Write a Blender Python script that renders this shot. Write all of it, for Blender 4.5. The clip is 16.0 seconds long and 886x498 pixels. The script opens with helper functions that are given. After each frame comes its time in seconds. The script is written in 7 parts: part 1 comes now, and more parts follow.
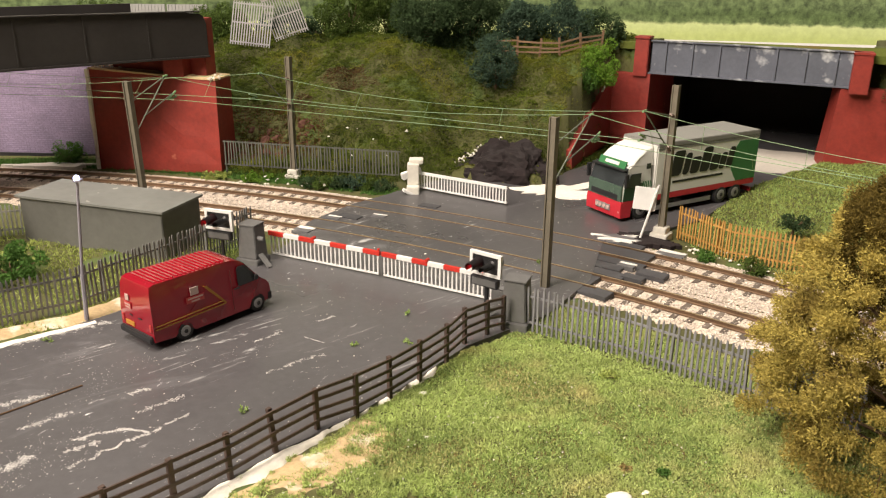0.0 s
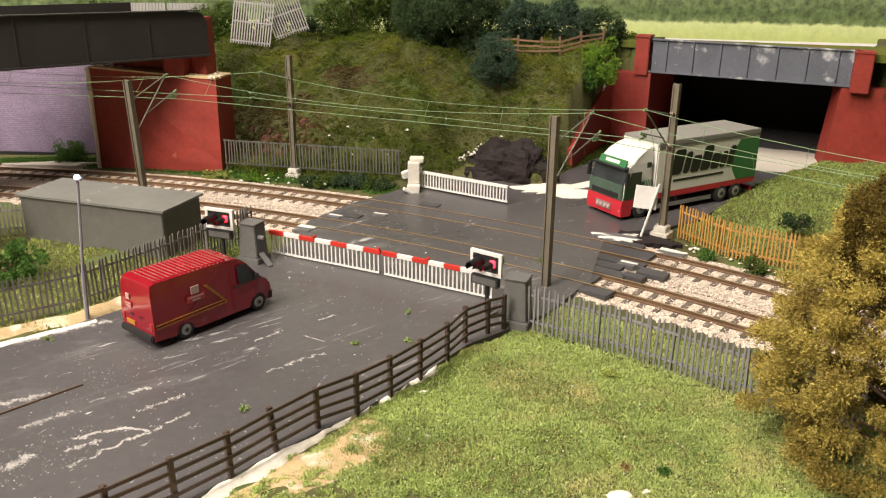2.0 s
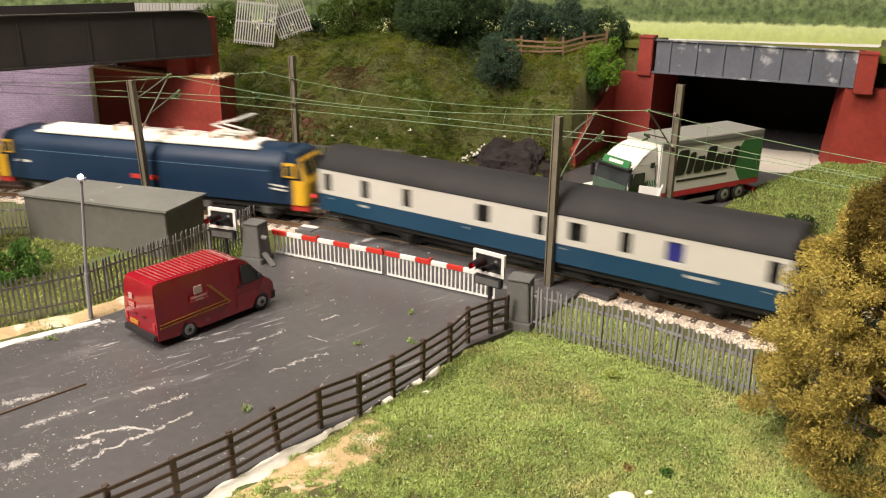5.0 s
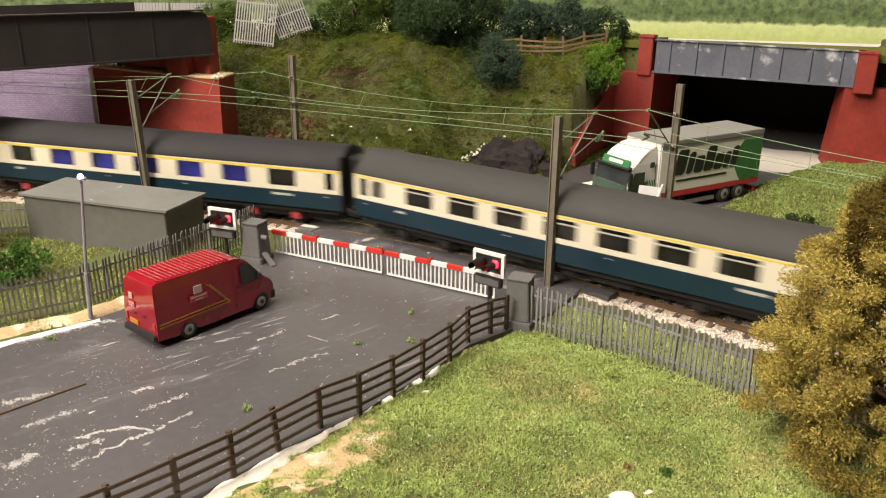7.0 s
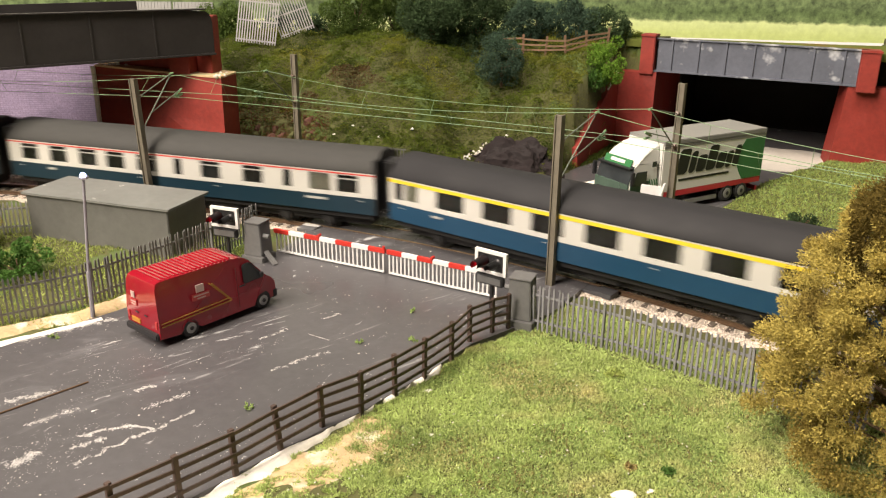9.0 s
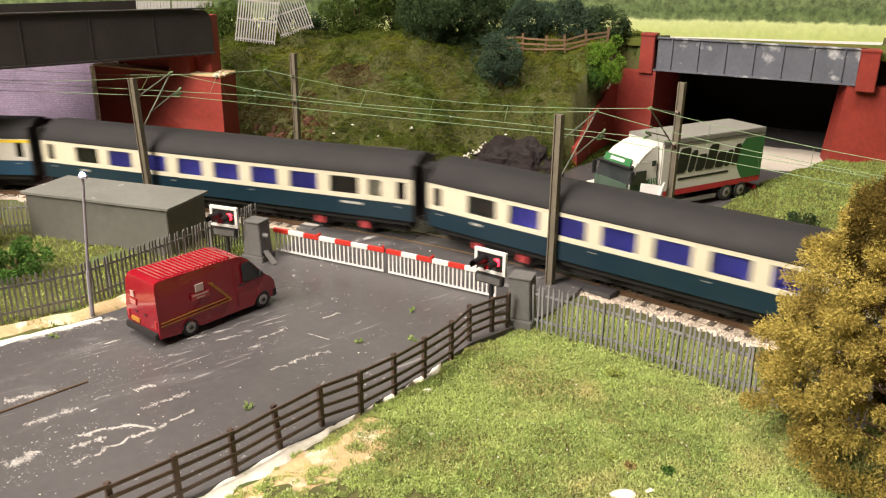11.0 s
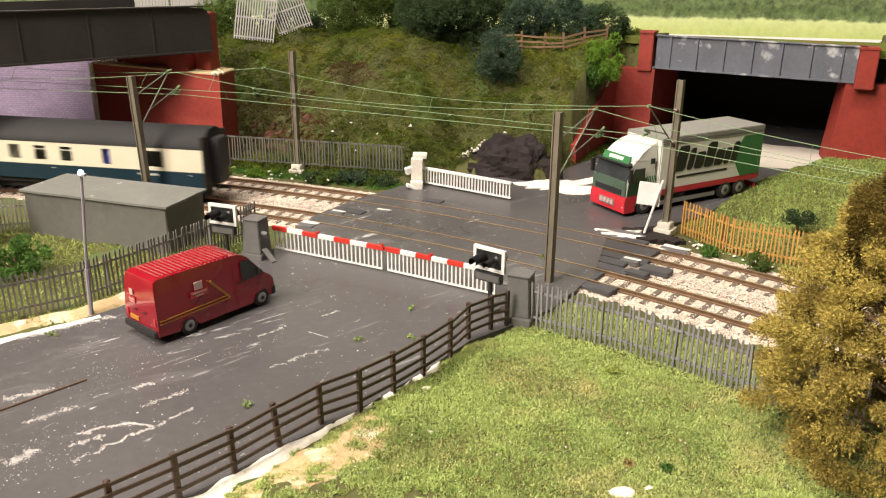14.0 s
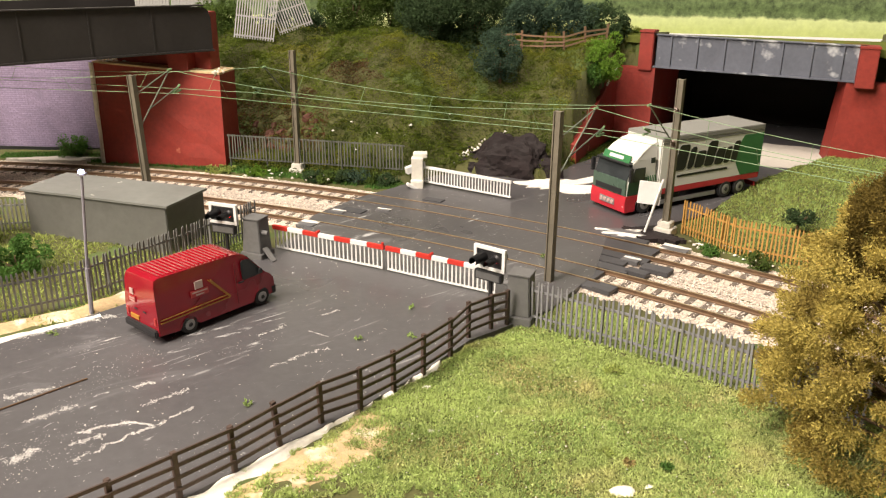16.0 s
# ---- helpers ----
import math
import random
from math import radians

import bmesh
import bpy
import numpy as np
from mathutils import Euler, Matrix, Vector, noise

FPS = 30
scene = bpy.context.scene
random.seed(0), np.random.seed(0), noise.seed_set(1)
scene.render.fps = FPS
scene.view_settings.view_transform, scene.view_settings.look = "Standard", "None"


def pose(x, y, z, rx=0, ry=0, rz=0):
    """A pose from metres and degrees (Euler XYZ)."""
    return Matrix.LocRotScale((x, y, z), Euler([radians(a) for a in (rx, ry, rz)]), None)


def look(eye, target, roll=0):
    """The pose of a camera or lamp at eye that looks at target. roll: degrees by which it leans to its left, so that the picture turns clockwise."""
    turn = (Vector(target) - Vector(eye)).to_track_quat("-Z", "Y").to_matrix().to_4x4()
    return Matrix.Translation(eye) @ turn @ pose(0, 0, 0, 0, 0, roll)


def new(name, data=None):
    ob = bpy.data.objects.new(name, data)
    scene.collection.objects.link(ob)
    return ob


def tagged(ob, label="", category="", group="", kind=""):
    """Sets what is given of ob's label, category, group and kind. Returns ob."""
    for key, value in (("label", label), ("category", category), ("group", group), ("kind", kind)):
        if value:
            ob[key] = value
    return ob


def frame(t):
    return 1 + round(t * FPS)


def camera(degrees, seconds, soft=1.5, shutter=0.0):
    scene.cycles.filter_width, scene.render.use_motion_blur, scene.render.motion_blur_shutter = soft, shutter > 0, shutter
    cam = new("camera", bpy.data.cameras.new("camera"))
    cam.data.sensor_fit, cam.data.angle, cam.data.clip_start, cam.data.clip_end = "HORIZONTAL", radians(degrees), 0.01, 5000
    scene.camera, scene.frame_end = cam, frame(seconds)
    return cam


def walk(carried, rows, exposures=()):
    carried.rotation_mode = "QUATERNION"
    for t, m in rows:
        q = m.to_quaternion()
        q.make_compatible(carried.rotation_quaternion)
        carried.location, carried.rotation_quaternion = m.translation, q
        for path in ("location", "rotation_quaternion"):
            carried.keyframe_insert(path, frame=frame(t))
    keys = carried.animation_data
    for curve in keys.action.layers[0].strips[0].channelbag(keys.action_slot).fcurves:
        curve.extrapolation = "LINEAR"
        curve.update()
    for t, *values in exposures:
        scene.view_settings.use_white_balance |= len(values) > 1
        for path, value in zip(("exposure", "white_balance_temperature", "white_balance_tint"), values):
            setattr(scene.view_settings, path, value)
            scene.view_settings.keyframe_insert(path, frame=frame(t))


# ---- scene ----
# The layout is a 1:76 model railway. Lengths below are in millimetres and
# become metres through MM.
MM = 0.001
EYE = (0.0, 0.0, 0.1612)


def aim(yaw, pitch, roll):
    a, b = radians(yaw), radians(pitch)
    way = Vector((-math.sin(a) * math.cos(b), math.cos(a) * math.cos(b), -math.sin(b)))
    return look(EYE, Vector(EYE) + way, roll)


cam = camera(57.46, 16.0, soft=1.2, shutter=0.6)
AIMS = [
    (0.0, -0.296, 20.068, 0.549),
    (0.5, -0.303, 20.081, 0.569),
    (1.0, -0.297, 20.187, 0.550),
    (1.5, -0.350, 20.208, 0.541),
    (2.0, -0.256, 20.149, 0.526),
    (2.5, -0.175, 20.128, 0.540),
    (3.0, -0.117, 20.120, 0.557),
    (3.5, -0.095, 20.080, 0.559),
    (4.0, -0.069, 20.141, 0.556),
    (6.5, -0.029, 20.100, 0.567),
    (7.0, -0.049, 20.148, 0.550),
    (7.5, -0.104, 20.300, 0.544),
    (8.0, -0.104, 20.287, 0.546),
    (8.5, 0.038, 20.253, 0.541),
    (9.0, 0.097, 20.221, 0.547),
    (11.5, 0.055, 20.280, 0.536),
    (12.0, 0.116, 20.266, 0.531),
    (12.5, 0.110, 20.247, 0.534),
    (13.0, 0.069, 20.313, 0.532),
    (13.5, 0.054, 20.413, 0.518),
    (14.0, -0.020, 20.426, 0.526),
    (14.5, 0.009, 20.366, 0.527),
    (15.0, 0.009, 20.372, 0.536),
    (15.5, 0.006, 20.557, 0.545),
    (16.0, -0.000, 20.485, 0.526),
]
walk(cam, [(t, aim(a, b, c)) for t, a, b, c in AIMS], exposures=[(0, -0.2), (4, -0.22), (8.0, -0.13), (8.5, 0.0), (11.5, -0.02), (16, 0.01)])

# ---------------------------------------------------------------- light
world = bpy.data.worlds.new("room")
scene.world = world
world.use_nodes = True
world.node_tree.nodes["Background"].inputs[0].default_value = (0.9, 0.95, 1.0, 1)
world.node_tree.nodes["Background"].inputs[1].default_value = 0.05


def tube_lamp(x, y, z, sx, sy, watts, colour, aimed):
    data = bpy.data.lights.new("ceiling_lamp", "AREA")
    data.shape, data.size, data.size_y = "RECTANGLE", sx, sy
    data.energy, data.color = watts, colour
    ob = new("ceiling_lamp", data)
    ob.matrix_world = look((x, y, z), aimed)
    return ob


tube_lamp(-0.84, -0.3, 1.0, 0.5, 0.8, 43.0, (1.0, 0.865, 0.73), (0, 0.4, 0))
tube_lamp(-0.25, 0.2, 1.45, 0.8, 0.6, 30.0, (1.0, 0.872, 0.742), (0.05, 0.35, 0))

# ---------------------------------------------------------------- materials
def ramp(nt, fac, stops):
    r = nt.nodes.new("ShaderNodeValToRGB")
    el = r.color_ramp.elements
    while len(el) < len(stops):
        el.new(0.5)
    for e, (p, c) in zip(el, stops):
        e.position, e.color = p, (*c, 1) if len(c) == 3 else c
    nt.links.new(fac, r.inputs[0])
    return r.outputs[0]


def tex_noise(nt, scale, detail=4.0, rough=0.6, stretch=(1, 1, 1), world_space=False):
    """Noise whose cells are about 1/scale millimetres wide."""
    if world_space:
        src = nt.nodes.new("ShaderNodeNewGeometry").outputs["Position"]
    else:
        src = nt.nodes.new("ShaderNodeTexCoord").outputs["Object"]
    mp = nt.nodes.new("ShaderNodeMapping")
    mp.inputs["Scale"].default_value = [1000 * s for s in stretch]
    n = nt.nodes.new("ShaderNodeTexNoise")
    n.inputs["Scale"].default_value, n.inputs["Detail"].default_value = scale, detail
    n.inputs["Roughness"].default_value = rough
    nt.links.new(src, mp.inputs[0])
    nt.links.new(mp.outputs[0], n.inputs["Vector"])
    return n.outputs["Fac"]


def mix(nt, fac, a, b, mode="MIX"):
    m = nt.nodes.new("ShaderNodeMix")
    m.data_type, m.blend_type = "RGBA", mode
    for i, v in ((0, fac), (6, a), (7, b)):
        if isinstance(v, bpy.types.NodeSocket):
            nt.links.new(v, m.inputs[i])
        else:
            m.inputs[i].default_value = v if i == 0 else (*v, 1)
    return m.outputs[2]


def material(name, colour, rough=0.6, metal=0.0, vary=0.25, grain=0.6, coarse=0.05, bump=0.15, spots=None, island=0.0,
             per_object=0.0, stretch=(1, 1, 1), coat=0.0, specular=0.5, world_space=False):
    """Paint or stuff of one base colour with fine grain, broad blotches, relief and, if asked, spots of a second colour."""
    m = bpy.data.materials.new(name)
    m.use_nodes = True
    nt = m.node_tree
    b = nt.nodes["Principled BSDF"]
    fine = tex_noise(nt, grain, 5, 0.65, stretch, world_space)
    wide = tex_noise(nt, coarse, 3, 0.55, stretch, world_space)
    dark = tuple(c * (1 - vary) for c in colour)
    light = tuple(min(1, c * (1 + vary)) for c in colour)
    col = mix(nt, 0.5, ramp(nt, fine, [(0.3, dark), (0.7, light)]), ramp(nt, wide, [(0.3, dark), (0.7, light)]))
    if spots:
        scale, threshold, soft, second = spots
        s = tex_noise(nt, scale, 3, 0.6, stretch, world_space)
        f = ramp(nt, s, [(threshold, (0, 0, 0)), (min(1, threshold + soft), (1, 1, 1))])
        col = mix(nt, f, col, second)
    if island or per_object:
        if island:
            src = nt.nodes.new("ShaderNodeNewGeometry").outputs["Random Per Island"]
        else:
            src = nt.nodes.new("ShaderNodeObjectInfo").outputs["Random"]
        k = island or per_object
        g = ramp(nt, src, [(0, (1 - k,) * 3), (1, (1 + k,) * 3)])
        col = mix(nt, 1.0, col, g, "MULTIPLY")
    nt.links.new(col, b.inputs["Base Color"])
    rr = ramp(nt, wide, [(0.3, (max(0.03, rough - 0.1),) * 3), (0.7, (min(1, rough + 0.1),) * 3)])
    nt.links.new(rr, b.inputs["Roughness"])
    b.inputs["Metallic"].default_value = metal
    b.inputs["Specular IOR Level"].default_value = specular
    b.inputs["Coat Weight"].default_value = coat
    if bump:
        bn = nt.nodes.new("ShaderNodeBump")
        bn.inputs["Strength"].default_value, bn.inputs["Distance"].default_value = bump, 0.0004
        nt.links.new(fine, bn.inputs["Height"])
        nt.links.new(bn.outputs[0], b.inputs["Normal"])
    return m


def lamp_material(name, colour, strength):
    m = bpy.data.materials.new(name)
    m.use_nodes = True
    b = m.node_tree.nodes["Principled BSDF"]
    b.inputs["Base Color"].default_value = (*colour, 1)
    b.inputs["Emission Color"].default_value = (*colour, 1)
    b.inputs["Emission Strength"].default_value = strength
    return m


def brick_material(name, colour, mortar, w, h, bump=0.5, vary=0.2):
    """Thin printed or scribed courses, far too fine to be pieces."""
    m = material(name, colour, 0.7, vary=vary, grain=0.5, coarse=0.04)
    nt = m.node_tree
    b = nt.nodes["Principled BSDF"]
    co = nt.nodes.new("ShaderNodeTexCoord").outputs["UV"]
    br = nt.nodes.new("ShaderNodeTexBrick")
    br.inputs["Scale"].default_value = 1.0
    br.inputs["Brick Width"].default_value, br.inputs["Row Height"].default_value = w, h
    br.inputs["Mortar Size"].default_value = h * 0.09
    br.inputs["Color1"].default_value, br.inputs["Color2"].default_value = (1, 1, 1, 1), (0.85, 0.85, 0.85, 1)
    br.inputs["Mortar"].default_value = (*mortar, 1)
    nt.links.new(co, br.inputs["Vector"])
    old = b.inputs["Base Color"].links[0].from_socket
    nt.links.new(mix(nt, 1.0, old, br.outputs["Color"], "MULTIPLY"), b.inputs["Base Color"])
    bn = nt.nodes.new("ShaderNodeBump")
    bn.inputs["Strength"].default_value, bn.inputs["Distance"].default_value = bump, 0.0002
    nt.links.new(br.outputs["Fac"], bn.inputs["Height"])
    bn.invert = True
    nt.links.new(bn.outputs[0], b.inputs["Normal"])
    return m


M_ROAD = material("painted_road", (0.077, 0.0745, 0.079), 0.34, vary=0.2, grain=0.25, coarse=0.012, bump=0.12)


def add_scuffs(m, turn, scale, squeeze, lo, hi, colour, region):
    """Worn streaks that show the plaster through the paint, in patches."""
    nt = m.node_tree
    b = nt.nodes["Principled BSDF"]
    src = nt.nodes.new("ShaderNodeTexCoord").outputs["Object"]
    mp = nt.nodes.new("ShaderNodeMapping")
    mp.vector_type = "TEXTURE"
    mp.inputs["Rotation"].default_value[2] = radians(turn)
    mp.inputs["Scale"].default_value = (0.001 / squeeze, 0.001, 0.001)
    nz = nt.nodes.new("ShaderNodeTexNoise")
    nz.inputs["Scale"].default_value, nz.inputs["Detail"].default_value, nz.inputs["Roughness"].default_value = scale, 8, 0.68
    nz.inputs["Distortion"].default_value = 1.1
    nt.links.new(src, mp.inputs[0])
    nt.links.new(mp.outputs[0], nz.inputs["Vector"])
    streak = ramp(nt, nz.outputs["Fac"], [(lo, (0, 0, 0)), (hi, (1, 1, 1))])
    patch = ramp(nt, tex_noise(nt, region, 2, 0.5), [(0.44, (0, 0, 0)), (0.6, (1, 1, 1))])
    f = mix(nt, 1.0, streak, patch, "MULTIPLY")
    old = b.inputs["Base Color"].links[0].from_socket
    nt.links.new(mix(nt, f, old, colour), b.inputs["Base Color"])


add_scuffs(M_ROAD, 40, 0.15, 0.13, 0.6, 0.66, (0.5, 0.5, 0.5), 0.008)
add_scuffs(M_ROAD, 35, 0.04, 0.3, 0.54, 0.8, (0.2, 0.2, 0.21), 0.008)
add_scuffs(M_ROAD, 46, 0.4, 0.4, 0.64, 0.68, (0.65, 0.65, 0.65), 0.014)
M_BOARD = material("crossing_board", (0.058, 0.058, 0.063), 0.55, vary=0.22, grain=0.3, coarse=0.02, bump=0.2, stretch=(0.25, 1, 1),
                   per_object=0.1)
add_scuffs(M_BOARD, 30, 0.1, 0.25, 0.64, 0.8, (0.3, 0.3, 0.3), 0.03)
M_EARTH = material("scatter_earth", (0.072, 0.074, 0.022), 0.95, vary=0.4, grain=0.5, coarse=0.03, bump=0.6,
                   spots=(0.03, 0.56, 0.06, (0.07, 0.1, 0.025)))
M_PLASTER = material("bare_plaster", (0.72, 0.69, 0.62), 0.9, vary=0.2, grain=0.4, coarse=0.05, bump=0.8)
M_SAND = material("sandy_verge", (0.42, 0.31, 0.17), 0.95, vary=0.35, grain=0.6, coarse=0.06, bump=0.7,
                  spots=(0.07, 0.52, 0.14, (0.6, 0.55, 0.45)))
M_BALLAST = material("ballast", (0.64, 0.56, 0.49), 0.9, vary=0.35, grain=0.8, coarse=0.06, bump=0.4, island=0.35)
M_BED = material("ballast_bed", (0.55, 0.48, 0.4), 0.95, vary=0.4, grain=1.0, coarse=0.08, bump=0.8)
M_RAIL = material("rusty_rail", (0.16, 0.1, 0.06), 0.55, 0.4, vary=0.3, grain=0.4, coarse=0.05)
M_RAILTOP = material("rail_head", (0.5, 0.39, 0.24), 0.4, 0.8, vary=0.2, bump=0.0)
M_SLEEPER = material("sleeper", (0.13, 0.105, 0.085), 0.85, vary=0.3, grain=0.7, coarse=0.1, per_object=0.25, island=0.0)
M_HILLGRASS = material("hill_scatter", (0.125, 0.15, 0.03), 0.95, vary=0.35, grain=0.4, coarse=0.035, bump=0.0, island=0.5, specular=0.2,
                       spots=(0.03, 0.56, 0.1, (0.17, 0.13, 0.035)))
M_RED = material("red_pier_paint", (0.24, 0.027, 0.018), 0.65, vary=0.3, grain=0.3, coarse=0.03, bump=0.3,
                 spots=(0.05, 0.7, 0.05, (0.5, 0.16, 0.1)))
M_PURPLE = brick_material("purple_brick_paper", (0.25, 0.2, 0.3), (0.6, 0.6, 0.66), 0.0045, 0.0016, 0.4, 0.35)
M_GIRDER = material("black_girder", (0.02, 0.0175, 0.0165), 0.6, vary=0.3, grain=0.3, coarse=0.03, bump=0.15)
M_GREYGIRDER = material("grey_girder", (0.1, 0.11, 0.14), 0.5, vary=0.25, grain=0.3, coarse=0.04, bump=0.15,
                        spots=(0.06, 0.57, 0.14, (0.5, 0.52, 0.55)))
# near-black paint that stands in for the shade inside the bridge opening
M_BLACK = material("opening_shade_black", (0.035, 0.03, 0.027), 0.95, vary=0.2, bump=0.05, specular=0.05)
M_HUT = material("hut_grey", (0.115, 0.115, 0.106), 0.6, vary=0.2, grain=0.2, coarse=0.02, bump=0.1)
M_PALISADE = material("palisade_grey", (0.21, 0.21, 0.225), 0.55, vary=0.25, grain=0.5, coarse=0.05, bump=0.1, per_object=0.15)
M_FOOTFENCE = material("dark_palisade_grey", (0.1, 0.105, 0.09), 0.6, vary=0.25, grain=0.5, coarse=0.05, bump=0.1, per_object=0.15)
M_HUTFENCE = material("hut_palisade_grey", (0.15, 0.15, 0.15), 0.55, vary=0.25, grain=0.5, coarse=0.05, bump=0.1, per_object=0.15)
M_ORANGE = material("tan_palisade", (0.47, 0.26, 0.07), 0.6, vary=0.2, grain=0.5, coarse=0.05, bump=0.1, per_object=0.1)
M_BROWN = material("brown_fence", (0.065, 0.042, 0.033), 0.6, vary=0.3, grain=0.6, coarse=0.06, bump=0.2, per_object=0.15)
M_MAST = material("mast_grey", (0.145, 0.128, 0.095), 0.6, vary=0.2, grain=0.4, coarse=0.05, bump=0.15)
M_BRACKET = material("bracket_grey", (0.16, 0.18, 0.14), 0.5, 0.3, vary=0.2)
M_WIRE = material("green_wire", (0.16, 0.27, 0.13), 0.5, vary=0.1, bump=0.0)
M_WHITE = material("white_plastic", (0.72, 0.72, 0.71), 0.5, vary=0.08, grain=0.3, coarse=0.05, bump=0.05)
M_BARRED = material("barrier_red", (0.5, 0.03, 0.02), 0.45, vary=0.12, bump=0.03)
M_CABINET = material("cabinet_grey", (0.115, 0.115, 0.115), 0.65, vary=0.2, grain=0.4, coarse=0.05, bump=0.15)
M_DARK = material("dark_plastic", (0.02, 0.02, 0.022), 0.5, vary=0.2, bump=0.05)
M_CONCRETE = material("pale_concrete", (0.62, 0.6, 0.54), 0.8, vary=0.15, grain=0.4, coarse=0.05, bump=0.3)
M_PALEFENCE = material("pale_palisade", (0.27, 0.27, 0.26), 0.6, vary=0.15, bump=0.05)


# ---------------------------------------------------------------- mesh tools (millimetres)
def box(bm, x0, x1, y0, y1, z0, z1, m=None):
    vs = [bm.verts.new((x, y, z)) for z in (z0, z1) for x, y in ((x0, y0), (x1, y0), (x1, y1), (x0, y1))]
    for f in ((3, 2, 1, 0), (4, 5, 6, 7), (0, 1, 5, 4), (1, 2, 6, 5), (2, 3, 7, 6), (3, 0, 4, 7)):
        bm.faces.new([vs[i] for i in f])
    if m is not None:
        for v in vs:
            v.co = m @ v.co
    return vs


def prism(bm, outline, lo, hi, axis="z"):
    """A closed outline pushed from lo to hi along an axis. For x the outline is (y, z); for y it is (x, z)."""
    def put(a, b, c):
        return {"z": (a, b, c), "x": (c, a, b), "y": (a, c, b)}[axis]
    low = [bm.verts.new(put(a, b, lo)) for a, b in outline]
    high = [bm.verts.new(put(a, b, hi)) for a, b in outline]
    n = len(outline)
    bm.faces.new(low[::-1])
    bm.faces.new(high)
    for i in range(n):
        bm.faces.new((low[i], low[(i + 1) % n], high[(i + 1) % n], high[i]))
    return low + high


def rod(bm, a, b, r, r2=None, seg=8):
    a, b = Vector(a), Vector(b)
    r2 = r if r2 is None else r2
    q = (b - a).to_track_quat("Z", "Y")
    rings = []
    for p, rad in ((a, r), (b, r2)):
        rings.append([bm.verts.new(p + q @ Vector((rad * math.cos(t), rad * math.sin(t), 0)))
                      for t in (2 * math.pi * i / seg for i in range(seg))])
    for i in range(seg):
        bm.faces.new((rings[0][i], rings[0][(i + 1) % seg], rings[1][(i + 1) % seg], rings[1][i]))
    bm.faces.new(rings[0][::-1])
    bm.faces.new(rings[1])


def bar(bm, a, b, w, h):
    """A square bar from a to b, w wide and h high."""
    a, b = Vector(a), Vector(b)
    d = b - a
    m = Matrix.Translation(a) @ d.to_track_quat("X", "Z").to_matrix().to_4x4()
    box(bm, 0, d.length, -w / 2, w / 2, -h / 2, h / 2, m)


def mesh_of(name, bm, mat, bevel=0.0, smooth=False, shifted=True):
    bmesh.ops.recalc_face_normals(bm, faces=bm.faces)
    if bevel:
        bmesh.ops.bevel(bm, geom=[e for e in bm.edges if len(e.link_faces) == 2 and e.calc_face_angle(0) > 0.6], offset=bevel,
                        segments=2, affect="EDGES", clamp_overlap=True)
    for v in bm.verts:
        v.co *= MM
    if smooth:
        for f in bm.faces:
            f.smooth = True
    me = bpy.data.meshes.new(name)
    bm.to_mesh(me)
    bm.free()
    me.materials.append(mat)
    if smooth:
        me.set_sharp_from_angle(angle=radians(38))
    return me


def part(name, bm, mat, parent, label="", at=None, bevel=0.0, smooth=False):
    """One mesh object under a thing or a part; at is its pose in the parent's space, in metres."""
    ob = new(name, mesh_of(name, bm, mat, bevel, smooth))
    ob.parent = parent
    if at is not None:
        ob.matrix_basis = at
    return tagged(ob, label)


def at(x, y, z=0, rx=0, ry=0, rz=0):
    return pose(x * MM, y * MM, z * MM, rx, ry, rz)


def thing(name, m, label, category, group="", kind=""):
    ob = new(name)
    ob.empty_display_size = 0.01
    ob.matrix_basis = m
    return tagged(ob, label, category, group, kind)


def solid(name, bm, mat, label, category, group="", kind="", m=None, bevel=0.0, smooth=False):
    ob = new(name, mesh_of(name, bm, mat, bevel, smooth))
    if m is not None:
        ob.matrix_basis = m
    return tagged(ob, label, category, group, kind)


def soup(name, verts, faces, mat):
    """A mesh from generated pieces, millimetres."""
    me = bpy.data.meshes.new(name)
    me.from_pydata([tuple(c * MM for c in v) for v in verts], [], faces)
    me.materials.append(mat)
    return me


def smoothstep(a, b, x):
    t = min(1.0, max(0.0, (x - a) / (b - a)))
    return t * t * (3 - 2 * t)


def shared(name, mesh, parent, m):
    ob = new(name, mesh)
    ob.parent = parent
    ob.matrix_basis = m
    return ob


# ---------------------------------------------------------------- the curved railway
CX, CY, RAD = -444.2, -332.4, 897.9      # centre and radius of the near track
SPACE = 50.0                             # from track to track
BEARING = math.atan2(0.8553, 0.5181)     # where s = 0, beside the level crossing


def track(s, out=0.0, z=0.0):
    """A point s mm along the near track (leftwards), out mm beyond it."""
    a = BEARING + s / RAD
    return Vector((CX + (RAD + out) * math.cos(a), CY + (RAD + out) * math.sin(a), z))


def polar(x, y):
    """(s, out) of a point of the plan."""
    a = math.atan2(y - CY, x - CX)
    return (a - BEARING) * RAD, math.hypot(x - CX, y - CY) - RAD


def inside(x, y, poly):
    hit = False
    for i in range(len(poly)):
        (x0, y0), (x1, y1) = poly[i - 1], poly[i]
        if (y0 > y) != (y1 > y) and x < x0 + (y - y0) * (x1 - x0) / (y1 - y0):
            hit = not hit
    return hit


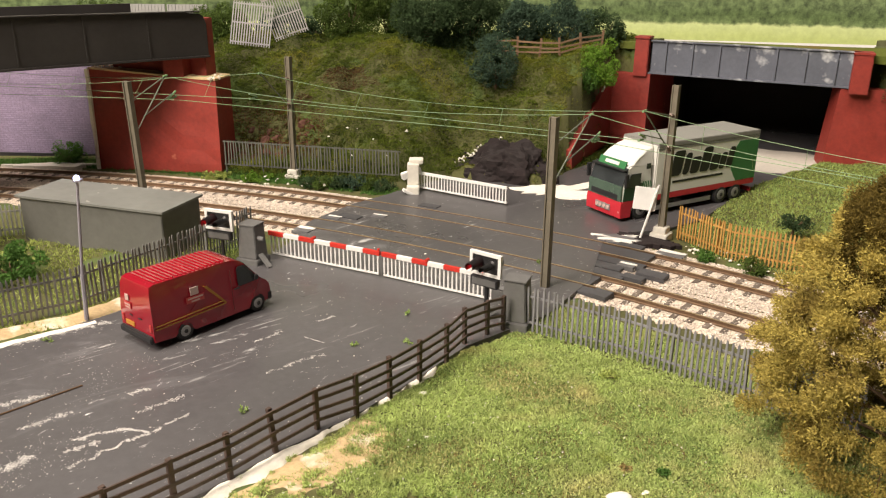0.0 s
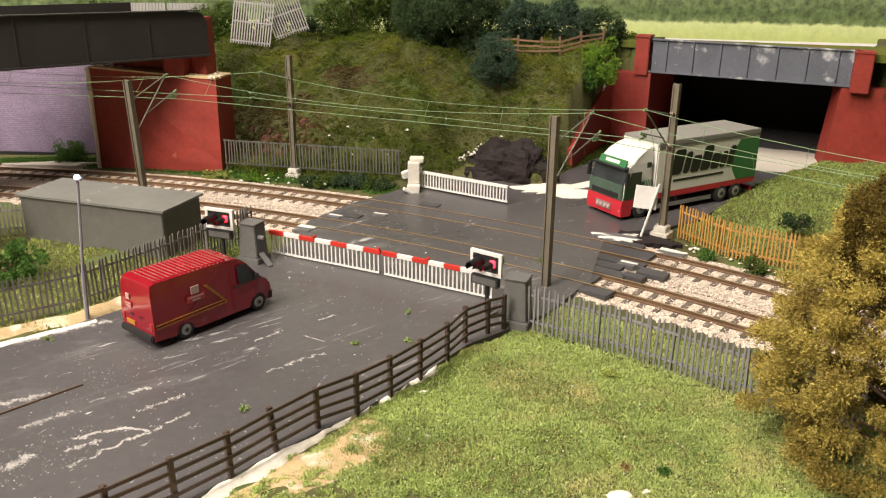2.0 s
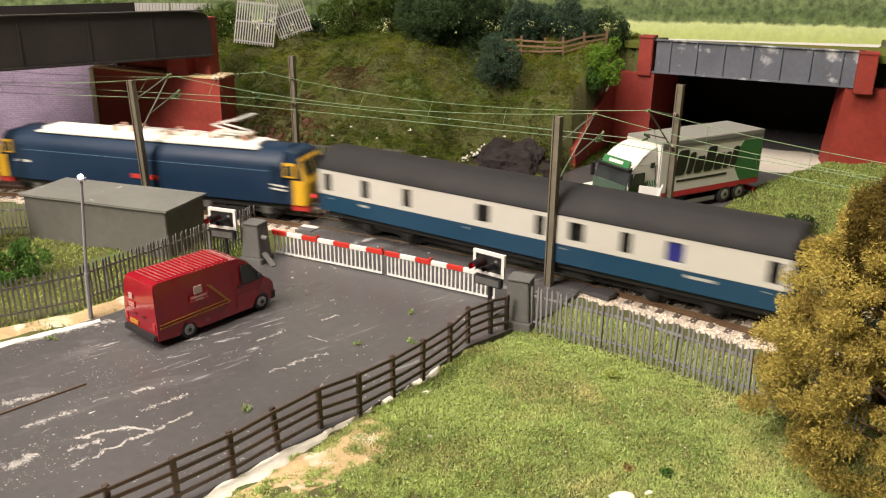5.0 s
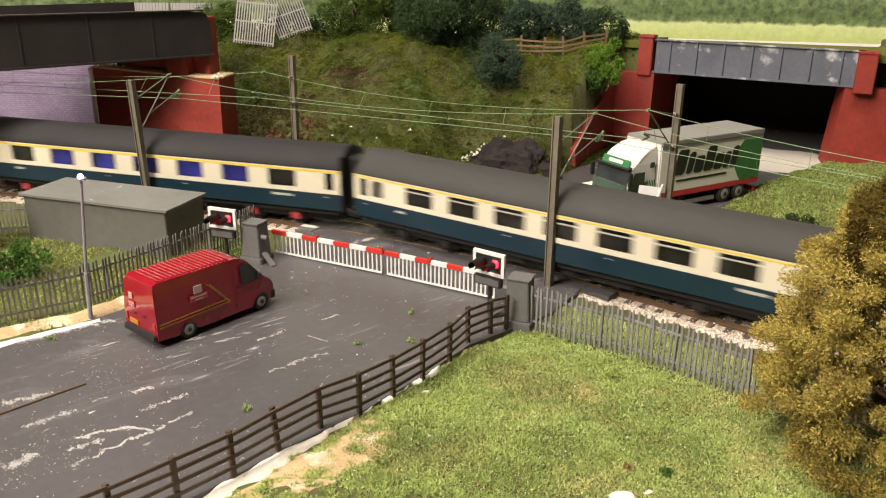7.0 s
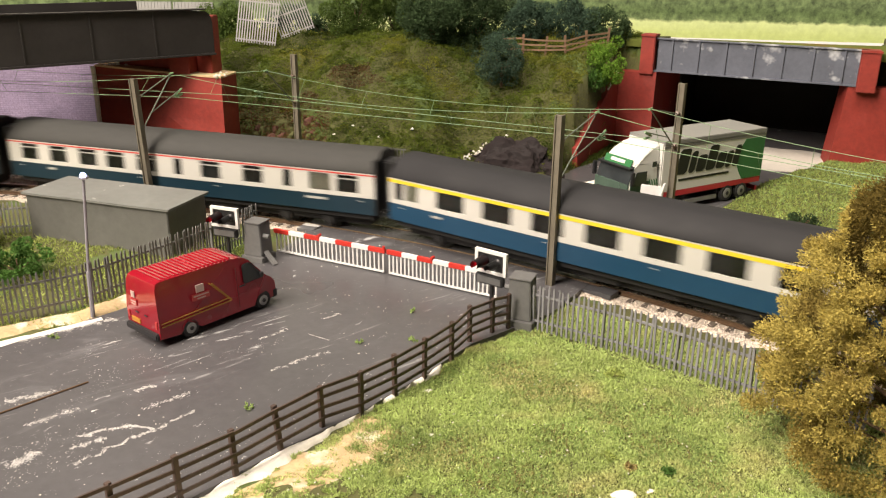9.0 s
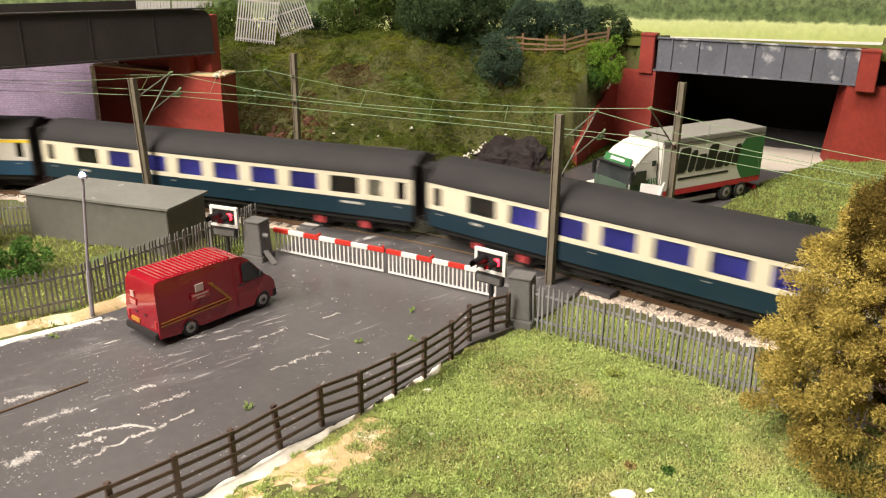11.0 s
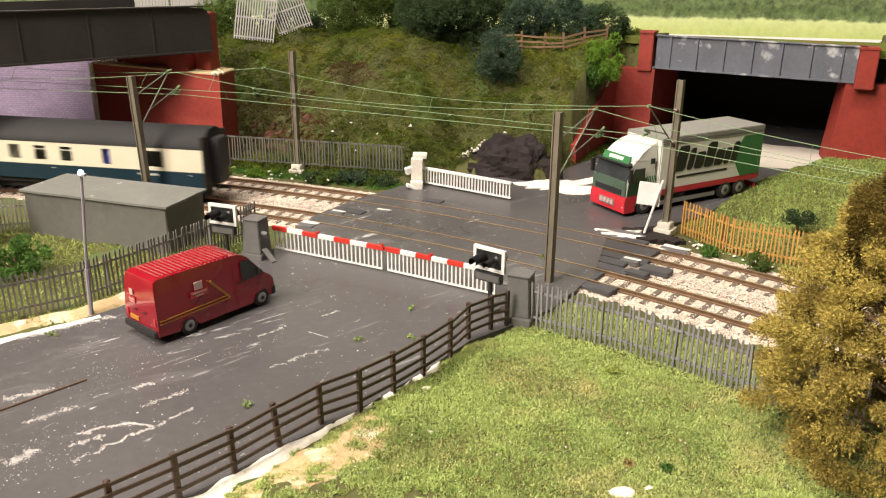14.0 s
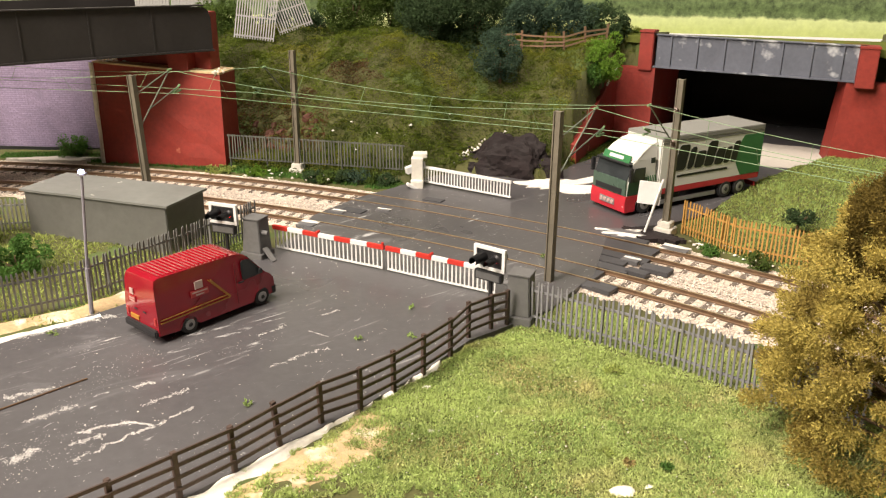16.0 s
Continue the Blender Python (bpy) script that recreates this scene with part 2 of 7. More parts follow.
ROAD = [(-205, 295), (-156, 348), (-101, 416), (-86, 458), (-84, 490), (-60, 530), (-36, 556), (-14, 585), (12, 606),
        (40, 592), (72, 580), (104, 628), (183, 714), (250, 830), (390, 760), (312, 642), (212, 556), (170, 500), (140, 480), (116, 474),
        (98, 456), (80, 396), (52, 352), (30, 333), (12, 318), (-8, 290), (-30, 262), (-56, 236), (-82, 206),
        (-110, 180), (-150, 150), (-230, 140), (-330, 180), (-330, 240)]
# the road bridge's axis
BX0, BY0, BX1, BY1 = 183.0, 715.0, 320.0, 640.0
BLEN = math.hypot(BX1 - BX0, BY1 - BY0)
BUX, BUY = (BX1 - BX0) / BLEN, (BY1 - BY0) / BLEN


def bridge_uv(x, y):
    dx, dy = x - BX0, y - BY0
    return dx * BUX + dy * BUY, -dx * BUY + dy * BUX


PROFILE = ((84, -2), (95, 2), (118, 9), (140, 21), (156, 35), (178, 55), (200, 72), (225, 85), (260, 89), (400, 90), (2000, 90))


def hill(d):
    for (a, za), (b, zb) in zip(PROFILE, PROFILE[1:]):
        if d < b:
            return za + (zb - za) * max(0, (d - a)) / (b - a)
    return 90


def ground_height(x, y):
    s, d = polar(x, y)
    n = noise.noise(Vector((x * 0.03, y * 0.03, 0))) * 4 + noise.noise(Vector((x * 0.11, y * 0.11, 3))) * 1.6
    u, v = bridge_uv(x, y)
    if d < -22:                                   # the side towards the viewer
        z = -1.6 + (n * 0.45) * smoothstep(-40, -90, d) + 3 * smoothstep(-90, -160, d) * smoothstep(0, 60, x)
    elif d < 74:
        z = -4.2
    else:
        shift = 45 * smoothstep(-30, 20, x)        # the cutting steps back where the road comes through
        z = hill(d - shift) + (1.9 * n + 8.5 * noise.noise(Vector((x * 0.05, y * 0.05, 11))) + 3 * noise.noise(Vector((x * 0.16, y * 0.16, 4)))) * smoothstep(90, 130, d)
        if x > 60:                                 # beyond the road: the grass bank, and the bridge approach
            bank = 7.5 * smoothstep(80, 150, d) * smoothstep(165, 235, x - 0.25 * (y - 500)) - 2
            bank += n * 0.5
            high = 89 * smoothstep(-45, 2, v) if u > BLEN + 64 else 89 * smoothstep(15, 21, v)
            bank = max(bank, high) if (u > BLEN + 10) else bank
            if 0 < x and u < 0:
                k = smoothstep(60, 105, x)
                z = z * (1 - k) + k * (89 * smoothstep(1, 8, v) if u > -34 else z)
            else:
                z = bank
            if -6 < u < BLEN + 12 and -2 < v < 175:
                z = -4
            elif v > 175:
                z = 60
        z -= 32 * smoothstep(775, 850, y) * smoothstep(50, 80, z)
    if inside(x, y, ROAD):
        z = min(z, -3.5)
    return z


GRID = []


def build_ground():
    xs = np.arange(-560, 561, 5.0)
    ys = np.arange(90, 1061, 5.0)
    grid = np.array([[ground_height(x, y) for x in xs] for y in ys])
    GRID.append(grid)
    verts = [(x, y, grid[j, i]) for j, y in enumerate(ys) for i, x in enumerate(xs)]
    w = len(xs)
    faces = [(j * w + i, j * w + i + 1, (j + 1) * w + i + 1, (j + 1) * w + i) for j in range(len(ys) - 1) for i in range(w - 1)]
    me = soup("ground", verts, faces, M_EARTH)
    for p in me.polygons:
        p.use_smooth = True
    tagged(new("ground", me), "modelled earth with a grassy cutting side", "ground", kind="structure")
    bm = bmesh.new()
    box(bm, -1700, 1000, -1600, 1100, -24, -6)
    solid("baseboard", bm, M_BASE, "plain wooden baseboard under the model landscape", "baseboard", kind="structure")


M_BASE = material("baseboard_wood", (0.3, 0.25, 0.16), 0.8, vary=0.2, grain=0.2, coarse=0.02)
build_ground()


def build_road():
    bm = bmesh.new()
    prism(bm, ROAD, -3.0, -0.2)
    bmesh.ops.triangulate(bm, faces=bm.faces)
    solid("road", bm, M_ROAD, "grey painted road with white plaster scuffs", "road", kind="structure")


build_road()


def rail_strip(name, out, parent, s0, s1, step):
    """A rail with a foot, a web and a bright head, bent to the curve."""
    foot = ((-1.1, -2.2), (1.1, -2.2), (1.1, -1.7), (0.35, -1.4), (0.35, -0.5), (0.6, -0.3), (0.6, 0.2), (-0.6, 0.2), (-0.6, -0.3),
            (-0.35, -0.5), (-0.35, -1.4), (-1.1, -1.7))
    n = int((s1 - s0) / step)
    verts, faces = [], []
    for i in range(n + 1):
        s = s0 + (s1 - s0) * i / n
        for o, z in foot:
            verts.append(track(s, out + o, z))
    k = len(foot)
    for i in range(n):
        for j in range(k):
            faces.append((i * k + j, i * k + (j + 1) % k, (i + 1) * k + (j + 1) % k, (i + 1) * k + j))
    me = soup(name, verts, faces, M_RAIL)
    me.materials.append(M_RAILTOP)
    for i, p in enumerate(me.polygons):
        if i % k == 6:
            p.material_index = 1
    ob = new(name, me)
    ob.parent = parent
    return ob


def build_track(out):
    root = thing("railway_track", Matrix(), "curved single line of rusty rails on dark sleepers in pale ballast", "railway track",
                 "tracks of the double line", "structure")
    for o in (-8.25, 8.25):
        rail_strip("rail", out + o, root, -3700, 1900, 12)
    verts, faces = [], []
    steps = 400
    for i in range(steps + 1):
        s = -3700 + 5600 * i / steps
        for o, z in ((-27, -5), (-19, -2.6), (19, -2.6), (27, -5)):
            verts.append(track(s, out + o, z))
    for i in range(steps):
        for j in range(3):
            faces.append((i * 4 + j, i * 4 + j + 1, i * 4 + j + 5, i * 4 + j + 4))
    bed = new("ballast_bed", soup("ballast_bed", verts, faces, M_BED))
    bed.parent = root
    bm = bmesh.new()
    box(bm, -1.6, 1.6, -15, 15, -3.4, -2.05)
    sleeper = mesh_of("sleeper", bm, M_SLEEPER, 0.2)
    pitch = 8.6
    far_v, far_f = [], []
    for i in range(int(5600 / pitch)):
        s = -3700 + i * pitch + random.uniform(-0.3, 0.3)
        p = track(s, out)
        a = math.degrees(BEARING + s / RAD) + 90
        if -260 < s < 560:
            if -75 < s < 95:
                continue
            shared("sleeper", sleeper, root, at(p.x, p.y, 0, rz=a + random.uniform(-1, 1)))
        else:
            b = len(far_v)
            for z in (-3.4, -2.05):
                for t, o in ((-1.6, -15), (1.6, -15), (1.6, 15), (-1.6, 15)):
                    far_v.append(track(s + t, out + o, z))
            far_f += [tuple(b + k for k in f) for f in ((4, 5, 6, 7), (0, 1, 5, 4), (1, 2, 6, 5), (2, 3, 7, 6), (3, 0, 4, 7))]
    ob = new("far_sleepers", soup("far_sleepers", far_v, far_f, M_SLEEPER))
    ob.parent = root
    tagged(ob, kind="stuff")


build_track(0.0)
build_track(SPACE)


# ---------------------------------------------------------------- bridges, piers and walls
def wall_mesh(length, depth, z0, z1, batter=0.0, z1b=None):
    bm = bmesh.new()
    vs = prism(bm, [(-batter, z0), (depth, z0), (depth, z1), (0, z1)], 0, length, "x")
    if z1b is not None:                       # a top that slopes along the wall
        for v in vs:
            if v.co.z > z0 + 1:
                v.co.z = z1 + (z1b - z1) * v.co.x / length
    return bm


def along(a, b):
    return at(a[0], a[1], 0, rz=math.degrees(math.atan2(b[1] - a[1], b[0] - a[0]))), math.hypot(b[0] - a[0], b[1] - a[1])


def roughen(bm, amount, cuts=6):
    bmesh.ops.subdivide_edges(bm, edges=bm.edges[:], cuts=cuts, use_grid_fill=True)
    for v in bm.verts:
        v.co += Vector((0, noise.noise(v.co * 0.09) * amount, noise.noise(v.co * 0.13 + Vector((5, 0, 0))) * amount * 0.6))


def build_pier():
    m, n = along((-270, 629), (-169, 613))
    root = thing("bridge_pier", m, "red painted bridge pier with bare plaster edges beside the tracks", "bridge pier")
    bm = wall_mesh(n, 28, -5, 76, 2, 70)
    roughen(bm, 0.7)
    part("pier_wall", bm, M_RED, root)
    bm = bmesh.new()
    for v in box(bm, 0, n, -0.6, 29, 76, 77.4):
        v.co.z -= 6 * v.co.x / n
    roughen(bm, 0.7)
    part("bearing_ledge", bm, M_LEDGE, root, "dirty cream bearing ledge")
    bm = bmesh.new()
    box(bm, 14, n - 11.2, 12, 28, 70, 90)
    box(bm, n - 40, n - 24, -1, 13, 72, 86)
    part("upper_wall", bm, M_RED, root)
    bm = bmesh.new()
    box(bm, -1.8, 0.9, -2.8, -0.2, -4, 76)
    roughen(bm, 2.0, 9)
    part("plaster_edge", bm, M_PLASTER, root, "chipped white plaster edge")
    bm = bmesh.new()
    box(bm, n - 21, n - 11, 10, 28, 70, 114)
    part("pilaster", bm, M_RED, root, bevel=0.6)
    for i in range(26):
        bm = bmesh.new()
        r = random.uniform(0.8, 2.0)
        bmesh.ops.create_icosphere(bm, subdivisions=1, radius=r)
        side = random.random()
        x, y = (random.uniform(n - 8, n + 1), random.uniform(-1, 20)) if side < 0.5 else (random.uniform(0, 22), random.uniform(2, 22))
        for v in bm.verts:
            v.co *= random.uniform(0.7, 1.2)
        part("rubble", bm, M_PLASTER if random.random() < 0.6 else M_BED, root, at=at(x, y, 77.4 - 6 * x / n))
    return root


M_LEDGE = material("ledge_cream", (0.5, 0.36, 0.2), 0.85, vary=0.25, grain=0.4, coarse=0.06, bump=0.5)
build_pier()


def build_girder_bridge():
    a, b = (-411, 437), (-181.5, 622)
    m, n = along(a, b)
    root = thing("girder_bridge", m, "black plate-girder rail bridge resting on a red pier", "bridge")
    bm = bmesh.new()
    n += 7
    top = [(0, 121.3)] + [(n * i / 30, 121.3 - 2.4 * i / 30) for i in range(1, 29)] + [(n - 5, 118), (n - 1.8, 115.6), (n, 110.4)]
    prism(bm, [(0, 87.6), (n, 87.6)] + top[::-1], -1.2, 1.2, "y")
    part("web_plate", bm, M_GIRDER, root, bevel=0.2)
    bm = bmesh.new()
    box(bm, 0, n + 0.4, -3.4, 3.4, 86.1, 87.6)
    part("bottom_flange", bm, M_GIRDER, root, bevel=0.3)
    bm = bmesh.new()
    vs = box(bm, 0, n - 5, -3.4, 3.4, 121.2, 122.2)
    for v in vs:
        v.co.z -= 2.4 * v.co.x / n
    part("top_flange", bm, M_GIRDER, root, bevel=0.3)
    bm = bmesh.new()
    box(bm, -0.5, 0.5, -2.6, -1.1, 87.6, 118.8)
    st = mesh_of("stiffener", bm, M_GIRDER)
    for i in range(1, 7):
        shared("stiffener", st, root, at(n - 44 * i, 0.9, 0))
    bm = bmesh.new()
    box(bm, 0, n - 24, 3.4, 60, 90, 96)
    part("deck", bm, M_GIRDER, root)
    bm = bmesh.new()
    box(bm, 0, n - 34, 60, 62.5, 86, 123)
    part("far_girder", bm, M_GIRDER, root)


build_girder_bridge()


def uv_box(ob, scale=1.0):
    me = ob.data
    uv = me.uv_layers.new(name="courses")
    for p in me.polygons:
        for li in p.loop_indices:
            c = me.vertices[me.loops[li].vertex_index].co
            uv.data[li].uv = (c.x + c.y * (abs(p.normal.x) > 0.5), c.z)


def build_purple_wall():
    m, n = along((-560, 668), (-190, 646))
    bm = wall_mesh(n, 8, -5, 112)
    ob = solid("wall_purple", bm, M_PURPLE, "purple printed-brick retaining wall", "wall", kind="structure", m=m)
    uv_box(ob)
    bm = bmesh.new()
    box(bm, 0, n, -1.5, 0, -3, 4)
    part("plinth", bm, M_DARK, bpy.data.objects["wall_purple"])


build_purple_wall()


def build_road_bridge():
    m = at(BX0, BY0, 0, rz=math.degrees(math.atan2(BUY, BUX)))
    n = BLEN
    root = thing("road_bridge", m, "red road bridge with a weathered grey girder over a dark opening", "bridge")
    girder = part("girder", wall_mesh(n + 4, 3, 66, 92), M_GREYGIRDER, root, "grey girder with white weathering")
    bm = bmesh.new()
    box(bm, -2, n + 6, -2.2, 4, 64.6, 66)
    part("bottom_flange", bm, M_GREYGIRDER, girder, bevel=0.2)
    bm = bmesh.new()
    box(bm, -2, n + 6, -2.0, 4, 92, 93)
    part("top_flange", bm, M_GREYGIRDER, girder, bevel=0.2)
    bm = bmesh.new()
    box(bm, -0.6, 0.6, -1.6, 0, 66, 92)
    st = mesh_of("stiffener", bm, M_GREYGIRDER)
    for i in range(1, 8):
        shared("stiffener", st, girder, at(n * i / 7 - 10, 0, 0))
    # abutments: front piers, wing walls, inner walls, pilasters
    bm = wall_mesh(57, 30, -5, 64, 3)
    vs = bm.verts
    for v in vs:
        if v.co.x > 40 and v.co.z > 60:
            v.co.x -= 12
        if v.co.x < 1 and v.co.z > 60:
            v.co.x += 6
    roughen(bm, 0.5)
    part("right_pier", bm, M_RED, root, at=at(n - 10, -3, 0, rz=14))
    bm = bmesh.new()
    bar(bm, (57.2, 0, -3), (45.2, 0, 63), 1.3, 1.0)
    roughen(bm, 1.2, 7)
    part("plaster_edge", bm, M_PLASTER, root, "chipped white plaster edge", at=at(n - 10, -4, 0, rz=14))
    bm = bmesh.new()
    box(bm, 0, 13.5, -7, 8, 61, 91.5)
    part("right_pilaster", bm, M_RED, root, at=at(n + 1, -1, 0, rz=8), bevel=0.6)
    bm = bmesh.new()
    box(bm, -0.6, 14.1, -7.6, 8.6, 91, 93)
    part("pilaster_cap", bm, M_RED, root, at=at(n + 1, -1, 0, rz=8), bevel=0.4)
    bm = wall_mesh(34, 12, -5, 64, 3)
    roughen(bm, 0.5)
    part("left_pier", bm, M_RED, root, at=at(-33, -4, 0, rz=3))
    bm = bmesh.new()
    box(bm, -14, -2, -5, 8, 62, 94)
    part("left_pilaster", bm, M_RED, root, bevel=0.6)
    bm = bmesh.new()
    box(bm, -14.6, -1.4, -5.6, 8.6, 94, 96)
    part("pilaster_cap", bm, M_RED, root, bevel=0.4)
    bm = wall_mesh(108, 9, -5, 15, 1.5, 64)
    roughen(bm, 0.6)
    part("wing_wall", bm, M_RED, root, at=at(-28, -112, 0, rz=92))
    bm = bmesh.new()
    bar(bm, (78, 0.4, 50.8), (108, 0.4, 64.4), 1.6, 0.7)
    roughen(bm, 0.8, 5)
    part("wing_coping", bm, M_PLASTER, root, "chipped pale coping", at=at(-28, -112, 0, rz=92))
    bm = bmesh.new()
    box(bm, -6, 0, 4, 160, -5, 66)
    part("inner_wall", bm, M_RED, root)
    bm = bmesh.new()
    box(bm, n, n + 6, 4, 160, -5, 66)
    part("inner_wall", bm, M_RED, root)
    # added end wall and deck, blackened in place of the opening's deep shade
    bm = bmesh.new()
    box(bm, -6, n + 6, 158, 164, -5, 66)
    part("end_wall", bm, M_BLACK, root, "end of the opening, blackened to imitate deep shade")
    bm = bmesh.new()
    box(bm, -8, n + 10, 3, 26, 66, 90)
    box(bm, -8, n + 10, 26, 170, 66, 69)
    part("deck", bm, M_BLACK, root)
    bm = bmesh.new()
    for v in box(bm, -30, n + 70, 4.4, 24, 84, 90.2):
        v.co.z += 3.6 * max(0, v.co.x) / n if v.co.z > 86 and v.co.y > 10 else 0
    roughen(bm, 0.8, 9)
    part("turf", bm, M_HILLGRASS, root, "strip of green turf along the deck")
    # black sheets over the red inner walls imitate the shade further in
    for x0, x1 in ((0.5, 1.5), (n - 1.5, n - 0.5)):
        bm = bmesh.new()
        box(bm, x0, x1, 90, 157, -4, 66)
        part("shade_lining", bm, M_BLACK, root)


build_road_bridge()


def build_backdrop():
    """A painted landscape behind the layout: pale field, hedges, hazy trees."""
    verts, faces = [], []
    n = 48
    for i in range(n + 1):
        a = math.pi * (0.16 + 0.75 * i / n)
        for z in (-30, 330):
            verts.append((90 + 950 * math.cos(a), 360 + 640 * math.sin(a), z))
    for i in range(n):
        faces.append((2 * i, 2 * i + 2, 2 * i + 3, 2 * i + 1))
    me = soup("backdrop", verts, faces, M_BACK)
    tagged(new("backdrop", me), "painted backdrop of pale fields and hazy trees", "backdrop", kind="structure")


def back_material():
    m = bpy.data.materials.new("painted_backdrop")
    m.use_nodes = True
    nt = m.node_tree
    b = nt.nodes["Principled BSDF"]
    b.inputs["Roughness"].default_value = 0.8
    geo = nt.nodes.new("ShaderNodeNewGeometry").outputs["Position"]
    sep = nt.nodes.new("ShaderNodeSeparateXYZ")
    nt.links.new(geo, sep.inputs[0])
    wob = tex_noise(nt, 0.05, 6, 0.65, (1, 1, 1), True)
    add = nt.nodes.new("ShaderNodeMath")
    add.operation = "MULTIPLY_ADD"
    nt.links.new(wob, add.inputs[0])
    add.inputs[1].default_value = 0.014
    nt.links.new(sep.outputs[2], add.inputs[2])
    sc = nt.nodes.new("ShaderNodeMath")
    sc.operation = "MULTIPLY"
    sc.inputs[1].default_value = 5.0
    nt.links.new(add.outputs[0], sc.inputs[0])
    col = ramp(nt, sc.outputs[0], [(0.0, (0.33, 0.4, 0.12)), (0.4, (0.52, 0.6, 0.23)), (0.465, (0.6, 0.68, 0.32)), (0.48, (0.15, 0.21, 0.085)),
                                   (0.52, (0.1, 0.15, 0.055)), (0.64, (0.17, 0.23, 0.11)), (0.85, (0.6, 0.64, 0.56))])
    fine = tex_noise(nt, 0.12, 6, 0.7, (1, 1, 1), True)
    woods = mix(nt, 1.0, col, ramp(nt, fine, [(0.36, (0.4, 0.42, 0.4)), (0.64, (1.45, 1.45, 1.4))]), "MULTIPLY")
    field = mix(nt, 1.0, col, ramp(nt, fine, [(0.3, (0.86, 0.88, 0.86)), (0.7, (1.1, 1.1, 1.1))]), "MULTIPLY")
    col = mix(nt, ramp(nt, sc.outputs[0], [(0.465, (0, 0, 0)), (0.485, (1, 1, 1))]), field, woods)
    nt.links.new(col, b.inputs["Base Color"])
    return m


M_BACK = back_material()
build_backdrop()


def build_room():
    bm = bmesh.new()
    box(bm, -3200, 3000, -3000, 3200, -930, 1700)
    for f in bm.faces:
        f.normal_flip()
    me = mesh_of("room", bm, M_ROOM)
    me.flip_normals()
    tagged(new("room_walls", me), "plain pale room walls, floor and ceiling", "walls", kind="structure")


M_ROOM = material("room_paint", (0.34, 0.32, 0.29), 0.9, vary=0.05, grain=0.01, coarse=0.001, bump=0.0)
build_room()


def build_field_edge():
    m, n = along((190, 876), (470, 737))
    solid("field_edge", wall_mesh(n, 3, 66, 79, 0, 86.5), M_WHITE, "white painted board edge behind the road bridge", "board", kind="structure", m=m)


build_field_edge()


# ---------------------------------------------------------------- crossing furniture
def build_crossing_boards():
    """Dark planked panels between and beside the rails."""
    root = thing("crossing_deck", Matrix(), "dark planked crossing deck between the rails, worn white at its ends", "crossing deck", kind="structure")
    for out, s0, s1, z in ((-13.5, -84, 100, 0.0), (0, -74, 96, 0.0), (15, -84, 84, 0.0), (25, -78, 74, -0.05), (35, -86, 78, 0.0),
                           (50, -84, 70, 0.0), (63.5, -74, 62, 0.0)):
        width = 13.4 if out in (0, 50) else 8.0
        n = 3
        for i in range(n):
            a, b = s0 + (s1 - s0) * i / n, s0 + (s1 - s0) * (i + 1) / n
            verts, faces = [], []
            k = 8
            lift = random.uniform(-0.4, -0.2)
            for j in range(k + 1):
                s = a + 0.15 + (b - a - 0.3) * j / k
                for o, zz in ((-width / 2, -2.0), (-width / 2, z + lift), (width / 2, z + lift), (width / 2, -2.0)):
                    verts.append(track(s, out + o, zz))
            for j in range(k):
                for q in range(3):
                    faces.append((j * 4 + q, j * 4 + q + 1, j * 4 + q + 5, j * 4 + q + 4))
            faces += [(0, 1, 2, 3), (k * 4 + 3, k * 4 + 2, k * 4 + 1, k * 4)]
            ob = new("board", soup("board", verts, faces, M_BOARD))
            ob.parent = root
    # loose lifted panels at the ends
    for s, o, ln, w, mat in ((-94, 27, 16, 9, M_BOARD), (-88, 16.5, 12, 6.5, M_BOARD), (-90, 63, 16, 10, M_SCUFF), (-78, 31, 10, 7, M_SCUFF),
                             (-84, -14, 10, 9, M_BOARD), (100, 21, 16, 8, M_BOARD), (108, 15, 10, 6, M_SCUFF), (112, -14, 12, 10, M_SCUFF),
                             (84, 31, 10, 5, M_SCUFF), (66, 66, 14, 7, M_BOARD)):
        p = track(s, o)
        bm = bmesh.new()
        box(bm, -ln / 2, ln / 2, -w / 2, w / 2, -2, 0.5)
        part("loose_panel", bm, mat, root, at=at(p.x, p.y, 0, rz=math.degrees(BEARING + s / RAD) + 90 + random.uniform(-4, 4)), bevel=0.2)


M_SCUFF = material("scuffed_panel", (0.12, 0.12, 0.125), 0.6, vary=0.2, grain=0.3, coarse=0.05, bump=0.3, stretch=(0.3, 1, 1),
                   spots=(0.12, 0.48, 0.06, (0.72, 0.7, 0.66)))
build_crossing_boards()


def build_hut():
    root = thing("relay_hut", at(-194.3, 457.2, 0, rz=-18.2), "long grey flat-roofed lineside hut behind a palisade fence", "hut")
    bm = bmesh.new()
    box(bm, -49, 49, -18, 18, -4, 25.2)
    part("wall", bm, M_HUT, root, bevel=0.4)
    bm = bmesh.new()
    box(bm, -51, 51, -19.4, 19.4, 25.3, 26.6)
    roughen(bm, 0.25, 5)
    part("roof", bm, M_HUTROOF, root, "paler grey roof with white specks")


M_HUTROOF = material("hut_roof", (0.165, 0.17, 0.16), 0.55, vary=0.15, grain=0.2, coarse=0.03, bump=0.1, spots=(0.08, 0.66, 0.04, (0.5, 0.5, 0.46)))
build_hut()


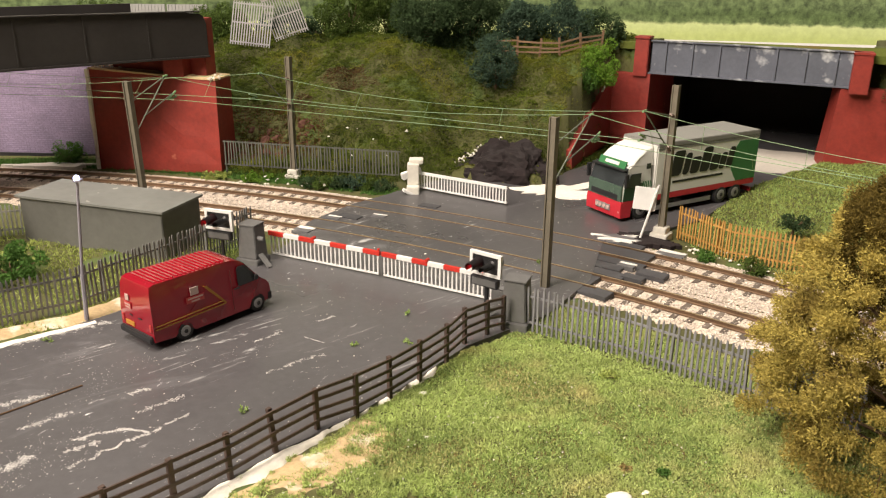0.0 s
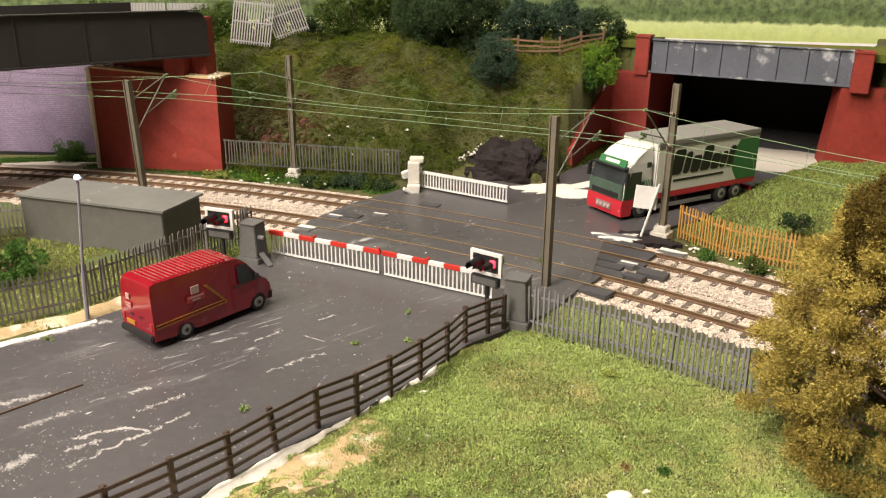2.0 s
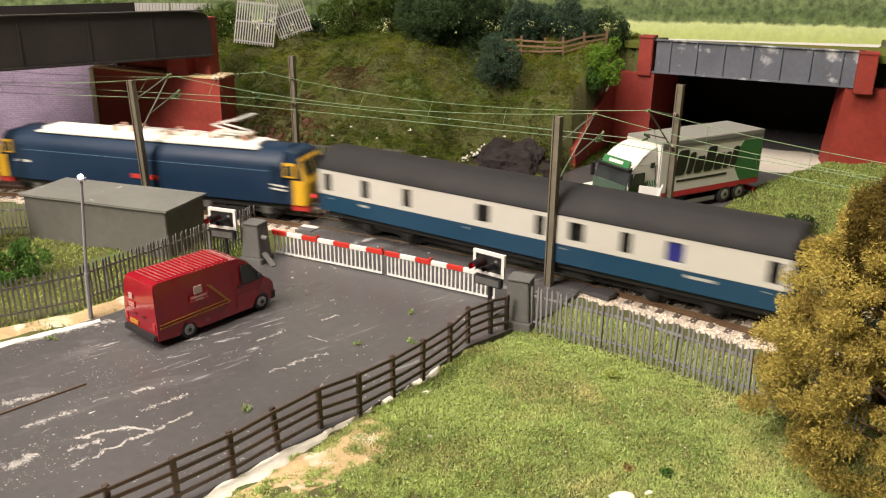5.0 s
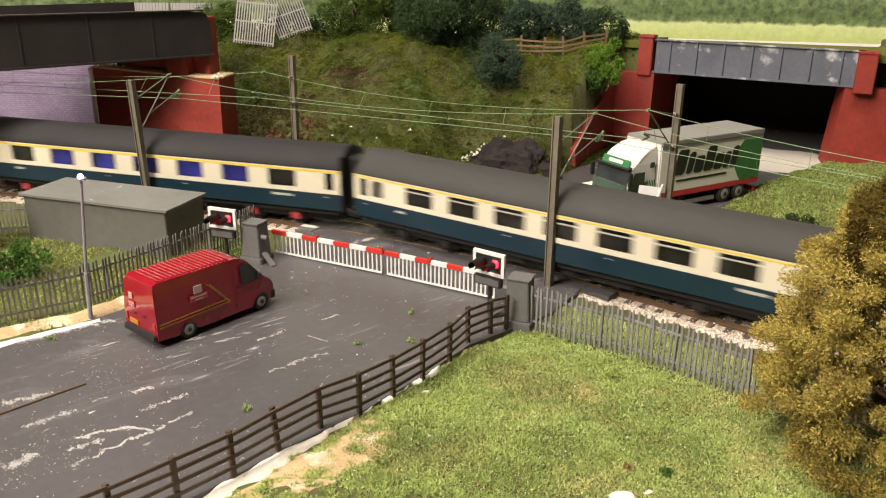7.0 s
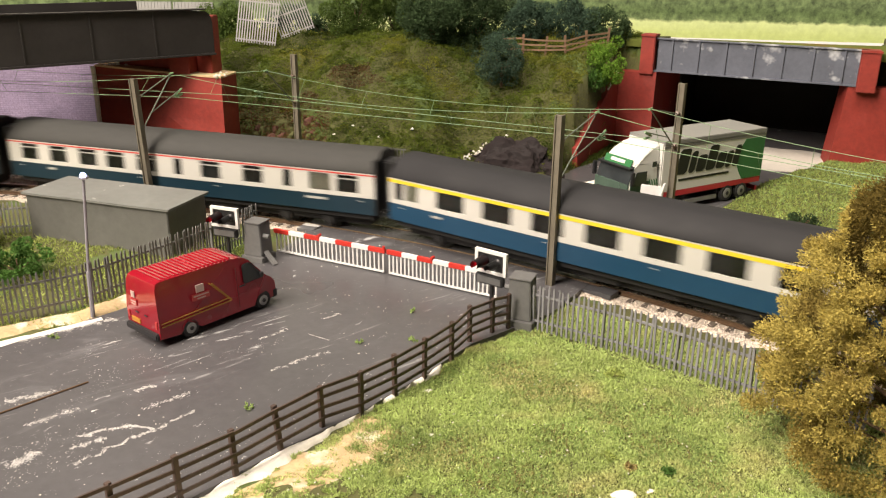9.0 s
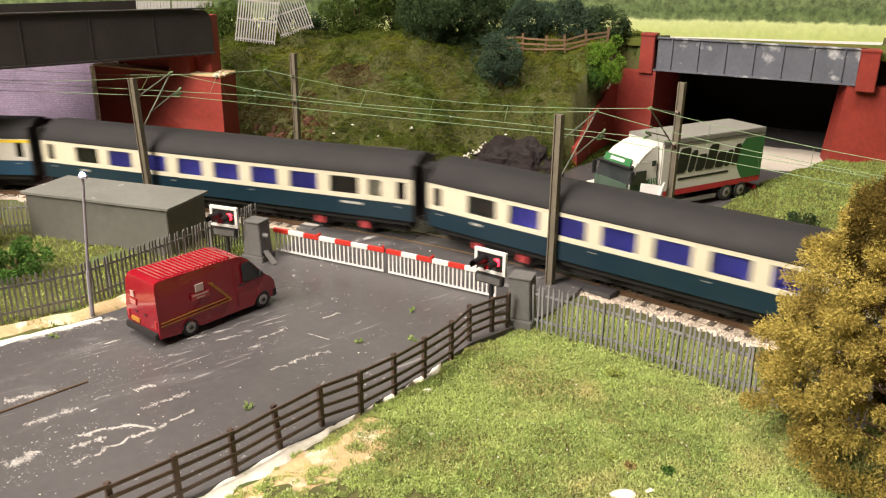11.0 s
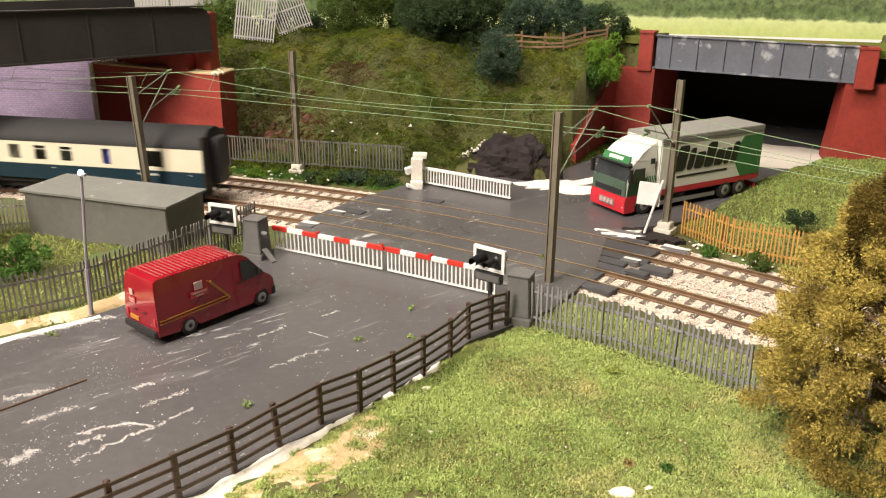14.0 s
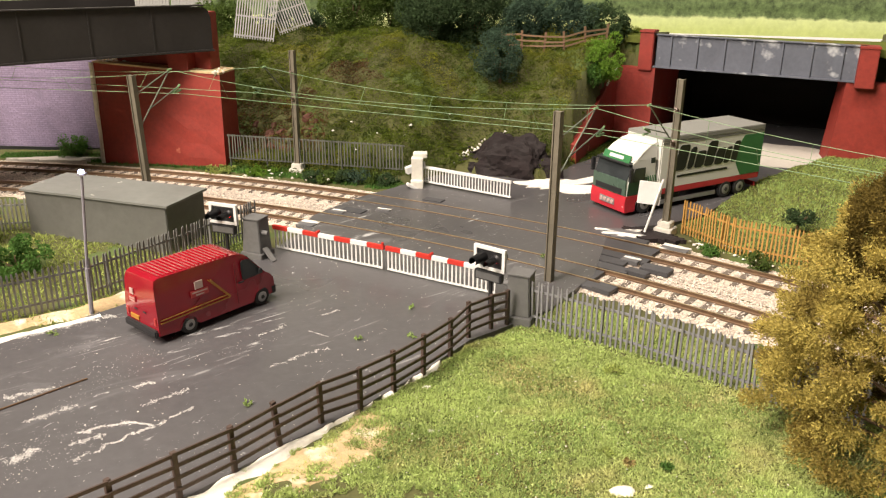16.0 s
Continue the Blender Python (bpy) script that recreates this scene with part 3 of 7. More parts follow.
def build_barrier(a, b, seed, lead):
    """A lowered half barrier: banded boom over a white hanging skirt."""
    m, n = along(a, b)
    root = thing("level_crossing_barrier", m, "lowered red and white crossing barrier with a white hanging skirt", "barrier", "barriers of the crossing")
    bands = 7
    for i in range(bands):
        bm = bmesh.new()
        box(bm, n * i / bands, n * (i + 1) / bands, -0.9, 0.9, 11.6, 14.0)
        red = (i % 2 == 0) == lead
        part("boom_band", bm, M_BARRED if red else M_WHITE, root, "red boom band" if red else "white boom band", bevel=0.15)
    bm = bmesh.new()
    box(bm, 1, n - 1, -0.45, 0.45, 0.7, 1.6)
    part("bottom_rail", bm, M_WHITE, root)
    bm = bmesh.new()
    box(bm, -0.42, 0.42, -0.3, 0.3, 1.6, 11.6)
    bal = mesh_of("baluster", bm, M_WHITE)
    count = 27
    for i in range(count):
        shared("baluster", bal, root, at(1.4 + (n - 2.8) * i / (count - 1), 0, 0))
    for x in ((n * 0.42,) if lead else (n * 0.5,)):
        bm = bmesh.new()
        rod(bm, (x, -1.4, 14.6), (x, 1.4, 14.6), 0.8)
        part("boom_lamp", bm, M_BARRED, root)
    bm = bmesh.new()
    rod(bm, (n - 1 if lead else 1, 0, 13), (n - 1 if lead else 1, 0, 15.4), 0.7)
    part("boom_end", bm, M_BARRED, root)


build_barrier((-96, 431), (-31, 398.6), 1, True)
build_barrier((-30, 398.1), (27, 366.5), 2, True)


def build_barrier_machine(x, y, rz, h):
    root = thing("barrier_machine", at(x, y, 0, rz=rz), "dark grey tapered barrier machine cabinet on a plinth", "cabinet", "barrier cabinets")
    bm = bmesh.new()
    vs = box(bm, -6, 6, -5.5, 5.5, 3, h)
    for v in vs:
        if v.co.z > 4:
            v.co.x *= 0.82
            v.co.y *= 0.88
    part("casing", bm, M_CABINET, root, bevel=0.4)
    bm = bmesh.new()
    box(bm, -7, 7, -6.5, 6.5, -3, 3)
    part("plinth", bm, M_CABINET, root, bevel=0.4)
    bm = bmesh.new()
    box(bm, -5.4, 5.4, -5.3, 5.3, h, h + 0.8)
    part("lid", bm, M_CABINET, root, bevel=0.2)
    bm = bmesh.new()
    rod(bm, (4, -2, h - 7), (9, -2, h - 7), 1.6, 1.2)
    part("pivot", bm, M_CABINET, root)
    bm = bmesh.new()
    bar(bm, (7, -3, 6), (14, -5, 0), 3, 1)
    part("brace", bm, M_CABINET, root)


build_barrier_machine(-103, 420, -22, 21.5)
build_barrier_machine(36, 341, 158, 22.5)


LAMPS = []


def build_signal(x, y, rz, z):
    """Twin-lamp wig-wag head on a post: white-edged black board, two hooded red lamps, dark box below."""
    root = thing("crossing_signal", at(x, y, 0, rz=rz), "twin-lamp crossing signal on a white-edged black board", "signal", "crossing signals")
    bm = bmesh.new()
    rod(bm, (0, 1.2, -3), (0, 1.2, z + 5), 1.1)
    part("post", bm, M_DARK, root)
    board = bmesh.new()
    box(board, -7.2, 7.2, -0.4, 1.7, z - 4.6, z + 4.6)
    head = part("backboard", board, M_DARK, root, bevel=0.1)
    bm = bmesh.new()
    for x0, x1, z0, z1 in ((-8.6, 8.6, 4.2, 5.7), (-8.6, 8.6, -5.7, -4.2), (-8.6, -7.0, -4.2, 4.2), (7.0, 8.6, -4.2, 4.2)):
        box(bm, x0, x1, -1.0, 0.7, z + z0, z + z1)
    part("border", bm, M_WHITE, head, "white border")
    for i, lx in enumerate((-3.6, 3.6)):
        bm = bmesh.new()
        seg = 14
        rings = []
        for yy, r in ((-2.6 if i else -0.5, 1.8 if i else 2.6), (-9.4, 1.6 if i else 2.0)):
            rings.append([bm.verts.new((lx + r * math.cos(t), yy, z + 0.4 + r * math.sin(t))) for t in
                          (math.pi * (-0.3 + 1.6 * k / seg) for k in range(seg + 1))])
        for k in range(seg):
            bm.faces.new((rings[0][k], rings[0][k + 1], rings[1][k + 1], rings[1][k]))
        bmesh.ops.solidify(bm, geom=bm.faces[:], thickness=0.35)
        part("hood", bm, M_DARK, head)
        bm = bmesh.new()
        rod(bm, (lx, -0.3, z + 0.4), (lx, -0.55, z + 0.4), 2.9, 2.8, 14)
        part("lens_ring", bm, M_DARK, head)
        bm = bmesh.new()
        rod(bm, (lx, 1.7, z + 0.4), (lx, 5.4, z + 0.4), 3.3, 2.8, 14)
        part("lamp_housing", bm, M_DARK, head)
        # a lamp ball in the housing: its glowing cap turns up into the window and down out of it
        bm = bmesh.new()
        bmesh.ops.create_uvsphere(bm, u_segments=20, v_segments=14, radius=2.9)
        ball = part("lamp_ball", bm, M_DARK, head, "red lamp that shows in turn", at=at(lx, 1.5, z + 0.4), smooth=True)
        ball.data.materials.append(M_LENSLIT)
        for p in ball.data.polygons:
            p.material_index = 1 if -p.center.y > 0.72 * p.center.length else 0
        LAMPS.append((ball, lx, z, i))
    bm = bmesh.new()
    box(bm, -7.4, 7.4, -1.8, 1.0, z - 11, z - 6.2)
    box_part = part("lower_box", bm, M_DARK, root, "dark sign box", bevel=0.3)
    bm = bmesh.new()
    box(bm, -6.4, 6.4, -2.05, -1.8, z - 10.2, z - 7)
    part("panel", bm, M_CABINET, box_part)
    return root


M_LENSLIT = lamp_material("lit_red_lens", (1.0, 0.006, 0.012), 24.0)
build_signal(22, 351.5, -36, 25.5)
build_signal(-119.5, 418, -20, 24.5)


def build_street_lamp():
    root = thing("street_lamp", at(-164.2, 343.3, 0), "slim grey street lamp with a glowing blue-white head", "street lamp")
    bm = bmesh.new()
    rod(bm, (0, 0, -3), (1.2, 0, 22), 1.1)
    part("base_column", bm, M_LAMPPOST, root)
    bm = bmesh.new()
    rod(bm, (1.2, 0, 22), (5.2, 0, 66), 0.75, 0.65)
    part("column", bm, M_LAMPPOST, root)
    bm = bmesh.new()
    box(bm, 3.8, 7.2, -1.6, 1.4, 66, 67)
    part("head", bm, M_LAMPPOST, root)
    bm = bmesh.new()
    bmesh.ops.create_icosphere(bm, subdivisions=2, radius=1.35, matrix=Matrix.Translation((5.4, -0.6, 67.6)))
    part("light_source", bm, M_LED, root, "glowing blue-white light")


M_LAMPPOST = material("lamp_post", (0.27, 0.26, 0.3), 0.5, vary=0.15)
M_LED = lamp_material("led", (0.55, 0.62, 1.0), 9.0)
build_street_lamp()


# ---------------------------------------------------------------- overhead line
def build_mast(x, y, h, rz, foot, lean, zm, zc, rm, rc):
    """H-section mast with a triangulated bracket that carries the two wires."""
    root = thing("overhead_line_mast", at(x, y, 0, lean[0], lean[1], rz), "grey overhead-line mast with a green-grey wire bracket", "mast",
                 "overhead-line masts")
    bm = bmesh.new()
    box(bm, -2.0, 2.0, -1.9, -1.3, -4, h)
    box(bm, -2.0, 2.0, 1.3, 1.9, -4, h)
    box(bm, -1.3, 1.3, -1.3, 1.3, -4, h - 0.2)
    part("column", bm, M_MAST, root)
    if foot:
        bm = bmesh.new()
        box(bm, -5.5, 5.5, -5.5, 5.5, -5, 2.2)
        part("lower_foot", bm, M_CONCRETE, root, bevel=0.4)
        bm = bmesh.new()
        box(bm, -4, 4, -4, 4, 2.2, 6)
        part("upper_foot", bm, M_CONCRETE, root, bevel=0.4)
    low = zc - 14
    knee = (rm * 0.3, 0, low + (zm - low) * 0.3)
    for a, b, r in (((1.4, 0, zm - 9), (rm, 0, zm), 0.36), ((1.4, 0, low), (rm, 0, zm), 0.42), (knee, (rc + 3, 0, zc + 4), 0.36)):
        bm = bmesh.new()
        rod(bm, a, b, r, seg=6)
        part("bracket_tube", bm, M_BRACKET, root)
    for a, b in (((rc + 3, 0, zc + 4), (rc - 6, 0, zc + 0.4)), ((rc - 3, 0, zc), (rc + 3, 0, zc + 0.4)), ((rm - 2, 0, zm), (rm + 2, 0, zm))):
        bm = bmesh.new()
        rod(bm, a, b, 0.7, seg=6)
        part("wire_clamp", bm, M_WIRE, root, "green wire clamp")
    for p, q in (((1.2, 0, zm - 9.2), (5, 0, zm - 8)), ((1.2, 0, low), (rm * 0.1, 0, low + (zm - low) * 0.1))):
        bm = bmesh.new()
        rod(bm, p, q, 1.1, seg=8)
        part("insulator", bm, M_INSUL, root)


M_INSUL = material("insulator", (0.13, 0.08, 0.06), 0.35, vary=0.2)


def outward(x, y):
    return math.degrees(math.atan2(y - CY, x - CX))


ZM, ZC = 83.0, 67.3
build_mast(-190.5, 502, 86.5, outward(-190.5, 502), False, (0, -2.4), ZM, ZC, 39, 45)
build_mast(-111, 600, 90, outward(-111, 600) + 180, True, (0, 0), ZM, ZC, 39, 51)
build_mast(55, 386.5, 88, outward(55, 386.5), False, (0, 0), ZM, ZC, 42.5, 52)
build_mast(136, 468.5, 91.5, outward(136, 468.5) + 180, True, (0, 0), ZM, ZC, 45, 46.5)


def build_wire(supports, label):
    """Straight spans from bracket to bracket: a sagging messenger wire and a level contact wire, tied by droppers.
    supports: (s, out) of the messenger and out of the contact wire."""
    root = thing("overhead_wire", Matrix(), label, "wire", "overhead wires")
    messenger, contact = bmesh.new(), bmesh.new()
    for (s0, m0, c0), (s1, m1, c1) in zip(supports, supports[1:]):
        ma, mb, ca, cb = track(s0, m0, ZM), track(s1, m1, ZM), track(s0, c0, ZC), track(s1, c1, ZC)
        n = 16
        prev = None
        for i in range(n + 1):
            k = i / n
            a, c = ma.lerp(mb, k), ca.lerp(cb, k)
            a.z -= (ZM - ZC) * 0.5 * 4 * k * (1 - k)
            if prev:
                rod(messenger, prev[0], a, 0.16, seg=5)
                rod(contact, prev[1], c, 0.18, seg=5)
            prev = (a, c)
            if i in (2, 5, 8, 11, 14):
                bm = bmesh.new()
                rod(bm, a, c, 0.12, seg=4)
                part("dropper", bm, M_WIRE, root)
    part("messenger_wire", messenger, M_WIRE, root)
    part("contact_wire", contact, M_WIRE, root)


def along_line(x, y):
    return polar(x, y)[0]


build_wire([(-600, 20, 22), (-330, 20, 22), (along_line(79.2, 421.4), 19.8, 29), (along_line(-175.9, 538), 13, 19.5), (480, 13, 16), (760, 13, 16)],
           "pair of thin green wires over the near line")
build_wire([(-600, 50, 50), (-340, 50, 50), (along_line(109.7, 432.2), 46.2, 44.6), (along_line(-123.9, 563.8), 53.8, 41), (450, 56, 52), (760, 50, 50)],
           "pair of thin green wires over the far line")


# ---------------------------------------------------------------- fences
def build_palisade(path, h, pitch, mat, label, z=None, posts=14, w=0.9, lean=0.0, rails=(0.22, 0.78), foot=0.6):
    """Steel palisade fence: posts, two rails and pointed pales along a bent path."""
    root = thing("palisade_fence", Matrix(), label, "fence", "palisade fences")
    bm = bmesh.new()
    prism(bm, [(-w / 2, foot), (w / 2, foot), (w / 2, h - 0.9), (0.12, h), (-0.12, h), (-w / 2, h - 0.9)], -0.25, 0.25, "y")
    pale = mesh_of("pale", bm, mat)
    bm = bmesh.new()
    box(bm, -0.45, 0.45, 0.3, 1.4, -5, h - 1.2)
    post = mesh_of("post", bm, mat)
    k = 0
    for (x0, y0), (x1, y1) in zip(path, path[1:]):
        n = math.hypot(x1 - x0, y1 - y0)
        rz = math.degrees(math.atan2(y1 - y0, x1 - x0))
        z0 = ground_height(x0, y0) if z is None else z
        z1 = ground_height(x1, y1) if z is None else z
        for zz in (h * rails[0], h * rails[1]):
            bm = bmesh.new()
            a, b = Vector((x0, y0, z0 + zz)), Vector((x1, y1, z1 + zz))
            q = Vector((-(y1 - y0) / n * 0.6, (x1 - x0) / n * 0.6, 0))
            bar(bm, a + q, b + q, 0.6, 1.0)
            part("rail", bm, mat, root)
        count = max(1, round(n / pitch))
        for i in range(count):
            f = (i + 0.5) / count
            m = at(x0 + (x1 - x0) * f, y0 + (y1 - y0) * f, z0 + (z1 - z0) * f, random.uniform(-2, 2) + lean, random.uniform(-1.5, 1.5), rz)
            shared("pale", pale, root, m)
            k += 1
            if k % posts == 1:
                shared("post", post, root, m)


build_palisade([(40, 336), (60, 323), (80, 310), (100, 293), (120, 275.5), (150, 247)], 22.5, 2.3, M_PALISADE,
               "grey steel palisade fence with pointed pales along the ballast", -1.5)
build_palisade([(-250, 318), (-206, 330), (-172, 354), (-142, 399), (-126, 428), (-111, 456)], 22, 2.4, M_HUTFENCE,
               "grey steel palisade fence in front of the hut", -1.0)
build_palisade([(-167, 612), (-105, 598), (-29, 581)], 25, 2.5, M_FOOTFENCE, "dark grey palisade fence at the foot of the cutting", 0.5, posts=12,
               rails=(0.24, 0.95), foot=5.5)
build_palisade([(145.5, 469), (166, 432), (200, 410), (232, 380)], 21.5, 2.3, M_ORANGE, "tan palisade fence beside the grass bank", -2, posts=13)
build_palisade([(-330, 440), (-250, 462)], 20, 2.4, M_PALEFENCE, "pale grey palisade fence behind the hut", -1)


def build_field_fence():
    """Three-rail timber fence along the edge of the road."""
    root = thing("timber_fence", Matrix(), "dark brown three-rail timber fence between road and grass", "fence")
    pts = [(-126, 168), (-111, 181), (-96, 194), (-81.3, 208.5), (-67.5, 222.4), (-55.7, 237.3), (-43.4, 251.7), (-30.3, 262), (-18.6, 274.9), (-7.5, 289),
           (3.5, 304.6), (11.6, 320.6), (22, 330), (29.5, 334.5)]
    bm = bmesh.new()
    box(bm, -0.9, 0.9, -0.8, 0.8, -7, 17.4)
    post = mesh_of("post", bm, M_BROWN, 0.15)
    for i, (x, y) in enumerate(pts):
        lean = random.uniform(-3, 3)
        shared("post", post, root, at(x, y, 0 if i % 2 else -0.3, lean, random.uniform(-4, 1), 50))
        if i:
            x0, y0 = pts[i - 1]
            n = math.hypot(x - x0, y - y0)
            q = Vector(((y - y0) / n * 1.0, -(x - x0) / n * 1.0, 0))
            for zz in (3.8, 8.0, 12.2, 16.2):
                bm = bmesh.new()
                bar(bm, Vector((x0, y0, zz + random.uniform(-0.4, 0.4))) + q, Vector((x, y, zz + random.uniform(-0.4, 0.4))) + q, 0.6, 1.25)
                part("rail", bm, M_BROWN, root)


build_field_fence()


def build_open_gate():
    """The raised-aside white gate on the far side with its post."""
    root = thing("white_gate", at(-16, 569, 0), "white railed crossing gate beside a white post", "gate")
    m, n = along((0, 0), (62, -40))
    for z0, z1, w in ((11.2, 13.2, 1.6), (1.2, 2.4, 1.2)):
        bm = bmesh.new()
        box(bm, 0, n, -w / 2, w / 2, z0, z1)
        part("rail", bm, M_WHITE, root, at=m, bevel=0.1)
    bm = bmesh.new()
    box(bm, -0.45, 0.45, -0.3, 0.3, 2.4, 11.2)
    bal = mesh_of("baluster", bm, M_WHITE)
    for i in range(30):
        shared("baluster", bal, root, m @ at(1 + (n - 2) * i / 29, 0, 0))
    bm = bmesh.new()
    box(bm, -4.5, 4.5, -4.5, 4.5, -4, 5)
    part("post_base", bm, M_CONCRETE, root, at=at(-3, -10), bevel=0.5)
    bm = bmesh.new()
    box(bm, -4.2, 4.2, -4.2, 4.2, 5, 20)
    part("post", bm, M_CONCRETE, root, at=at(-3, -4), bevel=0.4)
    bm = bmesh.new()
    box(bm, -5, 5, -5, 5, 19.5, 22.5)
    part("cap", bm, M_CONCRETE, root, at=at(-1, 0), bevel=0.4)
    bm = bmesh.new()
    bar(bm, (-11, -8, 11), (2, -1, 14.5), 4, 5)
    part("counterweight", bm, M_WHITE, root, bevel=0.4)
    bm = bmesh.new()
    bar(bm, (-10, -14, 3), (-2, -12, -1), 5, 2)
    part("loose_block", bm, M_WHITE, root, bevel=0.3)


build_open_gate()


def build_leaning_sign():
    root = thing("notice_board", at(122.5, 464.5, 0, 0, 14, 0), "blank white notice board on a leaning white post", "sign")
    bm = bmesh.new()
    rod(bm, (0, 0, -3), (0, 0, 34), 0.8)
    part("post", bm, M_WHITE, root)
    bm = bmesh.new()
    box(bm, -7.5, 6, 1, 1.8, 17, 31)
    part("board", bm, M_WHITE, root, at=at(0, 0, 0, 0, -10, -14), bevel=0.2)


build_leaning_sign()



# ---------------------------------------------------------------- road vehicles
def glass_material(name, tint, rough=0.06):
    m = bpy.data.materials.new(name)
    m.use_nodes = True
    b = m.node_tree.nodes["Principled BSDF"]
    b.inputs["Base Color"].default_value = (*tint, 1)
    b.inputs["Roughness"].default_value = rough
    b.inputs["Transmission Weight"].default_value = 1.0
    b.inputs["IOR"].default_value = 1.25
    return m


M_GLASS = glass_material("window_glass", (0.75, 0.78, 0.78))
M_VANRED = material("van_red", (0.27, 0.006, 0.017), 0.24, vary=0.06, grain=0.2, coarse=0.03, bump=0.02, coat=0.8)
M_TYRE = material("tyre", (0.025, 0.025, 0.027), 0.7, vary=0.2)
M_HUB = material("hub_silver", (0.33, 0.33, 0.33), 0.4, 0.5, vary=0.15)
M_GOLD = material("gold_stripe", (0.42, 0.2, 0.03), 0.45, vary=0.1, bump=0.0)
M_PALEMARK = material("pale_mark", (0.5, 0.36, 0.33), 0.5, vary=0.1, bump=0.0)
M_REDMARK = material("red_mark", (0.4, 0.04, 0.04), 0.5, vary=0.1, bump=0.0)
M_YELLOW = material("loco_yellow", (0.72, 0.42, 0.03), 0.4, vary=0.08, bump=0.02)
M_SEAT = material("dark_interior", (0.05, 0.045, 0.04), 0.8, vary=0.2)


def wheel(parent, x, y, r, w, side, hub_mat):
    bm = bmesh.new()
    rod(bm, (0, -w / 2, 0), (0, w / 2, 0), r, seg=22)
    tyre = part("wheel", bm, M_TYRE, parent, at=at(x, y, r), bevel=r * 0.14, smooth=True)
    bm = bmesh.new()
    rod(bm, (0, side * w * 0.5, 0), (0, side * (w * 0.5 + 0.35), 0), r * 0.58, r * 0.46, seg=16)
    rim = part("rim", bm, hub_mat, tyre)
    bm = bmesh.new()
    rod(bm, (0, side * (w * 0.5 + 0.3), 0), (0, side * (w * 0.5 + 0.7), 0), r * 0.24, r * 0.18, seg=10)
    part("hub", bm, M_TYRE if hub_mat is M_HUB else hub_mat, rim)


def arch_profile(outline, holes):
    """Lower edge of a body with wheel arches cut in: outline is the closed side view without its bottom, holes are (x, r, z)."""
    pts = list(outline)
    for x, r, z in sorted(holes):
        for k in range(11):
            a = math.pi * (1 - k / 10)
            pts.append((x + r * math.cos(a), max(z, z + r * math.sin(a))))
    return pts


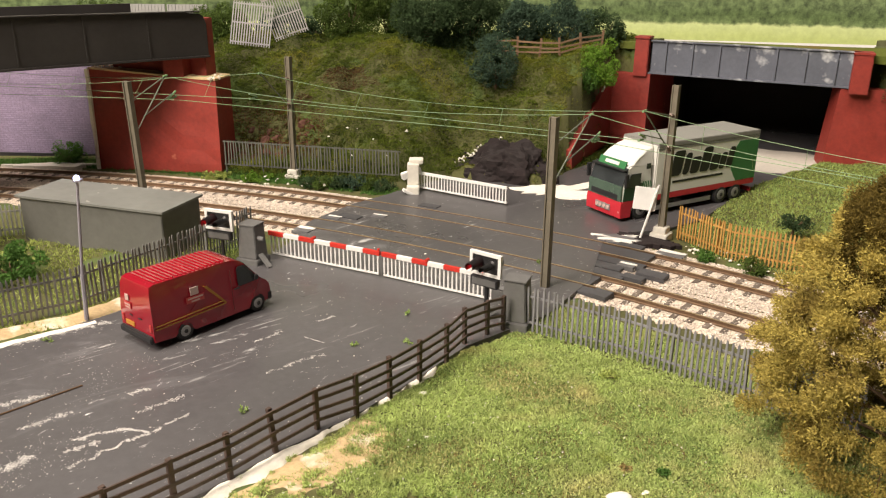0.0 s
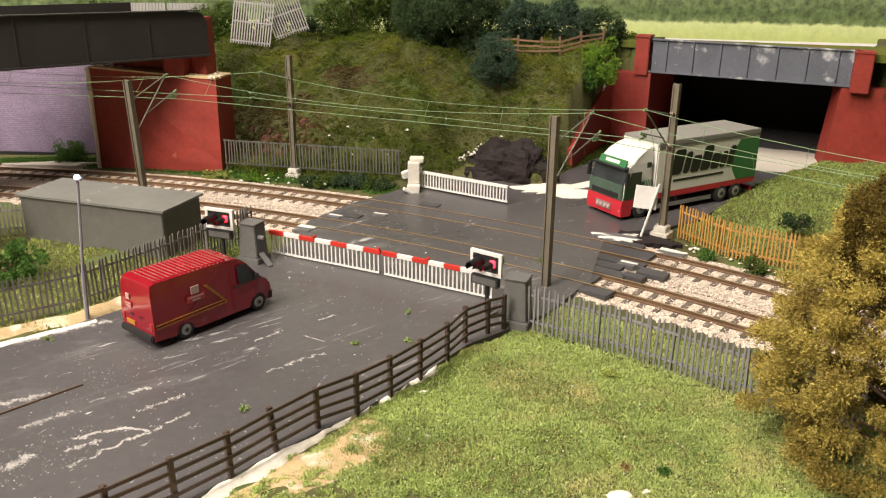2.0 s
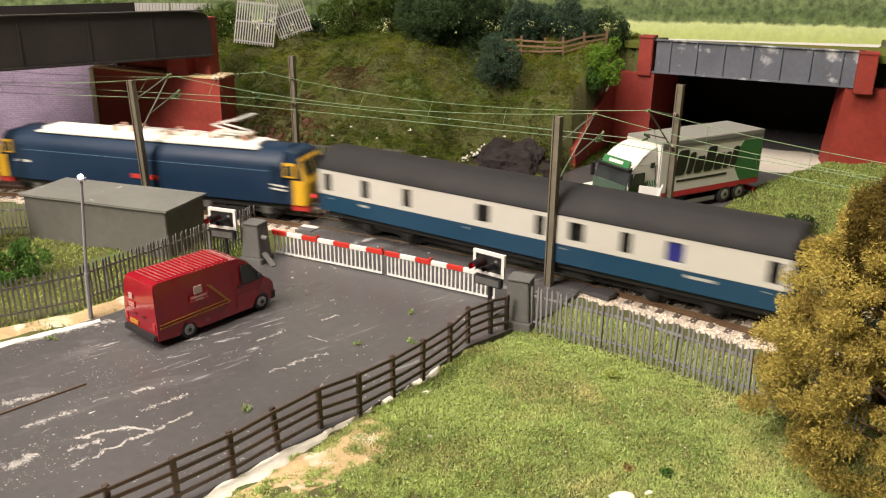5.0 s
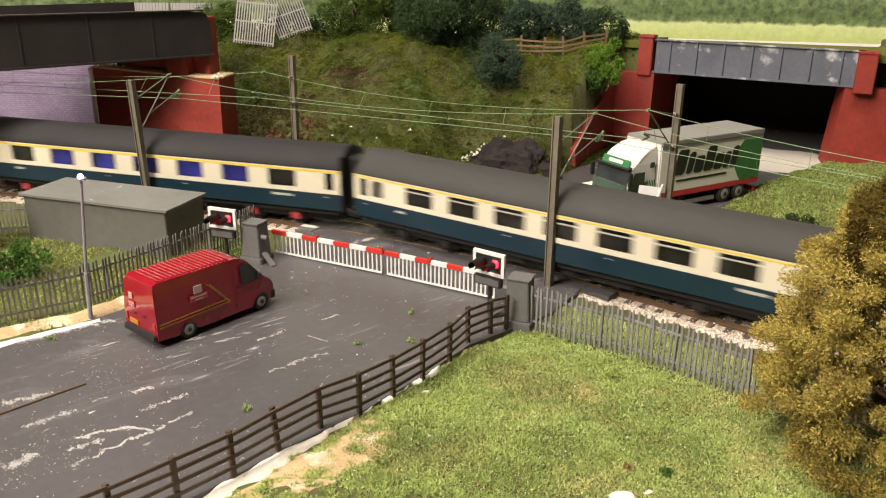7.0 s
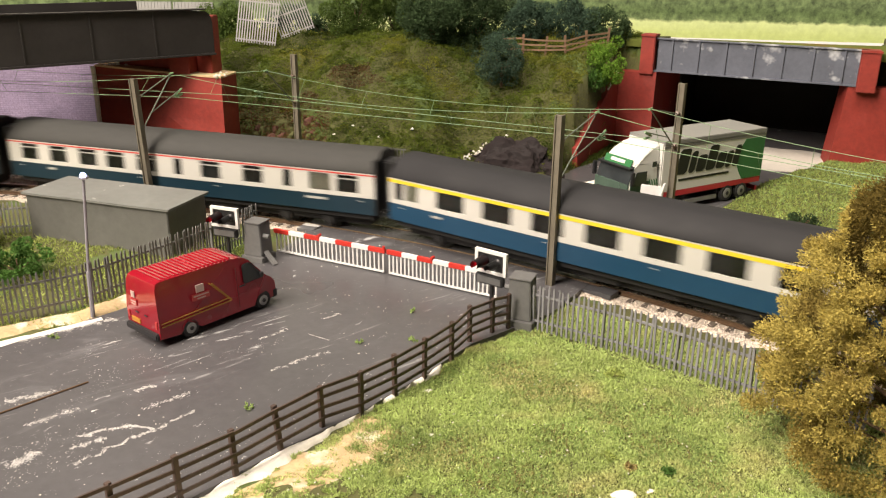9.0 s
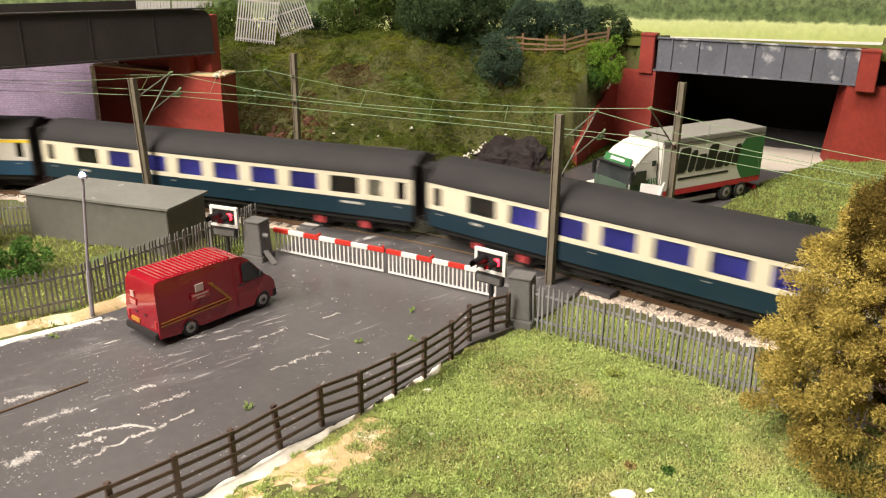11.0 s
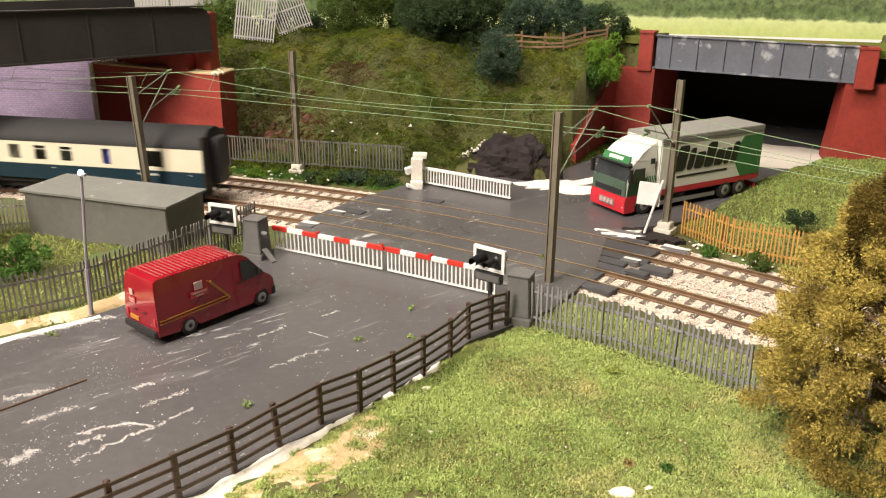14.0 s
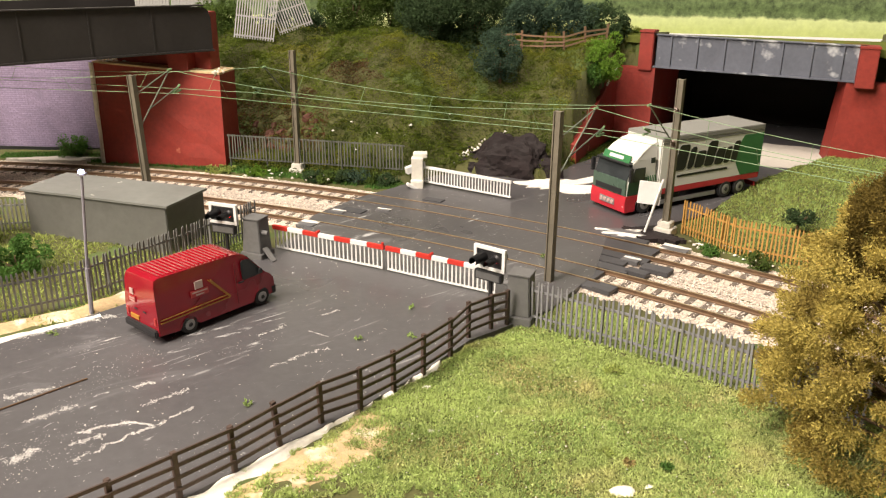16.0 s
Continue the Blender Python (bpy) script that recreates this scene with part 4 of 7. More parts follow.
def build_van():
    root = thing("delivery_van", at(-108.4, 345.7, -0.2, rz=51), "red high-roof delivery van parked on the road", "van")
    side = [(28.6, 4), (29, 9), (28.4, 11.6), (26.6, 13.8), (23.4, 16), (22, 17.2), (14, 26), (12, 27.6), (9, 28.6), (4, 29.1), (-32, 29.4), (-34, 28.6), (-34.8, 26),
            (-35.2, 14), (-35.2, 4)]
    # the outline runs over the top from the nose to the tail, then forward along the sill with its arches
    pts = arch_profile(side, [(-20, 5.2, 3.2), (20, 5.2, 3.2)])
    bm = bmesh.new()
    prism(bm, pts, -12.6, 12.6, "y")
    bmesh.ops.triangulate(bm, faces=[f for f in bm.faces if len(f.verts) > 4])
    for v in bm.verts:
        k = smoothstep(13, 29.5, v.co.z)
        v.co.y *= 1 - 0.13 * k
        v.co.y *= 1 - 0.14 * smoothstep(17, 29.5, v.co.x)
        if v.co.z > 27.5 and v.co.x < 13:
            v.co.y *= 0.95
    part("body", bm, M_VANRED, root, bevel=1.5, smooth=True)
    # ribbed roof
    for i in range(17):
        bm = bmesh.new()
        x = -31 + i * 2.2
        box(bm, x, x + 1.3, -9.4, 9.4, 28.6, 29.8)
        part("roof_rib", bm, M_VANRED, root, bevel=0.25)
    for y, s in ((-12.6, -1), (12.6, 1)):
        wheel(root, -20, y - s * 1.6, 4.4, 3.2, s, M_HUB)
        wheel(root, 20, y - s * 1.6, 4.4, 3.2, s, M_HUB)
        bm = bmesh.new()
        prism(bm, [(10.2, 17.0), (10.9, 16.5), (19.6, 16.9), (20, 17.6), (14.4, 24.2), (13.4, 24.8), (11, 24.8), (10.2, 24.0)], -0.2, 0.2, "y")
        win = part("side_window", bm, M_DARKGLASS, root, at=at(0, y * 1.092, 0, 5 * s))
        bm = bmesh.new()
        prism(bm, [(9.6, 16.6), (10.5, 15.9), (20.3, 16.3), (20.8, 17.8), (14.9, 24.8), (13.6, 25.4), (10.6, 25.4), (9.6, 24.4)], -0.12, 0.12, "y")
        part("window_seal", bm, M_DARK, win)
        bm = bmesh.new()
        box(bm, 5.9, 6.1, -0.15, 0.15, 5.5, 25)
        part("door_seam", bm, M_DARKRED, root, at=at(0, y * 1.075, 0, 4.5 * s))
        bm = bmesh.new()
        box(bm, -1.5, 1.5, -0.25, 0.25, -0.3, 0.3)
        part("door_handle", bm, M_DARK, root, at=at(8.6, y, 15.4))
        bm = bmesh.new()
        bar(bm, (-34, y * 1.005, 9.6), (2, y * 1.005, 10.4), 0.3, 0.55)
        part("gold_line", bm, M_GOLD, root, "thin gold line")
        bm = bmesh.new()
        bar(bm, (-34, y * 1.005, 11), (1, y * 1.005, 11.9), 0.3, 0.35)
        part("gold_line", bm, M_GOLD, root)
        bm = bmesh.new()
        bar(bm, (2.3, y * 1.0, 10.4), (-7.5, y * 0.965, 21.5), 0.3, 0.8)
        part("gold_line", bm, M_GOLD, root)
        bm = bmesh.new()
        bar(bm, (0.6, y * 0.998, 11.9), (-8.8, y * 0.963, 21.9), 0.3, 0.4)
        part("gold_line", bm, M_GOLD, root)
        bm = bmesh.new()
        box(bm, -18, -9, -0.15, 0.15, -1.4, 1.4)
        badge = part("side_badge", bm, M_REDMARK, root, "red name panel with pale bars", at=at(0, y * 0.984, 17.6, 5 * s))
        for x0, x1, z0, z1, mt in ((-17.4, -9.6, 0.3, 0.9, M_PALEMARK), (-15.6, -11.4, -1.0, -0.4, M_PALEMARK), (-15.6, -11.6, 2.0, 5.4, M_PALEMARK)):
            bm = bmesh.new()
            box(bm, x0, x1, -0.25, 0.25, z0, z1)
            part("badge_bar", bm, mt, badge)
        bm = bmesh.new()
        vs = box(bm, 18.4, 20.2, 0, 1.5, -1.2, 1.2)
        part("mirror", bm, M_DARK, root, at=at(0, y * 0.95 if s > 0 else y * 0.95 - 2.2, 18.2), bevel=0.3)
    bm = bmesh.new()
    box(bm, -36.8, -34.6, -12, 12, 3.4, 6.6)
    part("rear_bumper", bm, M_DARK, root, bevel=0.5)
    bm = bmesh.new()
    box(bm, 26.6, 29.8, -11.2, 11.2, 3.0, 7.6)
    part("front_bumper", bm, M_DARK, root, bevel=0.6)
    bm = bmesh.new()
    box(bm, -0.12, 0.12, -0.15, 0.15, 7, 27)
    part("rear_door_seam", bm, M_DARKRED, root, at=at(-35.2, 0, 0, 0, 2))
    bm = bmesh.new()
    box(bm, -35.6, -35.1, 2, 8.5, 7.6, 9.6)
    part("number_plate", bm, M_GOLD, root, "yellow number plate with no readable figures")
    for y in (-10.6, 10.6):
        bm = bmesh.new()
        box(bm, -35.6, -34.8, y - 0.8, y + 0.8, 8.4, 12)
        part("tail_light", bm, M_REDMARK, root, bevel=0.2)
    for y in (-8.6, 8.6):
        bm = bmesh.new()
        box(bm, 27.6, 28.9, y - 2, y + 2, 9.4, 12.0)
        part("headlight", bm, M_HUB, root, bevel=0.3)
    bm = bmesh.new()
    box(bm, -35.55, -35.2, 3.2, 8.2, 15.6, 18.4)
    badge = part("rear_badge", bm, M_REDMARK, root)
    for y0, y1, z0, z1 in ((3.6, 7.8, 17, 17.7), (4.4, 7, 19.2, 22), (4, 7.4, 15.9, 16.5)):
        bm = bmesh.new()
        box(bm, -35.6, -35.3, y0, y1, z0, z1)
        part("badge_bar", bm, M_PALEMARK, badge)
    bm = bmesh.new()
    box(bm, -0.2, 0.2, -9.4, 9.4, -6.2, 5.4)
    part("windscreen", bm, M_DARKGLASS, root, at=at(18.3, 0, 21.8, 0, -42))
    for y in (-3.4, 3.4):
        bm = bmesh.new()
        bar(bm, (-35.7, y - 1, 13), (-35.7, y + 1, 13), 0.4, 0.5)
        part("rear_handle", bm, M_DARK, root)


M_DARKRED = material("seam_red", (0.12, 0.006, 0.008), 0.6, bump=0.0)
M_DARKGLASS = material("dark_glass", (0.03, 0.035, 0.038), 0.12, vary=0.3, grain=0.1, bump=0.0, specular=0.7)
build_van()

M_TWHITE = material("lorry_white", (0.66, 0.66, 0.62), 0.35, vary=0.05, coarse=0.02, bump=0.02, coat=0.2)
M_TGREEN = material("lorry_green", (0.03, 0.16, 0.055), 0.35, vary=0.15, bump=0.02, coat=0.2)
M_TDGREEN = material("lorry_dark_green", (0.02, 0.06, 0.035), 0.35, vary=0.15, bump=0.02, coat=0.2)
M_TRED = material("lorry_red", (0.48, 0.025, 0.04), 0.4, vary=0.15, bump=0.02, spots=(0.25, 0.66, 0.06, (0.6, 0.3, 0.3)))
M_CURTAIN = material("trailer_curtain", (0.72, 0.72, 0.67), 0.5, vary=0.06, grain=0.1, coarse=0.02, bump=0.05)
M_TROOF = material("trailer_roof", (0.22, 0.22, 0.205), 0.6, vary=0.1, coarse=0.03)
M_BLACKMARK = material("black_mark", (0.012, 0.013, 0.012), 0.5, bump=0.0)


def build_lorry():
    root = thing("articulated_lorry", at(121.9, 516.5, -0.2, rz=210), "white, green and red lorry with a curtain-sided trailer by the bridge", "lorry")
    cab = part("cab", prism_bm([(15.5, 6), (16, 14), (15, 23), (11, 34.5), (8.5, 36), (-9, 36), (-9.5, 8), (-6, 6)], 16.2, 24, 40, 0.1), M_TWHITE, root,
               bevel=0.9, smooth=True)
    part("roof_fairing", prism_bm([(9, 35.5), (3, 40.5), (-4, 44.5), (-10, 46), (-10, 34)], 15, 40, 50, 0.18), M_TWHITE, cab, bevel=0.9, smooth=True)
    bm = bmesh.new()
    prism(bm, [(16.6, 2.4), (17.0, 9), (16.4, 13.2), (-9.6, 13.6), (-9.6, 11)]
          + [(8.0 * math.cos(a), 6.6 + 7.4 * math.sin(a)) for a in (math.pi * (0.84 - 0.094 * k) for k in range(11))] + [(8.4, 2.4)], -16.7, 16.7, "y")
    bmesh.ops.triangulate(bm, faces=[f for f in bm.faces if len(f.verts) > 4])
    part("lower_panel", bm, M_TRED, cab, "red bumper and skirt", bevel=0.5, smooth=True)
    bm = bmesh.new()
    box(bm, 0, 0.6, -15.5, 15.5, -0.6, 12.0)
    part("windscreen", bm, M_DARKGLASS, cab, at=at(15.1, 0, 23.2, 0, -19), bevel=0.2)
    bm = bmesh.new()
    box(bm, 0, 0.7, -12.5, 12.5, 0, 5.2)
    head = part("header_panel", bm, M_TGREEN, cab, "green header panel with a pale bar", at=at(12.0, 0, 33.2, 0, -24))
    bm = bmesh.new()
    box(bm, 0.7, 1.0, -6.5, 6.5, 1.6, 3.8)
    part("name_bar", bm, M_TWHITE, head)
    bm = bmesh.new()
    box(bm, 14.6, 17.4, -15.6, 15.6, 34.4, 35.4)
    part("sun_visor", bm, M_DARK, cab, at=at(-2.2, 0, -1.6), bevel=0.2)
    bm = bmesh.new()
    box(bm, 15.4, 16.6, -15.9, 15.9, 13.3, 23.4)
    grille = part("grille_panel", bm, M_GRILLE, cab, "silvery green grille panel", bevel=0.3)
    bm = bmesh.new()
    box(bm, 16.4, 16.9, -12.5, 12.5, 14.2, 17.6)
    part("grille", bm, M_DARK, grille)
    bm = bmesh.new()
    box(bm, 16.8, 17.4, -7, 7, 5.6, 9.6)
    bumper = part("lamp_bar", bm, M_HUB, cab)
    for y in (-5.2, -1.8, 1.8, 5.2):
        bm = bmesh.new()
        rod(bm, (17.3, y, 7.6), (17.9, y, 7.6), 1.3, seg=10)
        part("spotlight", bm, M_PALEMARK, bumper)
    for s in (-1, 1):
        bm = bmesh.new()
        prism(bm, [(15.2, 13.5), (14.2, 24), (12.6, 27), (-1, 24), (-1, 13.5)], -0.2, 0.2, "y")
        door = part("door", bm, M_TDGREEN, cab, "dark green cab door", at=at(0, s * 16.35, 0))
        bm = bmesh.new()
        prism(bm, [(13.0, 22.5), (10, 31), (1.6, 31), (1.6, 21.5)], -0.25, 0.25, "y")
        part("door_window", bm, M_DARKGLASS, door, at=at(0, s * 0.3, 0))
        bm = bmesh.new()
        box(bm, -1.4, 1.4, -1, 1, -4.4, 4.4)
        part("mirror", bm, M_DARK, cab, at=at(15, s * 18.4, 27.5), bevel=0.4)
        bm = bmesh.new()
        bar(bm, (12.5, s * 16, 32.4), (15, s * 18.4, 31.2), 0.5, 0.6)
        part("mirror_arm", bm, M_DARK, cab)
        bm = bmesh.new()
        box(bm, -6.5, -3, -0.2, 0.2, 33, 36.5)
        part("quarter_window", bm, M_DARKGLASS, cab, at=at(0, s * 16.3, 0))
        for k in range(4):
            bm = bmesh.new()
            bar(bm, (-8.5 + k * 2, s * 16.4, 21), (-7.2 + k * 2, s * 16.4, 25), 0.3, 0.7)
            part("side_flash", bm, M_TGREEN, cab)
        wheel(root, 0, s * 14.9, 6.6, 4.4, s, M_HUB)
        for x in (-75, -89):
            wheel(root, x, s * 14.4, 6.2, 4.4, s, M_HUB)
        bm = bmesh.new()
        box(bm, -66, -12, s * 15 - 0.6, s * 15 + 0.6, 3.6, 6.4)
        part("side_guard", bm, M_HUB, root)
        bm = bmesh.new()
        box(bm, -34, -16, s * 11 - 3, s * 11 + 3, 3, 9.5)
        part("tank", bm, M_DARK, root, bevel=1.0)
    trailer = part("trailer_floor", boxed(-107, -12, -16.4, 16.4, 10.6, 14.6), M_TRED, root, "red trailer sole bar", bevel=0.2)
    body = part("trailer_body", boxed(-107, -12, -16.4, 16.4, 14.6, 45.4), M_CURTAIN, trailer, "off-white curtain side with dark lettering bars")
    part("roof_edge", boxed(-107.4, -11.6, -16.8, 16.8, 45.4, 48.8), M_TROOF, trailer, bevel=0.4)
    part("front_bulkhead", boxed(-12, -11, -16, 16, 15, 47), M_TWHITE, trailer)
    part("rear_door", boxed(-107.8, -107, -16, 16, 12, 46), M_TDGREEN, trailer, "dark green rear door")
    for s in (-1, 1):
        y0, y1 = (16.4, 16.6) if s > 0 else (-16.6, -16.4)
        part("green_panel", curved_panel(y0, y1), M_TGREEN, body, "green rear sweep of the curtain")
        for x, w, h in ((-27, 9.6, 14.5), (-35.6, 5.4, 12.5), (-43.2, 8.2, 9.6), (-52, 8.4, 14.5), (-60.8, 8, 9.6), (-68, 5.6, 9.6), (-74.4, 5.6, 12.5)):
            bm = bmesh.new()                   # slanted round-cornered blocks in place of the trade name
            pts = [(-w / 2, 1.6), (-w / 2 + 1.6, 0), (w / 2 - 1, 0), (w / 2, 1), (w / 2, h - 1.6), (w / 2 - 1.6, h), (-w / 2 + 1, h), (-w / 2, h - 1)]
            prism(bm, [(x * 1.06 + px - 0.22 * pz, 25.2 + pz * 1.15) for px, pz in pts], *sorted((s * 16.5, s * 16.75)), "y")
            part("lettering_bar", bm, M_BLACKMARK, body)
        part("small_lettering_bar", boxed(-74, -27, y0 + s * 0.05, y1 + s * 0.05, 20.6, 22.0), M_BLACKMARK, body)
        part("curtain_rail", boxed(-107, -12, y0, y1, 43.6, 45.2), M_DARKCURT, body)
    part("chassis", boxed(-100, 8, -6, 6, 6, 10.6), M_DARK, root)
    part("rear_underrun", boxed(-107, -105.5, -15, 15, 4, 7), M_TRED, root)


def boxed(*a):
    bm = bmesh.new()
    box(bm, *a)
    return bm


def curved_panel(y0, y1):
    bm = bmesh.new()
    pts = [(-107, 14.8), (-88, 14.8)] + [(-88 + 7 * math.sin(k / 8 * math.pi), 14.8 + 28 * k / 8) for k in range(1, 9)] + [(-107, 42.8)]
    prism(bm, pts, y0, y1, "y")
    return bm


def prism_bm(pts, half, z0, z1, taper):
    bm = bmesh.new()
    prism(bm, pts, -half, half, "y")
    bmesh.ops.triangulate(bm, faces=[f for f in bm.faces if len(f.verts) > 4])
    for v in bm.verts:
        v.co.y *= 1 - taper * smoothstep(z0, z1, v.co.z)
    return bm


M_GRILLE = material("grille_silver", (0.13, 0.2, 0.155), 0.3, 0.5, vary=0.2, coarse=0.05, bump=0.02)
M_DARKCURT = material("curtain_top", (0.2, 0.2, 0.19), 0.6, vary=0.1)
build_lorry()

# ---------------------------------------------------------------- the train
M_CREAM = material("coach_cream", (0.66, 0.62, 0.49), 0.4, vary=0.06, grain=0.2, coarse=0.02, bump=0.03)
M_PALE = material("coach_pale_grey", (0.54, 0.53, 0.49), 0.4, vary=0.06, grain=0.2, coarse=0.02, bump=0.03)
M_CBLUE = material("coach_blue", (0.007, 0.025, 0.04), 0.4, vary=0.12, grain=0.2, coarse=0.02, bump=0.03)
M_CBLUE2 = material("coach_bright_blue", (0.01, 0.048, 0.098), 0.4, vary=0.12, grain=0.2, coarse=0.02, bump=0.03)
M_LBLUE = material("loco_blue", (0.006, 0.022, 0.055), 0.5, vary=0.1, grain=0.2, coarse=0.02, bump=0.03, specular=0.3)
M_ROOFD = material("roof_dark_grey", (0.02, 0.02, 0.022), 0.75, vary=0.15, grain=0.3, coarse=0.03, specular=0.3)
M_ROOFL = material("roof_mid_grey", (0.042, 0.042, 0.04), 0.75, vary=0.15, grain=0.3, coarse=0.03, specular=0.3)
M_FRAME = material("underframe", (0.011, 0.0105, 0.0105), 0.7, vary=0.3, grain=0.4, coarse=0.05)
M_STRIPEY = material("stripe_yellow", (0.75, 0.55, 0.03), 0.45, vary=0.05, bump=0.0)
M_STRIPER = material("stripe_red", (0.5, 0.04, 0.035), 0.45, vary=0.05, bump=0.0)
M_AXLE = material("axlebox_red", (0.4, 0.05, 0.055), 0.5, vary=0.1)
M_BLUESEAT = material("blue_seats", (0.05, 0.05, 0.42), 0.7, vary=0.35, grain=0.2, coarse=0.06)
M_PALEBLIND = material("pale_blind", (0.42, 0.39, 0.3), 0.6, vary=0.08)
M_FRAMEW = material("window_frame", (0.55, 0.54, 0.5), 0.4, 0.3, vary=0.1)
M_LOCOWHITE = material("loco_roof_white", (0.78, 0.76, 0.7), 0.55, vary=0.08, grain=0.3, coarse=0.05)
M_PINK = material("insulator_pink", (0.6, 0.33, 0.24), 0.5, vary=0.15)
M_CABLE = material("orange_pipe", (0.7, 0.16, 0.02), 0.5, vary=0.1)

HALF = 135.5       # half a coach body
ZF, ZB, ZG, ZR = 13.0, 23.4, 38.3, 50.0   # floor edge, blue to cream, gutter, roof top
# window kinds: width, lower and upper edge
KINDS = {"L": (18.5, 26.0, 36.2), "M": (14.0, 25.8, 36.4), "N": (5.6, 25.8, 36.2), "S": (8.4, 26.4, 36.0)}


def bogie(parent, x, red):
    root = part("bogie", boxed(-19, 19, -11, 11, 5.5, 8.5), M_FRAME, parent, at=at(x, 0, 0))
    for wx in (-15, 15):
        for wy in (-8.2, 8.2):
            bm = bmesh.new()
            rod(bm, (wx, wy - 1, 6.3), (wx, wy + 1, 6.3), 6.1, seg=18)
            part("wheel", bm, M_FRAME, root)
        for wy in (-13, 13):
            part("axlebox", boxed(wx - 3, wx + 3, wy - 1, wy + 1, 4.2, 8.6), M_AXLE if red else M_FRAME, root, bevel=0.3)
    for wy in (-12, 12):
        part("bogie_side", boxed(-21, 21, wy - 0.8, wy + 0.8, 7.4, 10.4), M_FRAME, root, bevel=0.2)


def build_coach(label, windows, cream, blue, roof_mat, stripe, stripe_h, red_bogies, inner):
    """windows: list of (x, kind, fill) seen on both sides."""
    root = thing("railway_coach", Matrix(), label, "railway coach", "coaches of the train")
    w = 17.8
    part("lower_body", boxed(-HALF, HALF, -w, w, ZF, ZB), blue, root, "blue lower body panels", bevel=0.3)
    core = part("interior", boxed(-HALF + 1, HALF - 1, -w + 3.0, w - 3.0, ZB, ZG + 2), M_SEAT, root, "dark interior")
    for x, kind, fill in windows:
        if fill in ("blue", "blind"):
            ww, z0, z1 = KINDS[kind]
            part("seat_row", boxed(x - ww / 2 - 1.5, x + ww / 2 + 1.5, -w + 2.2, w - 2.2, z0 - 2, z1 + (0.6 if fill == "blind" else -0.5)),
                 M_BLUESEAT if fill == "blue" else M_PALEBLIND, core, "blue seats" if fill == "blue" else "pale blind")
    for s in (-1, 1):
        y0, y1 = (w - 1.2, w) if s > 0 else (-w, -w + 1.2)
        bm = bmesh.new()
        xs = sorted((x - KINDS[k][0] / 2, x + KINDS[k][0] / 2, KINDS[k][1], KINDS[k][2]) for x, k, f in windows)
        last = -HALF
        for x0, x1, z0, z1 in xs:
            if x0 > last:
                box(bm, last, x0, y0, y1, ZB, ZG)
            box(bm, x0, x1, y0, y1, ZB, z0)
            box(bm, x0, x1, y0, y1, z1, ZG)
            last = x1
        box(bm, last, HALF, y0, y1, ZB, ZG)
        bmesh.ops.remove_doubles(bm, verts=bm.verts[:], dist=0.01)
        side = part("side_panel", bm, cream, root, "cream window band")
        for x, kind, fill in windows:
            ww, z0, z1 = KINDS[kind]
            pane = part("window_pane", boxed(x - ww / 2, x + ww / 2, (y0 + y1) / 2 - 0.15, (y0 + y1) / 2 + 0.15, z0, z1), M_GLASS, side)
            if fill == "bar":
                part("vent_bar", boxed(x - ww / 2, x + ww / 2, y0 + 0.1, y1 - 0.1, z1 - 2.7, z1 - 2.1), M_FRAMEW, pane)
        if stripe:
            part("cantrail_stripe", boxed(-HALF, HALF, s * w - 0.12, s * w + 0.12, ZG - 0.6 - stripe_h, ZG - 0.6), stripe, side)
        for a, b in ((-104, -90), (98, 104)):
            part("lettering_bar", boxed(a, b, s * w - 0.1, s * w + 0.14, ZB - 3.4, ZB - 2.0), M_FRAMEW, root)
        for x in (-HALF + 9, HALF - 9, -28, 30):
            part("door_handle", boxed(x - 1, x + 1, s * w - 0.2, s * w + 0.3, ZB - 2.4, ZB - 1.9), M_FRAMEW, root)
    # the arched roof
    arch = [(-w - 0.25, ZG), (-w - 0.25, ZG + 1.0), (-w + 1.4, ZG + 4.4), (-w + 4.6, ZG + 7.6), (-w + 9.5, ZG + 10.3), (-6, ZR - 0.4), (0, ZR)]
    arch += [(-y, z) for y, z in arch[-2::-1]]
    bm = bmesh.new()
    vs = prism(bm, arch, -HALF - 0.4, HALF + 0.4, "x")
    part("roof", bm, roof_mat, root, bevel=0.5, smooth=True)
    for s in (-1, 1):
        part("end_wall", boxed(s * HALF - 1, s * HALF + 1, -w + 0.2, w - 0.2, ZF, ZG + 8), M_FRAME, root)
        part("gangway", boxed(s * (HALF + 4) - 3.4, s * (HALF + 4) + 3.4, -7, 7, 14, 44), M_DARK, root, "black corridor bellows", bevel=0.8)
        part("coupling", boxed(s * (HALF + 4) - 5, s * (HALF + 4) + 5, -1.5, 1.5, 9, 11), M_FRAME, root)
        bogie(root, s * 88, red_bogies)
    part("underframe", boxed(-HALF + 3, HALF - 3, -15, 15, 9.6, 12.9), M_FRAME, root)
    # added dark block that stands in for the shade beneath the coach
    part("underside_filler", boxed(-HALF + 6, HALF - 6, -7, 7, 3.2, 9.6), M_FRAME, root)
    part("truss", boxed(-52, 52, -13, -11.5, 8.4, 12.8), M_FRAME, root)
    part("truss", boxed(-52, 52, 11.5, 13, 8.4, 12.8), M_FRAME, root)
    for x0, x1 in ((-40, -18), (-8, 10), (22, 44)):
        part("battery_box", boxed(x0, x1, -12, 12, 5, 12.8), M_FRAME, root, bevel=0.5)
    return root


def even(n, x0, x1, kind, fill):
    return [(x0 + (x1 - x0) * i / (n - 1), kind, fill) for i in range(n)]


